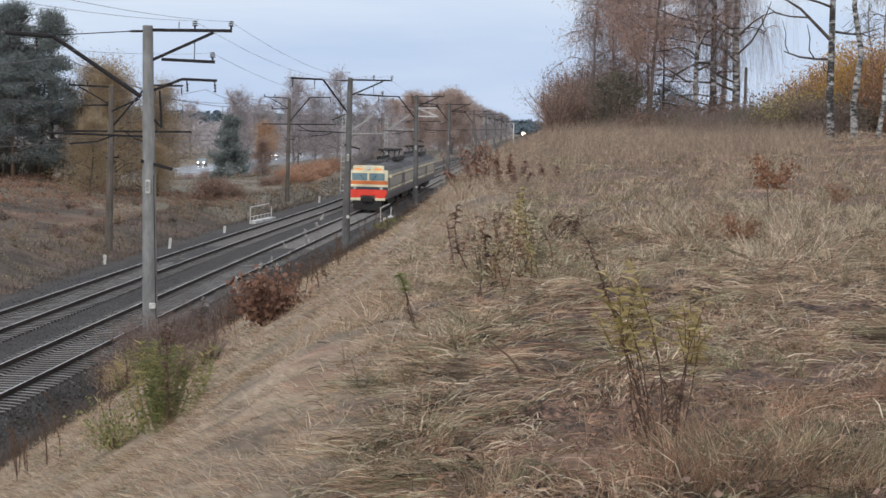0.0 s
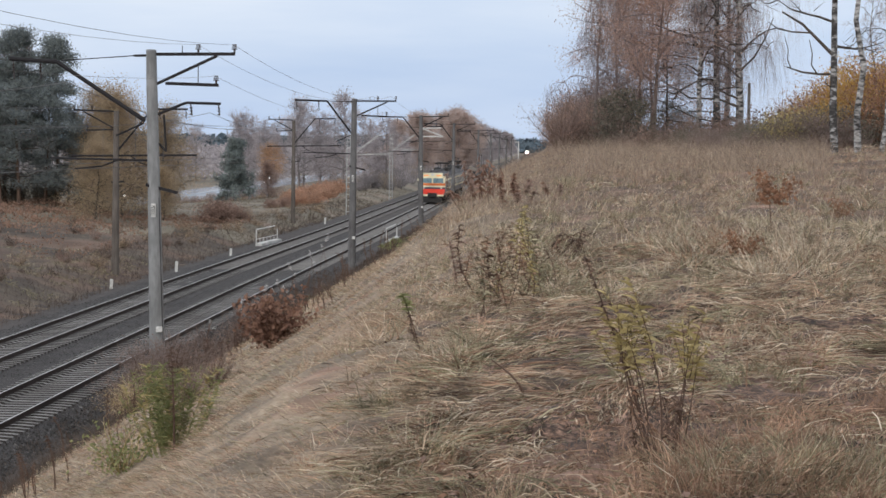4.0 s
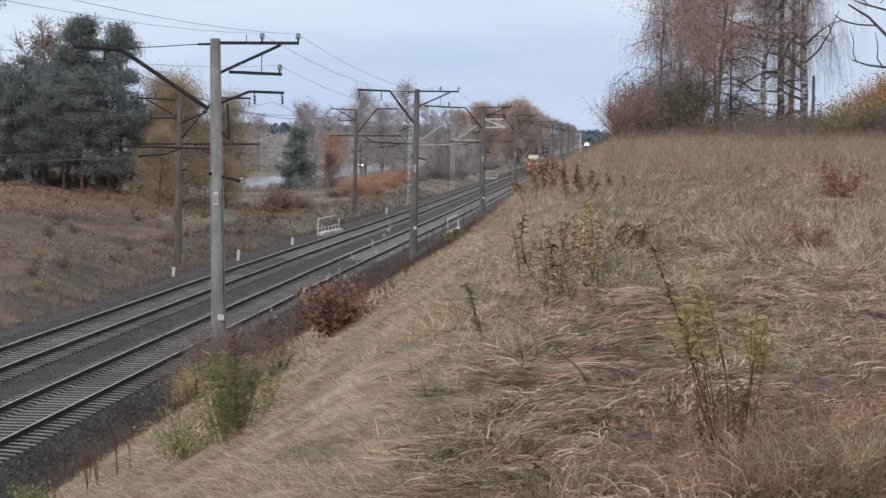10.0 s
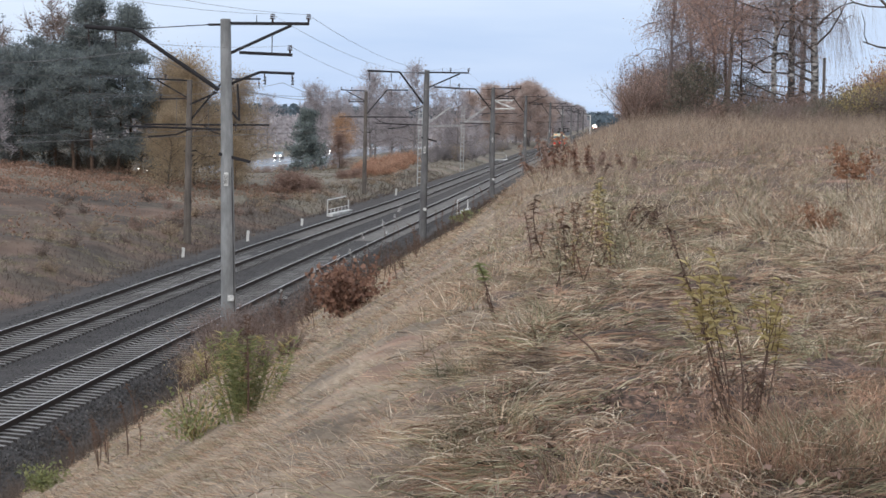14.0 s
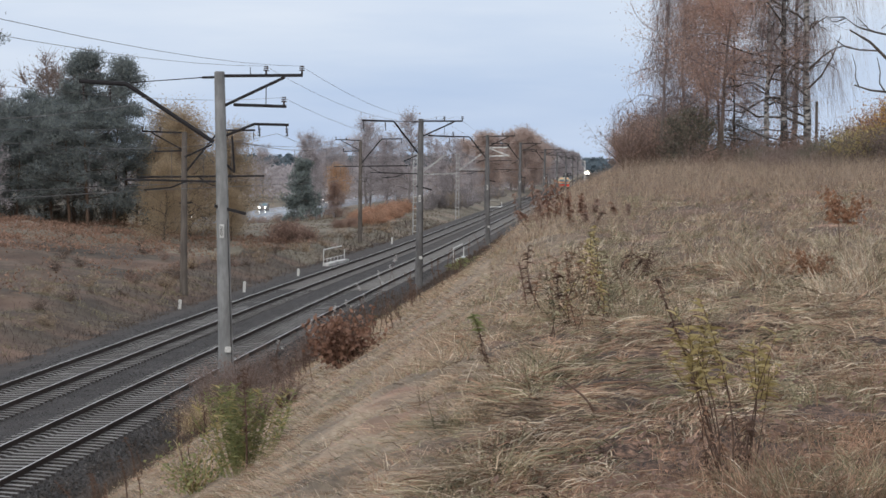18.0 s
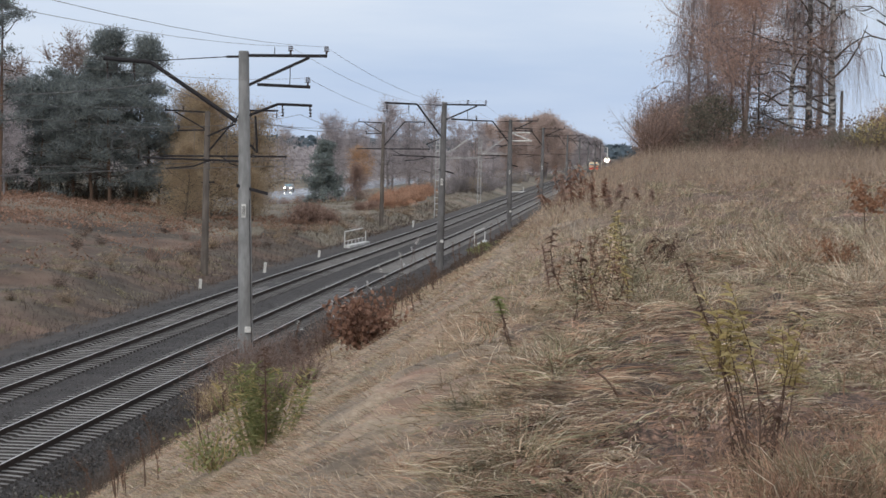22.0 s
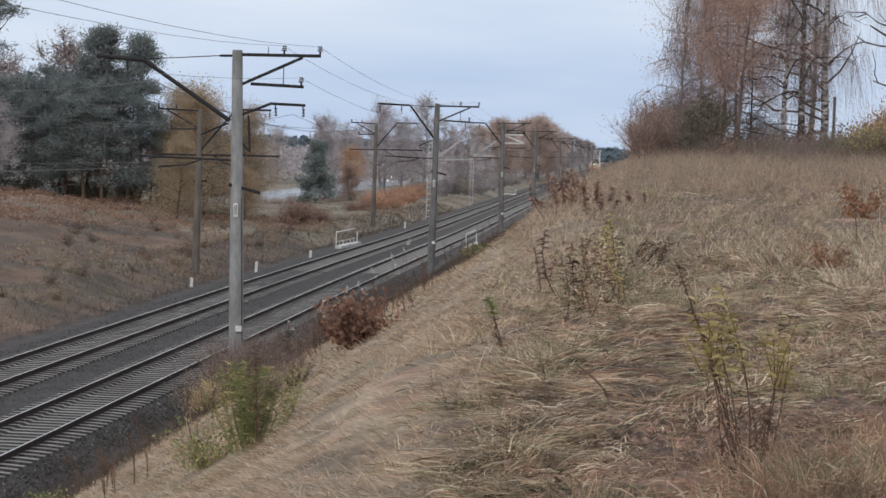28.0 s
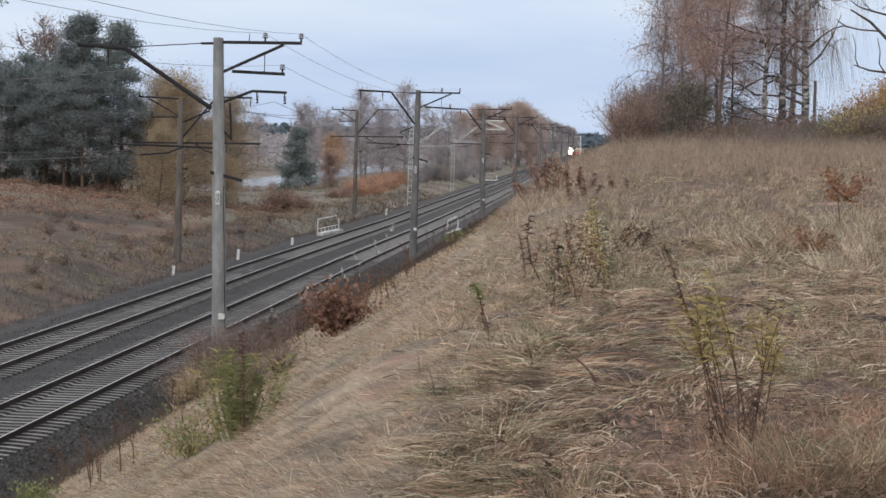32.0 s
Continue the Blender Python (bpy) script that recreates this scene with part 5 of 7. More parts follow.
plant_tree("birch_tree", "slender leaning white birch on the slope", SLIM[0], BIRCHM, 9.02, 44.2, 0, 1.0, 1.0, group="slender birches")
plant_tree("birch_tree", "slender leaning white birch on the slope", SLIM[1], BIRCHM, 9.75, 44.6, 140, 0.7, -1.5, group="slender birches")
for x, y, k, turn, s in ((14.0, 66, 0, 20, 0.6), (15.6, 72, 1, 70, 0.65), (17.2, 76, 0, 190, 0.7)):
    plant_tree("young_birch", "thin bare young birch behind the yellow bushes", SLIM[k], BIRCHM, x, y, turn, s, group="young birches")
bm = bmesh.new()
rod(bm, (0, 0, -0.3), (0, 0, 2.3), 0.06, 0.055, sides=10)
tagged(part("wooden_post", bm, M_WOODPOLE, None, m=pose(7.6, 86.0, ground_at(7.6, 86.0))), "weathered dark wooden post beside the birches", "post")


def bush_meshes(seed, h, w, stems, leafs, leaf, twig=300, up=1.0):
    rng = np.random.default_rng(seed)
    az = rng.uniform(0, 6.28, stems)
    tilt = rng.uniform(0.1, 0.9, stems) * w / h
    way = unit(np.stack([np.cos(az) * tilt, np.sin(az) * tilt, np.full(stems, up)], 1))
    ln = h * rng.uniform(0.6, 1.1, stems)
    start = np.stack([np.cos(az), np.sin(az), np.zeros(stems)], 1) * rng.uniform(0, 0.2 * w, stems)[:, None]
    rows = []
    tips, ways = [], []
    for k in range(stems):
        p, d = start[k], way[k]
        line = [p]
        for q in range(4):
            d2 = unit(d + rng.normal(size=3) * 0.18)
            e = p + d2 * ln[k] / 4
            line.append(e)
            tips += [e, (p + e) / 2] if q else [e]
            ways += [d2, d2] if q else [d2]
            p, d = e, d2
        rows.append(pipe(line, 0.0084 * h * np.array([1, 0.78, 0.56, 0.34, 0.12]) + 0.001, 4))
    tips, ways = np.array(tips), np.array(ways)
    stem = tri_mesh("branchwork", *joined(rows))
    tw = None
    if twig:
        i = rng.integers(0, len(tips), twig)
        wy = unit(ways[i] + rng.normal(size=(twig, 3)) * 0.8)
        tw = tri_mesh("canopy", *ribbons(tips[i], wy, h * 0.28 * rng.uniform(0.4, 1.2, twig), max(0.006, 0.009 * h * 0.6), np.zeros((twig, 3)), rng))
    cr = None
    if leafs:
        i = rng.integers(0, len(tips), leafs)
        c = tips[i] + rng.normal(size=(leafs, 3)) * np.array([w, w, h * 0.8]) * 0.12
        c[:, 2] = np.maximum(c[:, 2], 0.03)
        cr = tri_mesh("foliage", *leaves(c, leaf, rng))
    return stem, tw, cr


def plant_bush(name, label, meshes, mats, x, y, turn=0.0, size=1.0, group="", sink=0.03, category="bush"):
    y = y * ALONG
    p = thing(name, label, category, pose(x, y, ground_at(x, y) - sink, 0, 0, turn), group)
    p.scale = (size, size, size)
    for nm, me, mat in zip(("branchwork", "canopy", "foliage"), meshes, mats):
        if me is not None:
            tagged(part(nm, me, mat, p), kind="stuff")
    return p


B_GOLD = [bush_meshes(70 + k, 2.6, 2.2, 40, 9000, 0.04) for k in range(2)]
B_RUST = [bush_meshes(74 + k, 2.2, 2.2, 26, 2600, 0.05, 700) for k in range(2)]
B_DARK = [bush_meshes(78 + k, 1.6, 2.0, 22, 500, 0.055, 480) for k in range(2)]
B_LOW = [bush_meshes(88 + k, 1.5, 2.6, 30, 3600, 0.04, 500) for k in range(2)]
rng0 = np.random.default_rng(90)
for k in range(34):
    x, y = 7.7 + 6.4 * ((k * 13) % 34) / 34, 51 + 5 * rng0.uniform()
    s = (0.28 + 1.07 * float(smooth(x, 7.4, 10.9))) * rng0.uniform(0.7, 1.1)
    m, word = ((M_GOLD, "golden-yellow"), (M_FIRE, "orange-brown"), (M_GOLD, "golden-yellow"), (M_FIRE, "orange-brown"), (M_GOLD, "golden-yellow"))[k % 5]
    plant_bush("golden_bush", word + " autumn bush on the crest", B_GOLD[k % 2], (M_STEM, M_TWIG, m), x, y, 57 * x, s * 0.8, group="autumn bushes on the crest")
for x, y, k, s in ((11.2, 50, 0, 0.9), (12.2, 50.5, 1, 1.0), (13.2, 52, 0, 1.0), (11.0, 47, 1, 0.5)):
    plant_bush("orange_bush", "orange-brown autumn bush behind the birches", B_RUST[k], (M_STEM, M_TWIG, M_ORANGE), x, y, 47 * x, s,
               group="orange bushes on the crest")
for k in range(26):
    x = 0.6 + 7.6 * (k / 25) + rng0.uniform(-0.3, 0.3)
    y = 58 - 4 * (k / 25) + rng0.uniform(-2, 4)
    plant_bush("scrub_bush", "low dark brown scrub on the crest", B_DARK[k % 2], (M_STEM, M_TWIG, M_TWIG if k % 3 else M_RUST), x, y,
               71.0 * k, rng0.uniform(0.55, 0.95), group="scrub on the crest")
for k in range(30):
    x, y = 4.9 + 5.6 * ((k * 11) % 30) / 30, 49.5 + 3.5 * rng0.uniform()
    m, word = ((M_OLIVE, "olive-brown"), (M_TWIG, "dark brown"), (M_YGREEN, "dull yellow-green"), (M_OLIVE, "olive-brown"))[k % 4 if x > 7 else (k % 2)]
    plant_bush("scrub_bush", "low dense " + word + " scrub under the birches", B_LOW[k % 2], (M_STEM, M_TWIG, m), x, y, 83.0 * k,
               rng0.uniform(0.5, 0.75) * (0.8 + 0.6 * float(smooth(x, 6.8, 9.0))), group="low scrub under the birches")
B_HAZE = [bush_meshes(84 + k, 2.4, 2.0, 30, 2400, 0.035, 1000) for k in range(2)]
for k in range(16):
    x, y = 0.7 + 2.4 * ((k * 5) % 16) / 16, 57 + 22 * (k / 16)
    plant_bush("withered_bush", "tall rust-brown withered bush at the cutting's edge", B_HAZE[k % 2], (M_STEM, M_TWIG, M_SOFTLEAF if k % 3 else M_RUST), x, y, 63.0 * k,
               rng0.uniform(0.5, 0.8) + 0.14 * x, group="withered bushes")

# pines and ochre trees on the far bank
PINE = [tree_meshes(101 + k, 13.3, 0.2, twigs=0, leafs=11000, leaf=0.24, puff=0.34, needle=True, clump=75, base=0.6, spread=1.55, limbs=22, rise=0.3,
                    droop=-0.2, subs=5) for k in range(2)]
FULLPINE = [tree_meshes(105 + k, 10.2, 0.17, twigs=0, leafs=13000, leaf=0.24, puff=0.36, needle=True, clump=95, base=0.16, spread=3.1, limbs=30, rise=0.2,
                        droop=0.1, subs=5) for k in range(2)]
PINEM = (M_PINEBARK, M_BARK, M_BARK, M_NEEDLE)
TALLPINE = tree_meshes(109, 17.0, 0.2, twigs=0, leafs=9000, leaf=0.24, puff=0.34, needle=True, clump=60, base=0.34, spread=2.4, limbs=24, rise=0.15, droop=0.0, subs=4)
plant_tree("pine_tree", "tall thin dark green pine on the far bank", TALLPINE, PINEM, -45.3, 107, 0, 1.0, group="pines on the bank")
for x, y, me, turn, s in ((-42.5, 122, PINE[0], 0, 1.10), (-39.0, 121.5, PINE[1], 80, 1.05), (-43.6, 122.5, PINE[1], 160, 0.88), (-46.6, 124, FULLPINE[0], 30, 1.02),
                          (-45.0, 121, FULLPINE[1], 150, 0.98), (-43.0, 119.5, FULLPINE[0], 200, 0.95), (-41.2, 118.5, FULLPINE[1], 280, 0.98),
                          (-39.6, 120, FULLPINE[0], 330, 0.92), (-38.4, 122, FULLPINE[1], 60, 0.8), (-47.8, 121, FULLPINE[1], 100, 0.8),
                          (-49.2, 123, FULLPINE[0], 250, 1.0), (-51.0, 122, FULLPINE[1], 15, 0.95), (-47.6, 125, FULLPINE[0], 190, 1.08), (-52.8, 124, FULLPINE[0], 95, 0.9)):
    plant_tree("pine_tree", "dark green pine with a ragged crown on the far bank", me, PINEM, x, y, turn, s, group="pines on the bank")
OCHRE = [tree_meshes(111 + k, 9.5, 0.16, twigs=900, twig_len=0.7, twig_w=0.03, hang=0.2, leafs=30000, leaf=0.06, puff=0.6, base=0.08,
                     spread=3.4, limbs=30, rise=0.8, subs=4) for k in range(2)]
for x, y, k, turn, s, m in ((-35.6, 122, 0, 0, 0.98, M_OCHRE), (-33.4, 120, 1, 90, 1.0, M_OCHRE), (-31.2, 124, 0, 190, 0.86, M_OCHRE),
                            (-33.2, 112, 1, 250, 0.62, M_OCHRE), (-36.8, 127, 1, 300, 0.95, M_RUST), (-29.6, 118, 0, 40, 0.42, M_OCHRE)):
    plant_tree("ochre_tree", "ochre-brown autumn tree on the far bank", OCHRE[k], (M_BARK, M_BARK, M_TWIG, m), x, y, turn, s,
               group="ochre trees on the bank")
BARE = [tree_meshes(121 + k, 10.5, 0.17, twigs=2300, twig_len=1.1, twig_w=0.042, hang=-0.1, leafs=900, leaf=0.10, puff=0.5, base=0.2, spread=3.4,
                    limbs=30, rise=0.9, subs=5) for k in range(3)]
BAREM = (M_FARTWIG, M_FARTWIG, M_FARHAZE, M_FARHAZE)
for x, y, k, turn, s in ((-55.5, 131, 0, 0, 1.2), (-58.5, 134, 1, 100, 1.25), (-49.5, 133, 2, 200, 1.3), (-52.0, 127, 1, 20, 1.1), (-47.5, 135, 0, 140, 1.25)):
    plant_tree("bare_tree", "brown leafless tree behind the pines", BARE[k], (M_BARK, M_BARK, M_TWIG, M_TWIG), x, y, turn, s, group="bare trees")
SPRUCE = tree_meshes(131, 7.2, 0.13, twigs=0, leafs=7000, leaf=0.4, puff=0.2, needle=True, base=0.05, spread=2.55, limbs=40, rise=0.0, droop=0.1,
                     subs=4, profile=0.35)
plant_tree("spruce_tree", "small dark green conifer beyond the railway", SPRUCE, (M_PINEBARK, M_BARK, M_BARK, M_FARNEEDLE), -40.9, 200, 0, 1.15)
M_PEACH = surface("pale_orange_leaves", [(0.0, (0.42, 0.24, 0.13)), (0.5, (0.58, 0.36, 0.21)), (1.0, (0.68, 0.46, 0.29))], 0.85, grain=5, bump=0, translucent=0.5, by="island")
PEACH = tree_meshes(115, 7.2, 0.12, twigs=300, twig_len=0.6, twig_w=0.03, hang=0.1, leafs=7000, leaf=0.06, puff=0.42, base=0.5, spread=1.9, limbs=20, rise=0.6, subs=4)
plant_tree("golden_tree", "small orange-yellow tree beside the conifer", PEACH, (M_BARK, M_BARK, M_TWIG, M_PEACH), -38.6, 214, 0, 1.0)
plant_tree("golden_tree", "low brown half-bare tree beside the conifer", OCHRE[1], (M_BARK, M_BARK, M_FARTWIG, M_RUST), -37.4, 206, 70, 0.5)
rng1 = np.random.default_rng(140)
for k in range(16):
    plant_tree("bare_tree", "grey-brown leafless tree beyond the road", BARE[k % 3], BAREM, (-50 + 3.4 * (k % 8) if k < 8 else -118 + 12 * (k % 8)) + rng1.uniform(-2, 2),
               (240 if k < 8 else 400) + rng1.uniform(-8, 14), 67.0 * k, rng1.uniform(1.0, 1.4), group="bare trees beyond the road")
for k in range(22):
    y = 250 + 16 * k + rng1.uniform(-5, 5)
    x = -26.0 - 6 * rng1.uniform() - (k % 3) * 5
    m = (M_FARHAZE, M_OCHRE, M_RUST)[k % 3]
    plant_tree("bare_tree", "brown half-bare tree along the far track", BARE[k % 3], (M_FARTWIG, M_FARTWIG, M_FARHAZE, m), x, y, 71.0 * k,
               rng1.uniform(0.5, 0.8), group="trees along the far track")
ROUND = [tree_meshes(151 + k, 15, 0.3, twigs=1200, twig_len=1.2, twig_w=0.06, hang=0.0, leafs=22000, leaf=0.15, puff=0.7, base=0.15, spread=5.2,
                     limbs=32, rise=0.8, subs=5) for k in range(2)]
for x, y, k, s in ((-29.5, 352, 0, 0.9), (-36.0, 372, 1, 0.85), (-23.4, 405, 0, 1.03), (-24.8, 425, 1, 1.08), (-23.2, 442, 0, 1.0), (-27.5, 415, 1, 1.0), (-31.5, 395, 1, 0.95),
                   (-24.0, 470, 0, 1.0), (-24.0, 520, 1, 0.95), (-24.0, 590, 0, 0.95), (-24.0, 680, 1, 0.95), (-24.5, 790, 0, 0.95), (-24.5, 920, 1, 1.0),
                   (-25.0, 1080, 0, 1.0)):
    # Past 450 along the plan the crowns take the haze-paled foliage colour.
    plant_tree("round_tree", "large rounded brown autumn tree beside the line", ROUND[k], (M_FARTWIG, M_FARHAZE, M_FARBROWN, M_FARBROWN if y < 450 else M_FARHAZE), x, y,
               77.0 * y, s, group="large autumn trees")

# bushes beside the far track
B_FIRE = [bush_meshes(160 + k, 1.5, 2.4, 22, 2600, 0.07, 150) for k in range(2)]
for k in range(20):
    x, y = -27.2 - 0.24 * k + rng1.uniform(-1, 1), 168 + 3.0 * k + rng1.uniform(-2, 2)
    plant_bush("orange_bush", "low orange-red autumn bush beside the railway", B_FIRE[k % 2], (M_STEM, M_TWIG, M_FIRE), x, y, 51.0 * k,
               rng1.uniform(0.9, 1.4), group="orange bushes beside the line")
for x, y, s in ((-26.9, 124.5, 1.25), (-27.6, 127, 1.15), (-26.2, 130, 0.8), (-27.2, 153, 0.7), (-27.6, 160, 0.8)):
    plant_bush("russet_bush", "round russet-brown bush in the dry grass", B_FIRE[0], (M_STEM, M_TWIG, M_RUST), x, y, 33.0 * y, s, group="russet bushes")
for k in range(70):
    x = -24 - 24 * rng1.uniform() ** 1.4
    y = 48 + 66 * rng1.uniform()
    plant_bush("bank_shrub", "low dark brown shrub on the far bank", B_DARK[k % 2], (M_STEM, M_TWIG, (M_RUST, M_BANK, M_BANK)[k % 3]), x, y, 41.0 * k, rng1.uniform(0.18, 0.5),
               group="shrubs on the bank")
for k in range(30):
    x = -23.2 - 3.5 * rng1.uniform()
    y = 60 + 110 * rng1.uniform()
    plant_bush("trackside_shrub", "small grey-brown shrub beside the ditch", B_DARK[k % 2], (M_STEM, M_TWIG, M_OCHRE), x, y, 37.0 * k,
               rng1.uniform(0.3, 0.65), group="shrubs by the ditch")


def build_far_woods():
    rng = np.random.default_rng(170)
    n = 26000
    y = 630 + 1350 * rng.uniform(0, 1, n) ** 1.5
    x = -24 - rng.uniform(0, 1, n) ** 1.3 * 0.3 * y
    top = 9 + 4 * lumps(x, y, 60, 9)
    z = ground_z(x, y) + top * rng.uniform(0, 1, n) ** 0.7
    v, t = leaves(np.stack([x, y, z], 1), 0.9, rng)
    tagged(part("far_woods", tri_mesh("far_woods", v, t), M_FARHAZE), "brown leafless woods in the distance, their colour paled with haze", "woods", kind="stuff")
    x = rng.uniform(-800, 600, 12000)
    y = 2500 + rng.uniform(0, 500, 12000)
    z = -3 + 22 * rng.uniform(0, 1, 12000) ** 0.8 * (0.8 + 0.3 * lumps(x, y, 160, 10))
    v, t = leaves(np.stack([x, y, z], 1), 4.0, rng)
    tagged(part("distant_forest", tri_mesh("distant_forest", v, t), M_FARBLUE), "spruce forest on the horizon, its colour blued with haze", "woods", kind="stuff")


build_far_woods()

for k in range(90):
    x, y = -62 + 17 * rng1.uniform(), 195 + 90 * rng1.uniform()
    plant_bush("roadside_scrub", "low brown scrub between the railway and the road", B_DARK[k % 2], (M_STEM, M_TWIG, (M_RUST, M_OCHRE, M_TWIG)[k % 3]), x, y, 29.0 * k,
               rng1.uniform(0.5, 1.2), group="roadside scrub")
for k in range(34):
    x, y = -65.5 + 7.5 * rng1.uniform(), 236 + 90 * rng1.uniform()
    plant_bush("roadside_scrub", "low brown scrub at the edge of the lay-by", B_DARK[k % 2], (M_FARTWIG, M_FARTWIG, (M_RUST, M_FARTWIG, M_OCHRE)[k % 3]), x, y, 31.0 * k,
               rng1.uniform(0.4, 0.9), group="roadside scrub")
for x, y, k, turn, s in ((-50.6, 118, 2, 20, 0.95), (-47.0, 112, 1, 130, 0.6)):
    plant_tree("bare_tree", "pale slender bare tree in front of the pines", BARE[k], BAREM, x, y, turn, s, group="bare trees")
for k in range(56):
    x, y = -24.2 - 9 * rng1.uniform() ** 1.3, 232 + 120 * (k / 56) + 4 * rng1.uniform()
    plant_bush("trackside_scrub", "grey-brown leafless scrub along the far track", B_HAZE[k % 2], (M_FARTWIG, M_FARTWIG, (M_FARHAZE, M_FARTWIG, M_OCHRE)[k % 3]), x, y, 43.0 * k,
               rng1.uniform(0.6, 1.3), group="scrub along the track")
for k in range(22):
    x, y = -38 - 17 * (k / 22) + rng1.uniform(-0.5, 0.5), 121 + 7 * rng1.uniform()
    plant_bush("undergrowth", "dark undergrowth beneath the pines", B_HAZE[k % 2], (M_STEM, M_BARK, (M_OLIVE, M_NEEDLE, M_OLIVE)[k % 3]), x, y, 53.0 * k,
               rng1.uniform(0.6, 1.1), group="undergrowth beneath the pines")


# ---------------------------------------------------------------- grass
M_PALE = surface("bleached_grass", [(0.0, (0.46, 0.36, 0.25)), (0.5, (0.68, 0.555, 0.41)), (1.0, (0.84, 0.725, 0.57))], 0.8, grain=30,
                 bump=0, translucent=0.2, stain=5.0, stain_amount=0.75, by="island")
M_GREENGRASS = surface("greenish_grass", [(0.0, (0.13, 0.115, 0.065)), (0.5, (0.32, 0.28, 0.165)), (1.0, (0.52, 0.455, 0.30))], 0.8, grain=30,
                       bump=0, translucent=0.2, stain=5.0, stain_amount=0.75, by="island")
M_BROWNGRASS = surface("brown_bents", [(0.0, (0.19, 0.105, 0.066)), (0.5, (0.40, 0.24, 0.157)), (1.0, (0.58, 0.38, 0.26))], 0.85, grain=30,
                       bump=0, translucent=0.2, stain=5.0, stain_amount=0.75, by="island")


# Dark blades: shade in the gaps of the grass, put into colour.
M_GAPSHADE = surface("rotted_thatch", [(0.0, (0.035, 0.023, 0.016)), (0.5, (0.085, 0.056, 0.039)), (1.0, (0.17, 0.11, 0.075))], 0.9, grain=30, bump=0, translucent=0.1,
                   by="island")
M_DARKWEED = surface("dark_dead_weeds", [(0.0, (0.065, 0.047, 0.038)), (0.6, (0.115, 0.086, 0.068)), (1.0, (0.19, 0.15, 0.12))], 0.9, grain=30,
                     bump=0, translucent=0.25, by="island")


# Blades of the far verge, paled to carry the same haze.
M_VERGEGRASS = surface("verge_grass", [(0.0, (0.14, 0.12, 0.083)), (0.5, (0.225, 0.19, 0.135)), (1.0, (0.33, 0.275, 0.20))], 0.9, grain=30, bump=0, translucent=0.3, by="island")


def blades(x, y, heading, lean, length, width, rng, steps=3, droop=0.5, lift=0.0):
    n, y = len(x), y * ALONG
    start = np.stack([x, y, ground_z(x, y) + relief(x, y) - 0.02 + lift], 1)
    way = unit(np.stack([np.cos(heading) * lean, np.sin(heading) * lean, np.sqrt(np.clip(1 - lean * lean, 0.0, 1)) + 0.06], 1))
    bend = np.stack([np.cos(heading) * 0.3, np.sin(heading) * 0.3, -np.full(n, droop)], 1) * length[:, None] * rng.uniform(0.2, 1.0, n)[:, None]
    curl = rng.normal(size=n) * 0.45 * length
    bend[:, 0] += -np.sin(heading) * curl
    bend[:, 1] += np.cos(heading) * curl
    bend[:, 2] = np.maximum(bend[:, 2], -way[:, 2] * length * 0.85)
    return ribbons(start, way, length, width, bend, rng, steps)


def stuff(name, chunk, mat, label, category="grass"):
    tagged(part(name, tri_mesh(name, *chunk), mat), label, category, kind="stuff")


GRASS = (("dry_grass", M_STRAW, "matted straw-coloured dry grass on the slope"),
         ("bleached_grass", M_PALE, "bleached pale grass blades among the straw"),
         ("brown_bents", M_BROWNGRASS, "brown withered bents"),
         ("green_grass", M_GREENGRASS, "grey-green grass blades among the straw"),
         ("rotted_thatch", M_GAPSHADE, "dark blades standing for the shade between locks of grass"))


def shares(kind, cuts):
    return np.searchsorted(np.asarray(cuts), kind)


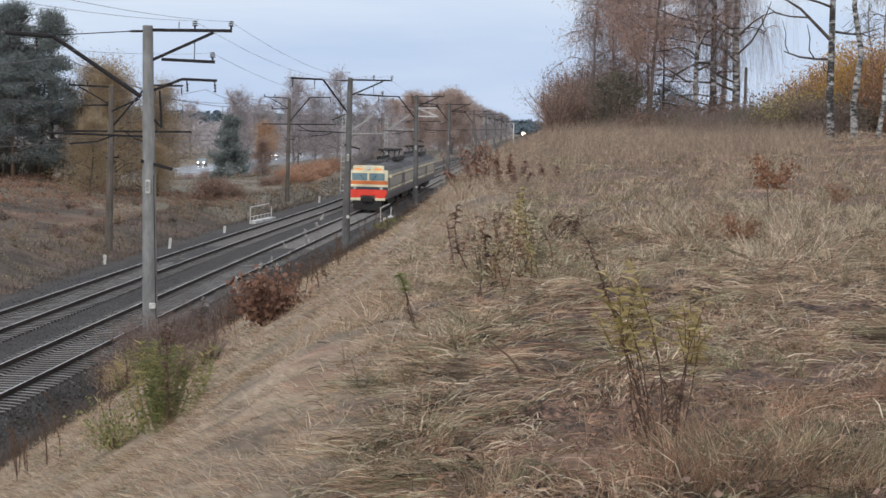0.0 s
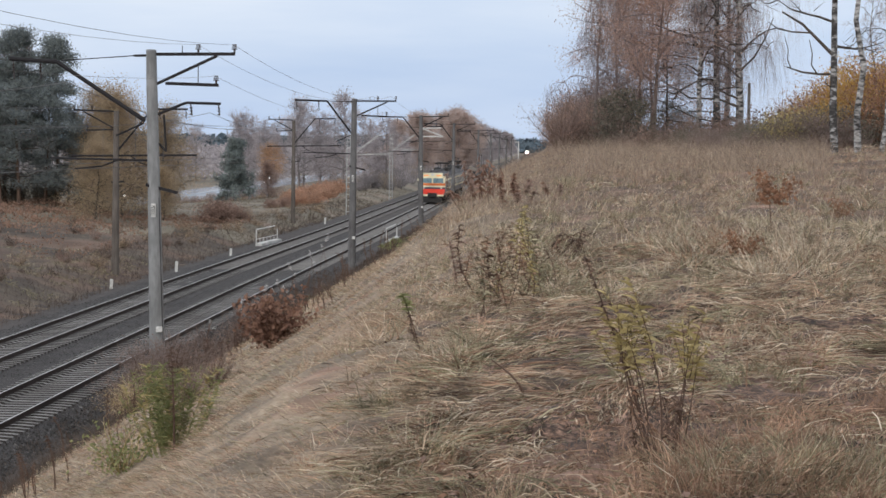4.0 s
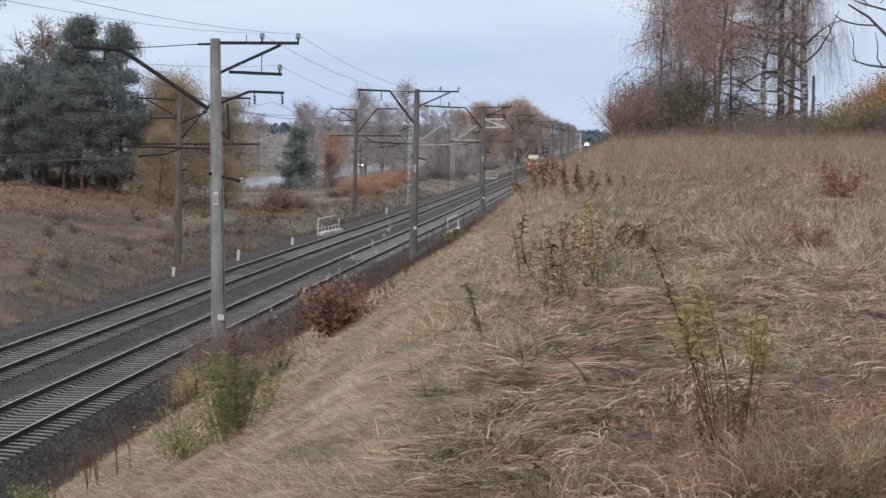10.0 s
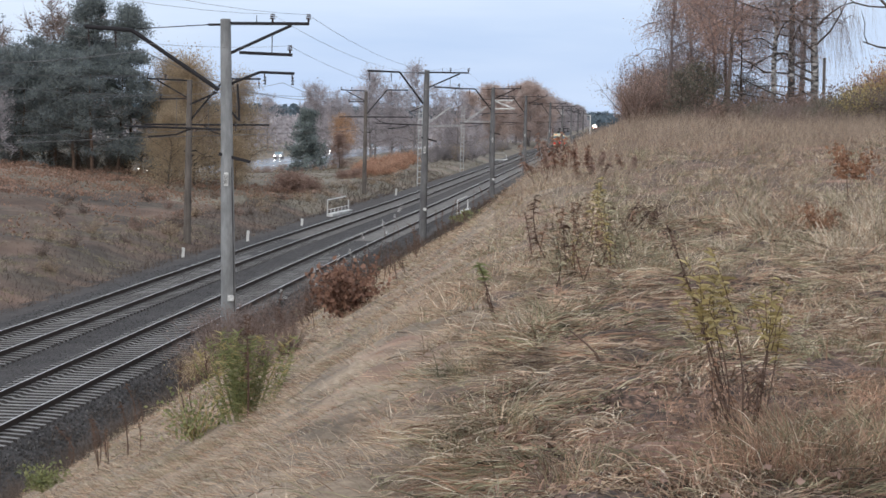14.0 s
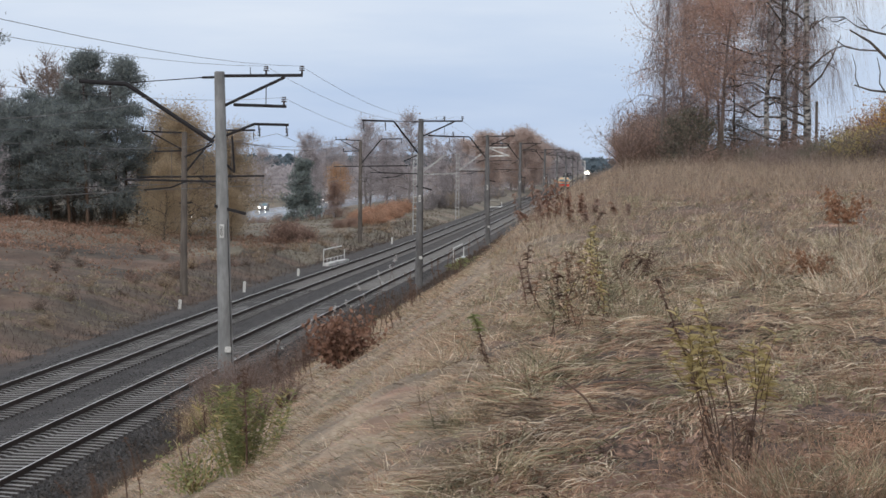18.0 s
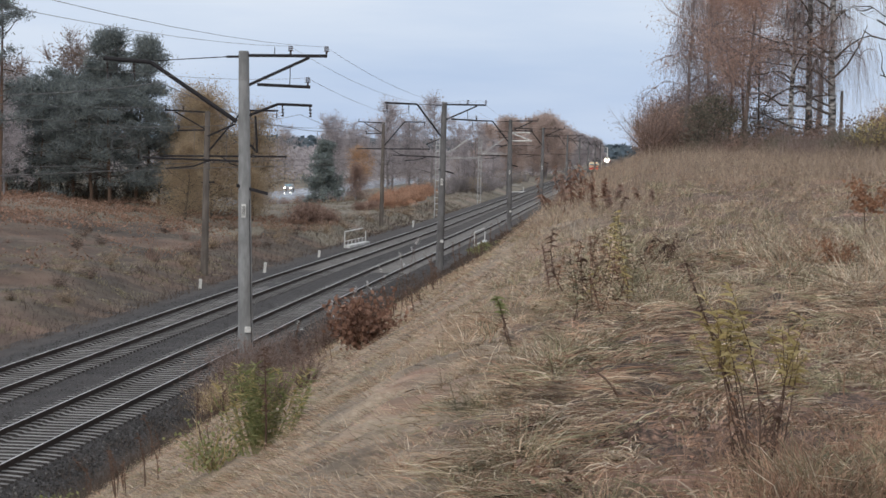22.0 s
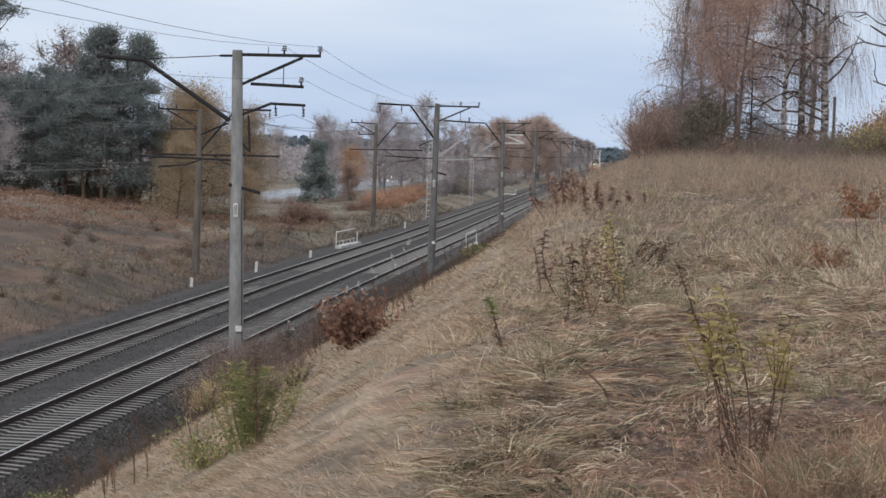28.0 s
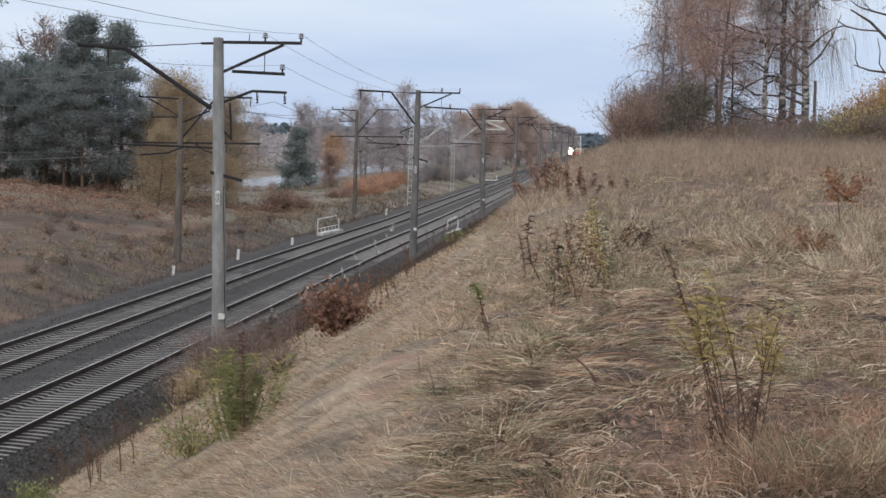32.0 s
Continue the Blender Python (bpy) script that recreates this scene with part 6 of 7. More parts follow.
def build_grass():
    """A fine undergrowth, short matted locks near by with bare soil between, and arching tussocks on the hill."""
    rng = np.random.default_rng(200)
    bag = [[] for _ in GRASS]

    def put(x, y, head, lean, length, width, kind, droop, lift=None, steps=3):
        for k in range(4):
            s = kind == k
            if s.any():
                bag[k].append(blades(x[s], y[s], head[s], lean[s], length[s], width[s], rng, steps, droop, 0.0 if lift is None else lift[s]))

    # fine short growth on the cutting's side
    n = 112000
    y = 6.0 * (150 / 6.0) ** rng.uniform(0, 1, n)
    lo, hi = np.maximum(-10.6, -0.52 * y), -1.0 + 0.65 * (1 - smooth(y, 11, 15))
    x = lo + (hi - lo) * rng.uniform(0, 1, n)
    tuft = lumps(x, y, 0.9, 11) + 0.7 * lumps(x, y, 2.6, 12)
    keep = rng.uniform(-1.15, 0.4, n) < tuft
    x, y, tuft = x[keep], y[keep], tuft[keep]
    n = len(x)
    head = math.pi + 1.6 * lumps(x, y, 3.2, 14) + rng.normal(size=n) * 0.8
    lean = np.clip(0.8 + rng.normal(size=n) * 0.2, 0.0, 0.99)
    length = np.clip(0.10 * rng.uniform(0.4, 1.5, n) * (1 + 0.5 * tuft), 0.04, 0.3) * (1 + 0.5 * smooth(y, 20, 50))
    kind = shares(rng.uniform(0, 1, n) * 0.8 + 0.1 + 0.75 * lumps(x, y * 1.5, 2.4, 16), (0.44, 0.53, 0.76))
    put(x, y, head, lean, length, np.maximum(0.0029, 0.00027 * y) * rng.uniform(0.7, 1.4, n), kind, 0.5)

    # tufts and worn locks on the cutting's side
    tufts, per = 6400, 16
    cy = 6.2 * (60 / 6.2) ** rng.uniform(0, 1, tufts)
    lo = np.maximum(-10.4, -0.46 * cy)
    cx = lo + (-1.2 + 0.8 * (1 - smooth(cy, 11, 15)) - lo) * rng.uniform(0, 1, tufts)
    keep = rng.uniform(-0.5, 0.5, tufts) < lumps(cx, cy * 1.5, 2.2, 151) + 0.7 * lumps(cx, cy * 1.5, 0.8, 152)
    cx, cy = cx[keep], cy[keep]
    tufts = len(cx)
    ch = math.pi + 2.2 * lumps(cx, cy * 1.5, 3.0, 153) + rng.normal(size=tufts) * 0.6
    ck = rng.uniform(0, 1, tufts) * 0.8 + 0.1 + 0.7 * lumps(cx, cy * 1.5, 2.6, 154)
    i = np.repeat(np.arange(tufts), per)
    n = len(i)
    put(cx[i] + rng.normal(size=n) * 0.09, cy[i] + rng.normal(size=n) * 0.05, ch[i] + rng.normal(size=n) * 0.35, np.clip(0.85 + rng.normal(size=n) * 0.15, 0, 0.99),
        rng.uniform(0.06, 0.19, n), np.maximum(0.0029, 0.00028 * cy[i]) * rng.uniform(0.7, 1.4, n), shares(ck[i] + rng.normal(size=n) * 0.15, (0.38, 0.46, 0.70)), 0.6)

    # thin growth on the top of the hill
    n = 84000
    y = 11 * (130 / 11) ** rng.uniform(0, 1, n)
    lo, hi = np.full(n, -1.9), np.minimum(0.29 * y, 20)
    x = lo + (hi - lo) * rng.uniform(0, 1, n)
    tuft = lumps(x, y, 1.6, 11) + 0.7 * lumps(x, y, 4.0, 12)
    crisp = 0.35 + 0.65 * smooth(y, 18, 30)
    keep = rng.uniform(-0.8, 0.6, n) * crisp + 0.06 * (1 - crisp) < tuft
    x, y, tuft = x[keep], y[keep], tuft[keep]
    n = len(x)
    head = 0.3 + 3.0 * lumps(x, y, 3.2, 14) + rng.normal(size=n) * 0.9
    lush = np.exp(-((x - 0.1) / 0.95) ** 2) * smooth(y, 10, 13) * (1 - smooth(y, 19, 25))
    kind = shares(rng.uniform(0, 1, n) + 0.35 * lumps(x, y, 3.0, 16) + 0.42 * lush, (0.42, 0.60, 0.78))
    kind = np.where(rng.uniform(0, 1, n) < 0.6 * smooth(y, 24, 36), 2, kind)
    put(x, y, head, np.clip(0.42 + rng.normal(size=n) * 0.25, 0.0, 0.95), np.clip(0.2 * rng.uniform(0.5, 1.6, n) * (1 + 0.6 * tuft), 0.06, 0.6),
        np.maximum(0.0032, 0.00024 * y) * rng.uniform(0.7, 1.4, n), kind, 0.6)

    # the grass about and behind the standpoint
    n = 26000
    a, d = rng.uniform(0, 6.28, n), 9 * rng.uniform(0.02, 1, n) ** 0.6
    x, y = d * np.cos(a), d * np.sin(a) - 1.0
    s = (y < 4.2) & (x > -9)
    x, y = x[s], y[s]
    n = len(x)
    put(x, y, rng.uniform(0, 6.28, n), rng.uniform(0.3, 0.98, n), rng.uniform(0.1, 0.3, n), np.full(n, 0.007), shares(rng.uniform(0, 1, n), (0.5, 0.68, 0.93)), 0.5)

    # a combed mat: locks of long fine blades that lie one way and lap over one another
    def comb(locks, per, y0, y1, reach, fine, rise, seed, bare):
        cy = y0 * (y1 / y0) ** rng.uniform(0, 1, locks)
        cx = -1.5 + (0.26 * cy + 1.5) * rng.uniform(0, 1, locks)
        dense = 1.0 * lumps(cx, cy * 1.5, 1.3, seed) + 0.8 * lumps(cx, cy * 2.2, 0.5, seed + 1) + 0.4 * lumps(cx, cy * 2.5, 0.22, seed + 2)
        for bx, by, rx, ry in ((0.36, 6.5, 0.22, 0.3), (0.75, 6.9, 0.3, 0.25), (0.18, 9.4, 0.35, 0.16), (1.25, 7.95, 0.3, 0.2), (0.6, 11.6, 0.4, 0.3)):
            dense -= bare * np.exp(-((cx - bx) / rx) ** 2 - ((cy - by) / ry) ** 2)
        keep = rng.uniform(-0.3, 0.4, locks) + 0.8 * (1 - smooth(cx, -0.95, -0.4)) < dense
        cx, cy, dense = cx[keep], cy[keep], dense[keep]
        locks = len(cx)
        side = np.where(lumps(cx, cy * 1.5, 2.1, 33) + 0.35 * rng.normal(size=locks) > -0.1, 0.0, math.pi)
        ch = side + 0.25 + 0.75 * (1 - smooth(cy, 6.8, 9.2)) + 1.3 * lumps(cx, cy * 1.5, 2.4, 34) + 0.9 * lumps(cx, cy * 1.5, 0.8, 35) + rng.normal(size=locks) * 0.22
        cl = np.clip(0.94 + rng.normal(size=locks) * 0.07, 0.6, 0.995)
        cn = reach * rng.uniform(0.55, 1.25, locks)
        turn = rng.normal(size=locks) * 0.25
        tone = rng.uniform(0, 1, locks) * 0.7 + 0.15 + 0.75 * lumps(cx, cy * 1.5, 1.2, 36) + 0.35 * lumps(cx, cy * 1.5, 0.4, 37) + 0.25 * smooth(cx, 0.2, 0.8) * (1 - smooth(cy, 6, 7.2))
        i = np.repeat(np.arange(locks), per)
        n = len(i)
        x, y = cx[i] + rng.normal(size=n) * 0.05, cy[i] + rng.normal(size=n) * 0.022
        head, lean, length = ch[i] + rng.normal(size=n) * 0.13, np.clip(cl[i] + rng.normal(size=n) * 0.05, 0.2, 0.995), cn[i] * rng.uniform(0.5, 1.2, n)
        ym = y * ALONG
        start = np.stack([x, ym, ground_z(x, ym) + relief(x, ym) - 0.015 + np.clip(dense[i], 0, 1) * rise * rng.uniform(0, 1, n)], 1)
        up = np.sqrt(np.clip(1 - lean * lean, 0, 1)) + 0.08
        way = unit(np.stack([np.cos(head) * lean, np.sin(head) * lean, up], 1))
        sway = (turn[i] + rng.normal(size=n) * 0.07) * length
        bend = np.stack([-np.sin(head) * sway, np.cos(head) * sway, -way[:, 2] * length * rng.uniform(0.7, 1.25, n)], 1)
        width = np.maximum(fine, fine * 0.062 * ym) * rng.uniform(0.6, 1.5, n)
        kind = shares(tone[i] + rng.normal(size=n) * 0.12, (0.34, 0.47, 0.72))
        # Patches by noise where blades go dark, as shaded gaps between locks.
        gap_shade = lumps(cx, cy * 3.0, 0.6, seed + 5) + 0.7 * lumps(cx, cy * 3.4, 0.26, seed + 6)
        kind = np.where((gap_shade[i] + 0.05 * rng.normal(size=n)) < -0.262, 4, kind)
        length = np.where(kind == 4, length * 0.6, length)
        for k in range(5):
            q = kind == k
            if q.any():
                bag[k].append(ribbons(start[q], way[q], length[q], width[q], bend[q], rng, 3))
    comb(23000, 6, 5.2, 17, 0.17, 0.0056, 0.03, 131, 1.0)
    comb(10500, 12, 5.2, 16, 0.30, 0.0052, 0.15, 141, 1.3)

    # chaff and broken bits on the bare soil
    n = 32000
    y = 5.2 * (17 / 5.2) ** rng.uniform(0, 1, n)
    x = -1.9 + (0.27 * y + 1.9) * rng.uniform(0, 1, n)
    n = len(x)
    put(x, y, 0.3 + 1.5 * lumps(x, y, 1.5, 37) + rng.normal(size=n) * 0.9, np.clip(0.96 + rng.normal(size=n) * 0.06, 0.5, 0.999), rng.uniform(0.025, 0.08, n),
        np.maximum(0.0035, 0.0005 * y) * rng.uniform(0.6, 1.6, n), shares(rng.uniform(0, 1, n) + 0.4 * lumps(x, y, 1.0, 38), (0.25, 0.3, 0.92)), 0.2, None, 2)

    # tussocks, spreading like a fountain
    tufts, per = 3200, 36
    cy = 8.0 * (50 / 8.0) ** rng.uniform(0, 1, tufts)
    lo = np.maximum(-1.4, -0.12 * cy)
    cx = lo + (0.29 * cy - lo) * rng.uniform(0, 1, tufts)
    dense = lumps(cx, cy * 1.5, 2.6, 41) + 0.8 * lumps(cx, cy * 1.5, 1.1, 42)
    keep = rng.uniform(-0.22, 0.42, tufts) < dense
    cx, cy, dense = cx[keep], cy[keep], dense[keep]
    tufts = len(cx)
    ch = rng.uniform(0, 6.28, tufts)
    cn = rng.uniform(0.12, 0.28, tufts) * (1 + 0.3 * dense)
    ck = rng.uniform(0, 1, tufts) + 0.5 * lumps(cx, cy, 4.0, 43) + 0.4 * np.exp(-((cx - 0.1) / 0.95) ** 2) * smooth(cy, 10, 13) * (1 - smooth(cy, 19, 25))
    i = np.repeat(np.arange(tufts), per)
    n = len(i)
    a = rng.uniform(0, 6.28, n)
    x, y = cx[i] + rng.normal(size=n) * 0.05, cy[i] + rng.normal(size=n) * 0.035
    put(x, y, np.where(rng.uniform(0, 1, n) < 0.4, ch[i] + rng.normal(size=n) * 0.6, a), np.clip(np.abs(rng.normal(size=n)) * 0.9, 0, 0.98), cn[i] * rng.uniform(0.6, 1.3, n),
        np.maximum(0.006, 0.0005 * y) * rng.uniform(0.7, 1.4, n), shares(ck[i] + rng.normal(size=n) * 0.2, (0.25, 0.45, 0.6)), 0.9)

    # a band of tall pale tussocks across the hill
    tufts, per = 330, 60
    cx, cy = rng.uniform(-0.6, 5.2, tufts), 16.0 + rng.normal(size=tufts) * 1.9
    keep = rng.uniform(-0.4, 0.3, tufts) < lumps(cx, cy, 1.6, 44)
    cx, cy = cx[keep], cy[keep]
    tufts = len(cx)
    ck = rng.integers(0, 4, tufts)
    i = np.repeat(np.arange(tufts), per)
    n = len(i)
    out = rng.uniform(0, 6.28, n)
    x, y = cx[i] + 0.12 * np.cos(out) * rng.uniform(0, 1, n), cy[i] + 0.08 * np.sin(out) * rng.uniform(0, 1, n)
    put(x, y, out, np.clip(np.abs(rng.normal(size=n)) * 0.5, 0, 0.95), rng.uniform(0.16, 0.42, n), rng.uniform(0.006, 0.012, n),
        np.where(rng.uniform(0, 1, n) < 0.35, 1, np.where(rng.uniform(0, 1, n) < 0.5, 3, ck[i])), 0.9)

    # olive-brown tussocks close by
    for cx, cy, r, size, kind, many in ((-0.48, 6.45, 0.17, 0.30, 3, 420), (-0.60, 6.2, 0.12, 0.18, 3, 200), (-0.20, 5.9, 0.2, 0.24, 3, 260), (-0.05, 5.9, 0.12, 0.2, 0, 260),
                                        (-0.36, 9.8, 0.16, 0.30, 3, 420), (-0.52, 9.5, 0.12, 0.24, 0, 260), (-0.1, 13.6, 0.22, 0.34, 3, 380), (-0.29, 12.3, 0.2, 0.3, 3, 300),
                                        (0.05, 14.6, 0.18, 0.34, 1, 300), (0.04, 13.2, 0.15, 0.25, 3, 260), (1.5, 8.8, 0.16, 0.26, 2, 400), (1.62, 9.2, 0.16, 0.26, 2, 300),
                                        (0.85, 6.1, 0.16, 0.22, 2, 420), (0.95, 5.95, 0.34, 0.32, 3, 1100), (0.72, 5.85, 0.25, 0.26, 2, 700), (1.25, 6.1, 0.25, 0.3, 3, 700), (0.62, 6.3, 0.14, 0.18, 2, 360), (1.1, 6.25, 0.16, 0.22, 3, 420), (0.98, 6.7, 0.16, 0.18, 2, 320),
                                        (-1.0, 7.2, 0.12, 0.14, 2, 260), (1.2, 8.4, 0.16, 0.2, 3, 260), (2.0, 13.4, 0.25, 0.42, 1, 360), (2.35, 13.9, 0.25, 0.45, 0, 360),
                                        (1.55, 14.6, 0.25, 0.35, 2, 360), (2.6, 14.6, 0.25, 0.45, 1, 320), (1.9, 15.2, 0.2, 0.4, 2, 300)):
        n = many
        x, y = cx + rng.normal(size=n) * r * 0.6, cy + rng.normal(size=n) * r * 0.4
        out = np.arctan2(y - cy, x - cx) + rng.normal(size=n) * 0.7
        put(x, y, out, np.clip(np.abs(rng.normal(size=n)) * 0.55, 0, 0.97), size * rng.uniform(0.5, 1.3, n), np.maximum(0.0032, 0.0004 * y) * rng.uniform(0.8, 1.5, n),
            np.where(rng.uniform(0, 1, n) < 0.7, kind, rng.integers(0, 4, n)), 0.8)
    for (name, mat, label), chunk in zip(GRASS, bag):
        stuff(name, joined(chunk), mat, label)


def build_tall_bents():
    """Thin seed stalks that make the hazy brown top of the hill, and a patch of them close by."""
    rng = np.random.default_rng(210)
    n = 26000
    y = 15 * (85 / 15) ** rng.uniform(0, 1, n)
    x = np.maximum(-1.6 - 0.01 * y, -0.08 * y) + rng.uniform(0, 1, n) * (0.34 * y)
    k = rng.uniform(-0.5, 0.7, n) < lumps(x, y, 3.2, 18) + 0.6 * lumps(x, y, 0.9, 19) + 0.4 * smooth(y, 20, 30)
    x, y = x[k], y[k]
    n = len(x)
    far = blades(x, y, rng.uniform(0, 6.28, n), np.abs(rng.normal(size=n)) * 0.35, rng.uniform(0.2, 0.6, n), np.maximum(0.003, 0.00016 * y), rng, 3, 0.3)
    n = 15000
    y = 5.6 + 2.0 * rng.uniform(0, 1, n) ** 1.5
    x = 0.15 + (0.25 * y - 0.15) * rng.uniform(0, 1, n) ** 0.8
    k = rng.uniform(-0.3, 0.7, n) < lumps(x, y * 1.5, 0.9, 24) + 0.5 * lumps(x, y, 0.3, 25) + 0.2 * (1 - smooth(y, 4.5, 6))
    x, y = x[k], y[k]
    n = len(x)
    near = blades(x, y, rng.uniform(0, 6.28, n), np.clip(np.abs(rng.normal(size=n)) * 0.5, 0, 0.9), rng.uniform(0.07, 0.26, n), rng.uniform(0.002, 0.0034, n), rng, 3, 0.3)
    n = 24000
    y = 30 + 29 * rng.uniform(0, 1, n) ** 0.8
    x = 0.2 + 0.18 * y * rng.uniform(0, 1, n) ** 0.9
    k = rng.uniform(-0.6, 0.6, n) < lumps(x, y, 2.2, 26) + 0.6 * lumps(x, y, 0.7, 27)
    x, y = x[k], y[k]
    n = len(x)
    crest = blades(x, y, rng.uniform(0, 6.28, n), np.abs(rng.normal(size=n)) * 0.3, rng.uniform(0.3, 0.9, n), np.full(n, 0.007), rng, 2, 0.3)
    n = 9000
    y = 22 + 40 * rng.uniform(0, 1, n) ** 1.3
    x = -1.6 + 1.9 * rng.uniform(0, 1, n)
    k = rng.uniform(-0.6, 0.5, n) < lumps(x, y, 1.8, 28) + 0.6 * lumps(x, y, 0.6, 29)
    x, y = x[k], y[k]
    n = len(x)
    brow = blades(x, y, rng.uniform(0, 6.28, n), np.abs(rng.normal(size=n)) * 0.35, rng.uniform(0.15, 0.5, n), np.full(n, 0.006), rng, 3, 0.3)
    stuff("reddish_bents", near, M_BROWNGRASS, "fine reddish-brown hair grass on the slope")
    stuff("tall_bents", joined([far, crest, brow]), M_BENTS, "tall brown seed stalks on the hill")


def build_bank_grass():
    rng = np.random.default_rng(220)
    n = 110000
    y = 42 * (230 / 42) ** rng.uniform(0, 1, n)
    x = -21.2 - (np.minimum(0.34 * y, 45)) * rng.uniform(0, 1, n) ** 1.2
    k = rng.uniform(-0.8, 0.6, n) < lumps(x, y, 3.0, 21) + 0.6 * lumps(x, y, 1.1, 22)
    x, y = x[k], y[k]
    n = len(x)
    v = blades(x, y, rng.uniform(0, 6.28, n), np.abs(rng.normal(size=n)) * 0.45, rng.uniform(0.06, 0.22, n), np.maximum(0.008, 0.00016 * y), rng, 2, 0.4)
    stuff("bank_grass", v, M_BANK, "rough brown and russet grass on the far bank")
    n = 26000
    y = 105 * (260 / 105) ** rng.uniform(0, 1, n)
    x = -21.4 - np.minimum(0.2 * y, 34) * rng.uniform(0, 1, n) ** 1.1
    k = rng.uniform(-0.7, 0.6, n) < lumps(x, y, 6.0, 121) + 0.6 * lumps(x, y, 2.2, 122)
    x, y = x[k], y[k]
    n = len(x)
    v = blades(x, y, rng.uniform(0, 6.28, n), np.abs(rng.normal(size=n)) * 0.45, rng.uniform(0.15, 0.4, n), 0.0003 * y, rng, 2, 0.4)
    stuff("verge_grass", v, M_VERGEGRASS, "grass on the verge of the far track, its colour paled with haze")
    n = 22000
    y = 22 + 130 * rng.uniform(0, 1, n) ** 1.3
    x = -10.8 + rng.uniform(0, 1.9, n) ** 1.3 * 0.75 + rng.normal(size=n) * 0.15
    v = blades(x, y, rng.uniform(0, 6.28, n), np.abs(rng.normal(size=n)) * 0.3, rng.uniform(0.15, 0.55, n), np.maximum(0.012, 0.0004 * y), rng, 2, 0.3)
    n = 26000
    y = 24 + 60 * rng.uniform(0, 1, n)
    x = -12.0 + rng.uniform(0, 1.6, n)
    k = rng.uniform(-0.3, 0.5, n) < lumps(x, y, 1.2, 64) + 0.7 * lumps(x, y, 0.5, 65)
    x, y = x[k], y[k]
    n = len(x)
    w = blades(x, y, rng.uniform(0, 6.28, n), np.abs(rng.normal(size=n)) * 0.6, rng.uniform(0.08, 0.34, n), np.full(n, 0.010), rng, 2, 0.4, np.interp(x, [-12.3, -11.5, -10.9], [0.2, 0.06, 0.0]))
    m, per = 70, 50
    cx, cy = rng.uniform(-6.5, -1.6, m), rng.uniform(9, 30, m)
    i = np.repeat(np.arange(m), per)
    n = len(i)
    u = blades(cx[i] + rng.normal(size=n) * 0.1, cy[i] + rng.normal(size=n) * 0.06, rng.uniform(0, 6.28, n), np.clip(rng.normal(size=n) * 0.2 + 0.8, 0, 0.99),
               rng.uniform(0.05, 0.16, n), np.full(n, 0.007), rng, 2, 0.4)
    v = joined([v, w, u])
    stuff("toe_weeds", v, M_DARKWEED, "dark withered weeds at the foot of the slope", "weeds")
    n = 16000
    y = 40 + 160 * rng.uniform(0, 1, n) ** 1.3
    x = -21.0 - rng.uniform(0, 3.4, n) ** 1.3 + rng.normal(size=n) * 0.15
    k = rng.uniform(-0.6, 0.6, n) < lumps(x, y, 4, 61) + lumps(x, y, 1.3, 62)
    x, y = x[k], y[k]
    n = len(x)
    v = blades(x, y, rng.uniform(0, 6.28, n), np.abs(rng.normal(size=n)) * 0.35, rng.uniform(0.2, 0.65, n), np.maximum(0.014, 0.0003 * y), rng, 2, 0.3)
    stuff("ditch_weeds", v, M_DARKWEED, "dark withered weeds along the ditch", "weeds")


def build_bank_tufts():
    rng = np.random.default_rng(225)
    m, per = 240, 34
    cx, cy = -22.5 - 11 * rng.uniform(0, 1, m) ** 1.5, 44 + 46 * rng.uniform(0, 1, m)
    i = np.repeat(np.arange(m), per)
    n = len(i)
    v = blades(cx[i] + rng.normal(size=n) * 0.25, cy[i] + rng.normal(size=n) * 0.15, rng.uniform(0, 6.28, n), np.clip(np.abs(rng.normal(size=n)) * 0.7, 0, 0.97),
               rng.uniform(0.15, 0.5, n), np.full(n, 0.016), rng, 3, 0.8)
    stuff("bank_tufts", v, M_GREENGRASS, "grey-green tufts of rough grass on the far bank")


def build_litter():
    rng = np.random.default_rng(230)
    n = 500
    y = 4.6 + 4.5 * rng.uniform(0, 1, n) ** 1.5
    x = rng.normal(size=n) * 0.5 + 0.15 * y * 0.6
    y = y * ALONG
    c = np.stack([x, y, ground_z(x, y) + 0.05 + rng.uniform(0, 0.04, n)], 1)
    v, t = leaves(c, 0.018, rng, flat=0.75)
    n = 26
    y = (5.5 + 1.5 * rng.uniform(0, 1, n)) * ALONG
    x = rng.uniform(-0.5, 0.6, n)
    c = np.stack([x, y, ground_z(x, y) + relief(x, y) + 0.05 + rng.uniform(0, 0.03, n)], 1)
    stuff("bright_leaves", leaves(c, 0.012, rng, flat=0.6, aspect=0.8), M_FIRE, "bright orange fallen leaves in the grass", "leaves")
    stuff("fallen_leaves", (v, t), M_RUST, "small fallen orange leaves in the grass", "leaves")


def build_bracken():
    rng = np.random.default_rng(240)
    n = 70000
    y = 66 + 60 * rng.uniform(0, 1, n)
    x = -24 - 34 * rng.uniform(0, 1, n)
    k = rng.uniform(-0.2, 0.8, n) < 0.8 * lumps(x, y, 9, 51) + 0.6 * lumps(x, y, 3, 52) + smooth(-x + 0.35 * (y - 100), 27, 40) * 1.0 - 0.35
    x, y = x[k], y[k]
    y = y * ALONG
    c = np.stack([x, y, ground_z(x, y) + relief(x, y) + rng.uniform(0.02, 0.45, len(x))], 1)
    stuff("bracken", leaves(c, 0.08, rng, flat=0.4), M_BRACKEN, "low russet bracken on the far bank", "bracken")


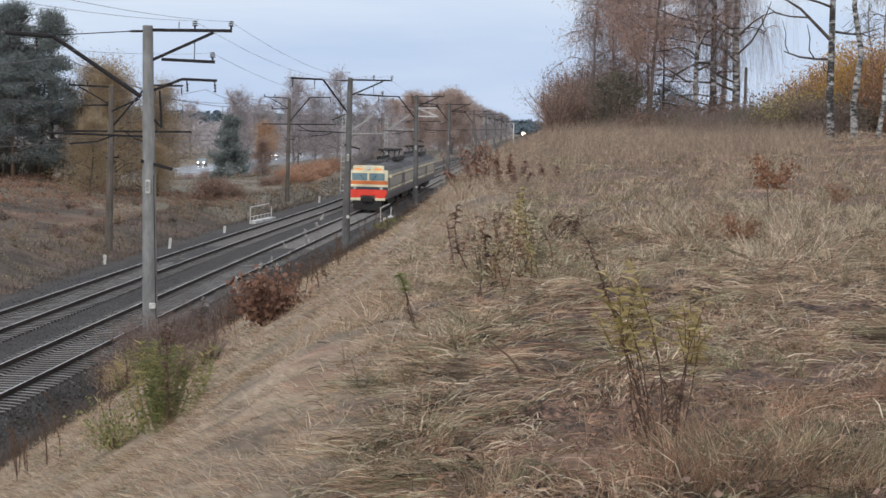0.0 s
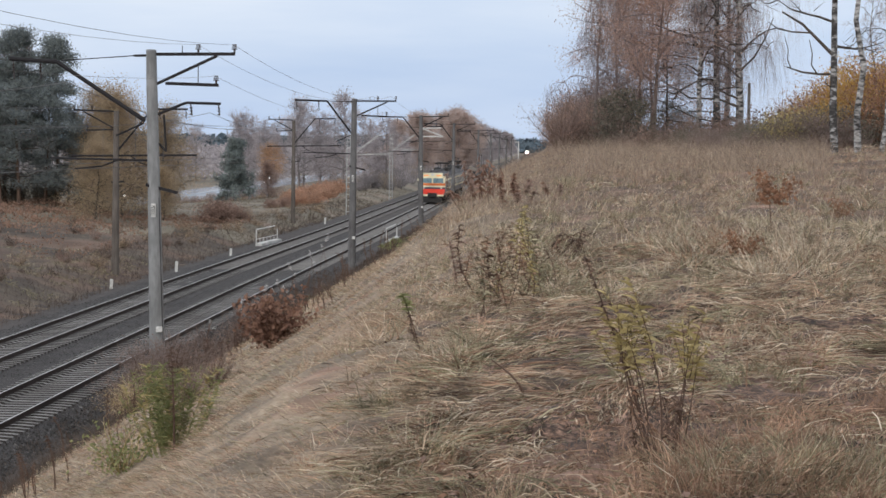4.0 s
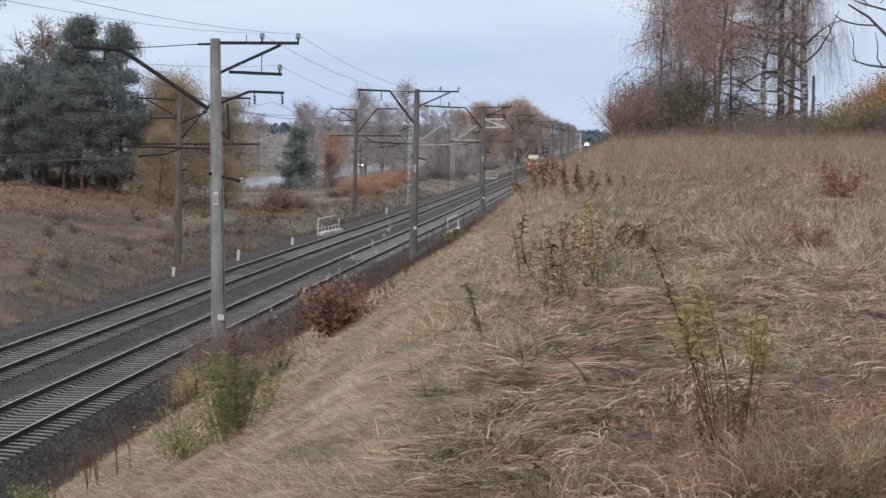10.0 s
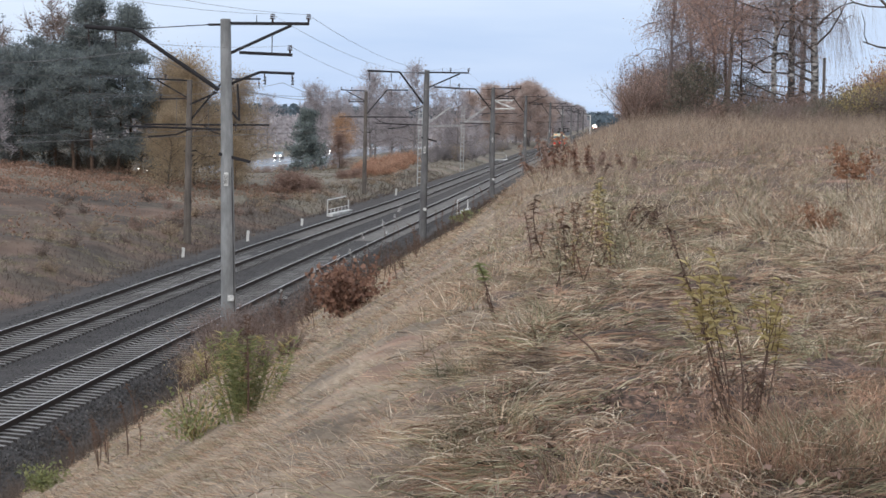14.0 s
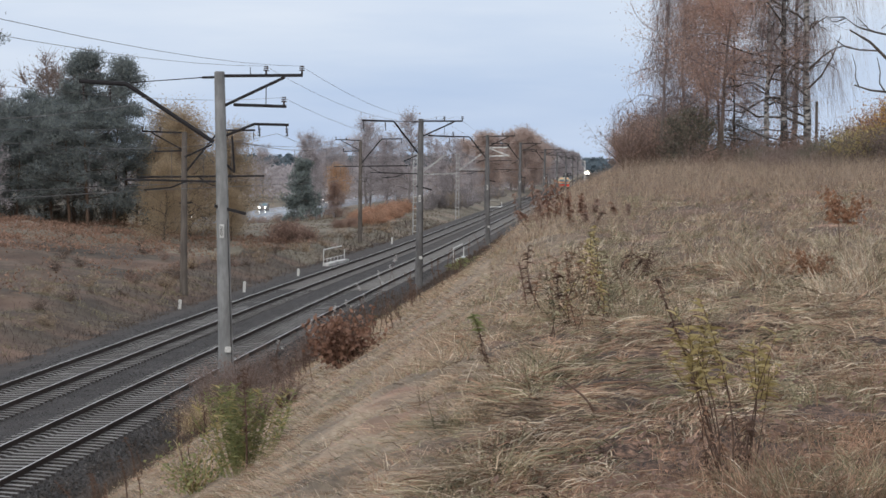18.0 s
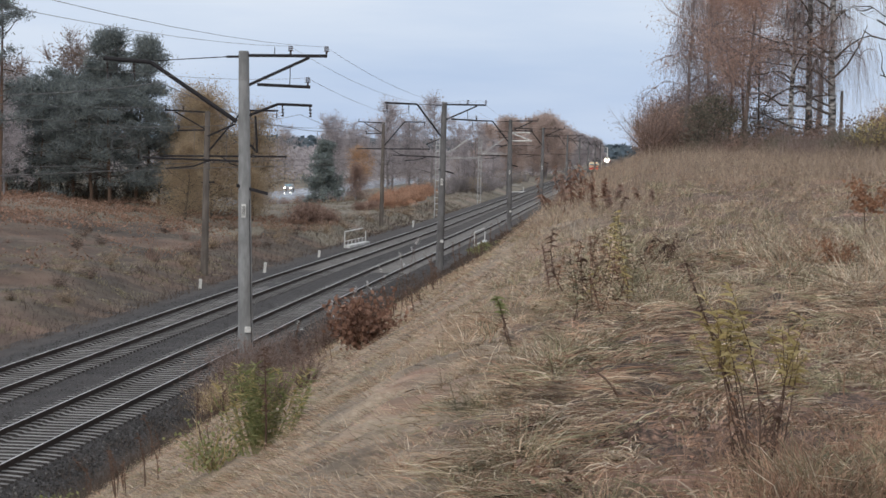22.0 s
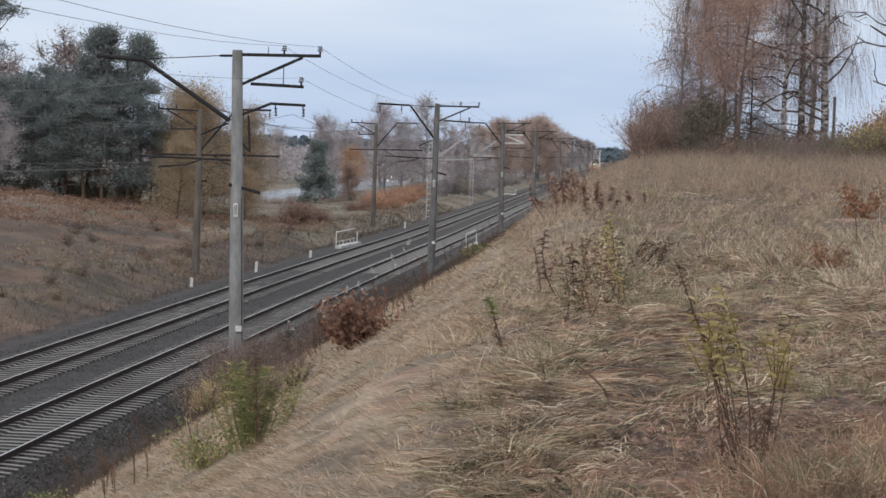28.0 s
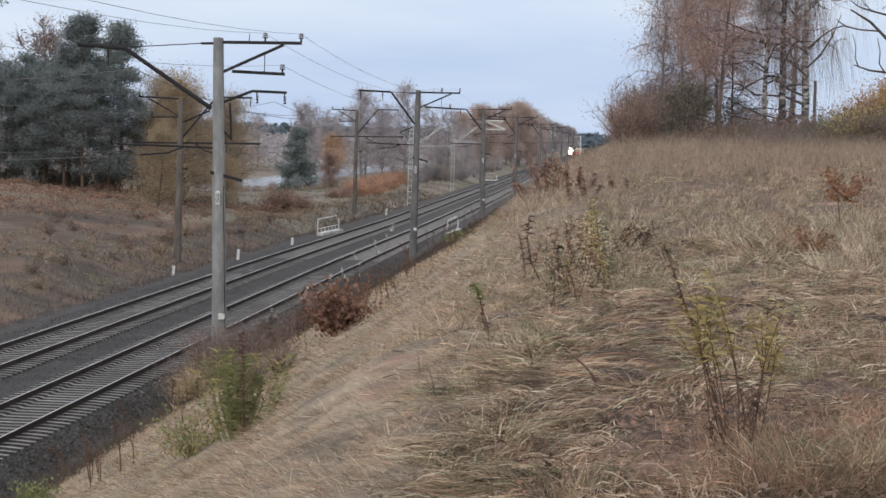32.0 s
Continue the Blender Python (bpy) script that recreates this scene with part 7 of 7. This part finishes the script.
M_BRACKEN = surface("russet_bracken", [(0.0, (0.20, 0.115, 0.08)), (0.5, (0.31, 0.185, 0.13)), (1.0, (0.40, 0.25, 0.18))], 0.9, grain=5, bump=0,
                    translucent=0.3, by="island")
build_bracken()
build_grass()
build_tall_bents()
build_bank_grass()
build_bank_tufts()
build_litter()


# ---------------------------------------------------------------- single plants on the slope
M_OAKLEAF = surface("dead_oak_leaves", [(0.0, (0.15, 0.08, 0.055)), (0.5, (0.27, 0.145, 0.10)), (1.0, (0.38, 0.22, 0.15))], 0.8, grain=5, bump=0,
                    translucent=0.3, by="island")


def stalk(parent, base, tip, r, leaf_n, leaf_len, leaf_mat, rng, span=(0.3, 1.0), stem_mat=None, curl=0.5, bow=0.1, width=0.26, single=False):
    """One stem with narrow leaves along it; base and tip in the plant's space."""
    base, tip = np.array(base, float), np.array(tip, float)
    n = 7
    side = np.array([rng.normal(), rng.normal(), 0]) * bow * np.linalg.norm(tip - base)
    pts = [base + (tip - base) * s + side * math.sin(math.pi * s) for s in np.linspace(0, 1, n)]
    st = part("stem", tri_mesh("stem", *pipe(pts, r * np.linspace(1, 0.35, n), 5), True), stem_mat or M_STEM, parent)
    if leaf_n:
        s = rng.uniform(span[0], span[1], leaf_n)
        i = np.minimum((s * (n - 1)).astype(int), n - 2)
        p = np.array(pts)
        c = p[i] + (p[i + 1] - p[i]) * (s * (n - 1) - i)[:, None]
        az = rng.uniform(0, 6.28, leaf_n)
        way = unit(np.stack([np.cos(az), np.sin(az), rng.uniform(0.0, 0.9, leaf_n)], 1))
        ln = leaf_len * rng.uniform(0.5, 1.3, leaf_n)
        bend = np.zeros((leaf_n, 3))
        bend[:, 2] = -curl * ln
        v, t = ribbons(c, way, ln, ln * width, bend, rng, 3)
        if single:
            each = v.reshape(leaf_n, -1, 3)
            for one in each:
                part("leaf", tri_mesh("leaf", one, t[:len(t) // leaf_n]), leaf_mat, st)
        else:
            tagged(part("leafage", tri_mesh("leafage", v, t), leaf_mat, st), kind="stuff")
    return st


def weed(name, label, x, y, stalks, group="", seed=0):
    rng = np.random.default_rng(seed)
    y = y * ALONG
    p = thing(name, label, "weed", pose(x, y, ground_at(x, y)), group)
    for s in stalks:
        stalk(p, s[0], s[1], s[2], s[3], s[4], s[5], rng, *s[6:])
    return p


def goldenrod():
    """A loose clump: one tall dark stalk, leafy yellow-green side stalks, bare brown stems at the foot."""
    rows = [((-0.02, 0, -0.03), (-0.33, 0.02, 0.86), 0.0065, 90, 0.035, M_STEM, (0.35, 1.0), None, 1.0, 0.05, 0.35)]
    for k in range(6):
        a = k * 2.4
        rows.append(((0.03 * math.cos(a) - 0.03, 0.04 * math.sin(a), -0.03), (-0.20 + 0.06 * math.cos(a), 0.06 * math.sin(a), 0.60 + 0.035 * k), 0.0038, 34, 0.066,
                     M_LEAFBLADE, (0.58, 1.0), M_STEM, 0.3, 0.08, 0.22, True))
    for k in range(4):
        a = k * 2.4 + 1
        rows.append(((0.03 * math.cos(a) + 0.05, 0.04 * math.sin(a), -0.03), (0.12 + 0.05 * math.cos(a), 0.06 * math.sin(a), 0.54 + 0.045 * k), 0.0038, 24, 0.066,
                     M_LEAFBLADE, (0.62, 1.0), M_STEM, 0.3, 0.08, 0.22, True))
    for k in range(9):
        a = k * 2.4 + 0.7
        u, z = (-0.17, 0.40) if k % 3 else (0.11, 0.36)
        rows.append(((u + 0.03 * math.cos(a), 0.04 * math.sin(a), z), (u + 0.11 * math.cos(a), 0.07 * math.sin(a), z + 0.14 + 0.015 * k), 0.0022, 40, 0.042,
                     M_YGREEN if k % 2 else M_LEAFBLADE, (0.15, 1.0), M_STEM, 0.5, 0.1, 0.2))
    for k in range(8):
        a = k * 2.4 + 2
        rows.append(((0.05 * math.cos(a), 0.05 * math.sin(a), -0.03), (0.12 * math.cos(a) - 0.03, 0.10 * math.sin(a), 0.22 + 0.02 * k), 0.0035, 26, 0.055,
                     M_STEM if k % 3 else M_BROWNGRASS, (0.3, 1.0), M_STEM, 1.1, 0.15, 0.2))
    return rows


weed("goldenrod", "tall clump of fading goldenrod with yellow-green leaves", 0.55, 6.2, goldenrod(), seed=1)
weed("goldenrod", "small goldenrod with green leaves on a dark stem", -0.78, 10.0, [
    ((0.04, 0, -0.03), (-0.09, 0, 0.39), 0.007, 70, 0.06, M_GREENLEAF, (0.72, 1.0)),
    ((0.04, 0.0, -0.03), (-0.05, 0, 0.30), 0.005, 40, 0.045, M_STEM, (0.15, 0.9))], seed=2)
weed("dead_stick", "bare grey-brown broken stem leaning in the grass", -0.04, 8.2, [((0, 0, -0.04), (-0.18, 0, 0.20), 0.011, 0, 0.05, M_STEM)], seed=3)
weed("dark_weed", "dark withered weed stalk with curled leaves", 0.33, 15.3, [
    ((0.06 * math.cos(k * 2.4), 0.05 * math.sin(k * 2.4), -0.03), (-0.14 + 0.05 * k, 0.06 * math.sin(k), 0.22 + 0.07 * (k % 3)), 0.006, 44, 0.09, M_STEM if k % 4 else M_BROWNGRASS,
     (0.2, 1.0), None, 1.1, 0.4, 0.16) for k in range(8)], seed=4)
for k, (x, y, h) in enumerate(((-0.52, 12.9, 0.58), (-0.70, 13.6, 0.45), (-0.36, 12.2, 0.4))):
    weed("withered_weed", "tall withered weed with brown curled leaves", x, y, [
        ((0, 0, -0.03), (-0.14 + 0.05 * k, 0, h), 0.007, 70, 0.06, M_RUST if k % 2 else M_STEM, (0.25, 1.0)),
        ((0.06, 0, -0.03), (0.1, 0.05, h * 0.8), 0.006, 60, 0.06, M_YGREEN if k == 2 else M_BROWNGRASS, (0.25, 1.0))], "withered weeds", 10 + k)
for k in range(11):
    x, y = -1.5 + 0.72 * ((k * 7) % 11) / 11, 27.4 + 1.6 * math.sin(k * 3.3)
    h = 0.3 + 0.45 * abs(math.sin(k * 1.7))
    weed("red_leaved_weed", "reddish-brown leafy weed at the edge of the slope", x, y, [
        ((0, 0, -0.03), (-0.16 + 0.1 * math.sin(k), 0, h), 0.010, 20, 0.12, M_RUST if k % 3 else M_OAKLEAF, (0.4, 1.0), None, 0.9, 0.12, 0.5),
        ((0.08, 0, -0.03), (0.12, 0.05, h * 0.8), 0.008, 16, 0.11, M_OAKLEAF if k % 2 else M_RUST, (0.35, 1.0), None, 0.9, 0.12, 0.5)], "red-leaved weeds", 30 + k)
for k, (x, y) in enumerate(((-0.55, 24.4), (-0.42, 26.9), (-0.3, 24.6), (0.1, 25.6), (-0.62, 25.9), (-0.40, 25.6))):
    weed("red_leaved_weed", "reddish-brown leafy weed at the edge of the slope", x, y, [
        ((0, 0, -0.03), (-0.08, 0, 0.30 + 0.06 * math.sin(k * 2)), 0.008, 50, 0.08, M_OAKLEAF, (0.4, 1.0), None, 0.5, 0.1, 0.6),
        ((0.1, 0, -0.03), (0.2, 0, 0.26), 0.007, 40, 0.08, M_RUST, (0.4, 1.0), None, 0.5, 0.1, 0.6)], "red-leaved weeds", 60 + k)
# the yellowish weed mass below the red ones
for k in range(22):
    x, y = -0.42 + 0.55 * ((k * 7) % 22) / 22, 11.3 + 0.2 * k
    weed("dry_weed", "dry yellowish weed with thin branching stems", x, y, [
        ((0, 0, -0.03), (0.14 * math.sin(k * 2), 0, 0.40 + 0.2 * abs(math.sin(k))), 0.005, 50, 0.06, (M_GREENGRASS, M_STRAW, M_YGREEN)[k % 3], (0.3, 1.0)),
        ((0.05, 0.05, -0.03), (-0.12 + 0.1 * math.cos(k), 0.1, 0.38), 0.005, 50, 0.06, (M_STRAW, M_BROWNGRASS)[k % 2], (0.3, 1.0))], "dry weeds", 80 + k)

weed("green_shrub", "bushy upright green plant with narrow leaves on the slope", -2.68, 11.1, [
    ((0.16 * math.sin(k * 2.4) * (k % 7) / 7, 0.16 * math.cos(k * 2.4) * (k % 7) / 7, -0.03),
     (0.42 * math.sin(k * 2.4) * (k % 7 + 1) / 7, 0.25 * math.cos(k * 2.4) * (k % 7 + 1) / 7, 0.42 + 0.22 * abs(math.sin(k * 1.3))),
     0.004, 46, 0.07, M_GREENLEAF if k % 4 else M_YGREEN, (0.1, 1.0), M_GREENLEAF, 0.1, 0.06, 0.13) for k in range(62)], seed=300)
weed("withered_weed", "dark withered stalk standing in the green shrub", -2.62, 11.0, [((0, 0, 0), (-0.03, 0, 0.76), 0.009, 90, 0.05, M_STEM, (0.3, 1.0))], "withered weeds", 301)
plant_bush("green_shrub", "thin pale green weeds beside the green shrub", bush_meshes(302, 0.45, 0.6, 26, 500, 0.018, 200), (M_YGREEN, M_STRAW, M_GREENLEAF), -3.15, 11.6, 0, 1.0)
OAK = bush_meshes(310, 0.85, 0.8, 34, 1900, 0.042, 120)
M_FLUFF = surface("seed_fluff", [(0.0, (0.50, 0.47, 0.45)), (1.0, (0.78, 0.76, 0.74))], 0.95, grain=20, bump=0, translucent=0.4, by="island")
for k, (dx, dy, h) in enumerate(((0.22, 24.6, 1.20), (0.08, 24.2, 1.02), (-0.16, 24.4, 1.08), (-0.40, 24.0, 0.98), (0.42, 25.4, 1.22), (0.62, 25.9, 1.3))):
    weed("fluffy_weed", "thin weed with white seed fluff at its tip", -4.28 + dx, dy,
         [((0, 0, -0.03), (0.03 * (k % 3 - 1), 0, h), 0.006, 40, 0.045, M_FLUFF, (0.9, 1.0)), ((0, 0, h * 0.6), (0.09 - 0.18 * (k % 2), 0.02, h * 0.86), 0.004, 22, 0.04, M_FLUFF, (0.85, 1.0))],
         "fluffy weeds", 330 + k)
plant_bush("oak_sapling", "small oak sapling with dead red-brown leaves", OAK, (M_STEM, M_STEM, M_OAKLEAF), -3.78, 21.9, 0, 0.92)
SAPLING = bush_meshes(312, 0.5, 0.5, 12, 420, 0.032, 60)
p = weed("orange_sapling", "little sapling with orange-brown leaves above the grass", 2.72, 17.9, [((0, 0, -0.03), (-0.05, 0, 0.66), 0.008, 0, 0.05, M_STEM)], seed=313)
part("foliage", SAPLING[2], M_ORANGE, p, m=pose(-0.03, 0, 0.32) @ Matrix.Scale(0.85, 4))
for k, (x, y) in enumerate(((1.9, 14.5), (3.9, 20.0))):
    plant_bush("orange_sapling", "tiny sapling with orange-brown leaves in the grass", SAPLING, (M_STEM, M_STEM, M_ORANGE), x, y, 40 * k, 0.55)
# dead reeds down the slope
for k in range(46):
    s = (k % 23) / 23
    x, y = -6.9 + 2.6 * s + 0.5 * math.sin(k * 2.3), 34 + 26 * s + 3 * math.sin(k * 1.3)
    if k >= 30:
        x, y = -8.6 + 0.8 * math.sin(k), 26 + 2.2 * (k - 30)
    weed("dead_reed", "dark brown dead weed stalk on the slope", x, y, [
        ((0, 0, -0.04), (-0.12 + 0.1 * math.sin(k), 0, 0.55 + 0.45 * abs(math.sin(k * 1.9))), 0.018, 26, 0.10, M_STEM, (0.35, 1.0)),
        ((0.15, 0.1, -0.04), (0.05, 0.1, 0.6), 0.014, 16, 0.09, M_STEM, (0.4, 1.0))], "dead stalks on the slope", 400 + k)
for k, (x, y) in enumerate(((-5.3, 16.6), (-5.9, 17.4), (-6.2, 18.3), (-5.0, 17.9), (-6.6, 19.5))):
    weed("dead_reed", "dark brown dead weed stalk on the slope", x, y, [
        ((0, 0, -0.04), (-0.1, 0, 0.62 + 0.1 * math.sin(k * 3)), 0.011, 60, 0.05, M_STEM, (0.45, 1.0)),
        ((0.1, 0.1, -0.04), (0.06, 0.1, 0.45), 0.009, 30, 0.05, M_BROWNGRASS, (0.4, 1.0))], "dead stalks on the slope", 460 + k)
# green weeds at the small culvert and low plants by the near track
G_LOW = bush_meshes(320, 0.5, 1.0, 24, 700, 0.045, 100)
for k in range(8):
    plant_bush("green_weed", "low patch of green weeds by the culvert", G_LOW, (M_GREENLEAF, M_GREENLEAF, M_GREENLEAF), -10.6 + 0.5 * math.sin(k * 2), 103 + 1.6 * k,
               50 * k, 0.9, group="green weeds")
W_LOW = bush_meshes(322, 0.8, 0.7, 16, 260, 0.03, 160)
for k in range(18):
    plant_bush("trackside_weed", "thin withered weed beside the ballast", W_LOW, (M_STEM, M_STEM, M_RUST if k % 3 else M_GREENLEAF),
               -10.4 + 0.5 * math.sin(k * 2.7), 38 + 2.3 * k, 60 * k, 0.5 + 0.35 * abs(math.sin(k)), group="weeds by the ballast")
for k, (x, y) in enumerate(((-12.0, 60.0), (-12.15, 62.5), (-12.1, 66.0), (-11.9, 69.5), (-12.2, 55.5))):
    weed("thistle", "pale seed-headed weed standing beside the rail", x, y, [
        ((0, 0, 0), (0.05, 0, 0.75), 0.01, 26, 0.10, M_WHITE, (0.8, 1.0)), ((0.1, 0.1, 0), (0.2, 0.1, 0.5), 0.008, 18, 0.09, M_WHITE, (0.8, 1.0))],
        "pale weeds", 500 + k)
HAZEWEED = bush_meshes(330, 1.25, 1.0, 40, 500, 0.025, 1300)
for k, (x, y, s) in enumerate(((-9.9, 40.7, 1.05), (-9.4, 39.2, 1.0), (-10.6, 40.7, 1.25), (-10.2, 39.5, 1.2), (-9.0, 41.0, 0.9), (-8.7, 43.5, 0.9), (-10.8, 42.5, 1.2), (-10.4, 38.0, 0.9))):
    plant_bush("withered_weeds", "brown withered weeds round the foot of the pole", HAZEWEED, (M_STEM, M_TWIG, M_TWIG), x, y, 70 * k, s, group="weeds by the pole")
for k, (x, y, s) in enumerate(((-10.3, 37.6, 0.7), (-10.0, 36.4, 0.6), (-9.7, 35.2, 0.65), (-9.2, 34.0, 0.6), (-9.9, 38.6, 0.7))):
    plant_bush("yellow_weeds", "thin yellow-green weeds at the foot of the slope", HAZEWEED, (M_STEM, M_STRAW, M_YGREEN), x, y, 70 * k, s, group="yellow weeds")
for k, (x, y, s) in enumerate(((-4.25, 18.4, 0.36), (-4.05, 19.0, 0.42), (-4.5, 19.6, 0.4))):
    plant_bush("withered_weeds", "rust-brown withered weeds in the slope's grass", HAZEWEED, (M_STEM, M_TWIG, M_RUST), x, y, 70 * k, s, group="weeds on the slope")
plant_bush("green_weed", "low leafy green weed at the foot of the slope", bush_meshes(340, 0.5, 0.6, 26, 700, 0.03, 80), (M_GREENLEAF, M_GREENLEAF, M_GREENLEAF), -7.36, 19.66, 0, 0.8)
for k in range(13):
    s = (k * 5 % 13) / 13
    x, y = -6.9 + 3.3 * s + 0.25 * math.sin(k * 5.0), 41.5 - 13.5 * s + 1.5 * math.sin(k * 3.7)
    weed("dead_reed", "dark brown dead weed stalk on the slope", x, y, [
        ((0, 0, -0.04), (-0.1 + 0.08 * math.sin(k), 0, 0.32 + 0.3 * abs(math.sin(k * 1.9))), 0.010, 30, 0.06, M_STEM, (0.3, 1.0))], "dead stalks on the slope", 600 + k)


# ---------------------------------------------------------------- what moves
def motions():
    rows = []
    for t in range(0, 33, 2):
        rows.append((t, pose(NEAR, 184.0 + 23.25 * t + 0.17 * t * t, float(dip(184.0 + 23.25 * t)))))
    walk(receding, rows)
    walk(oncoming, [(t, pose(FAR, 2300 - 37.5 * t, -0.24)) for t in range(0, 33, 4)])
    for car, y in zip(CARS, (491, 626, 700, 840, 925, 1030, 1405)):
        walk(car, [(t, pose(-73.0, y - 25.0 * t, -3.0)) for t in (0, 8, 16, 24, 32)])


motions()
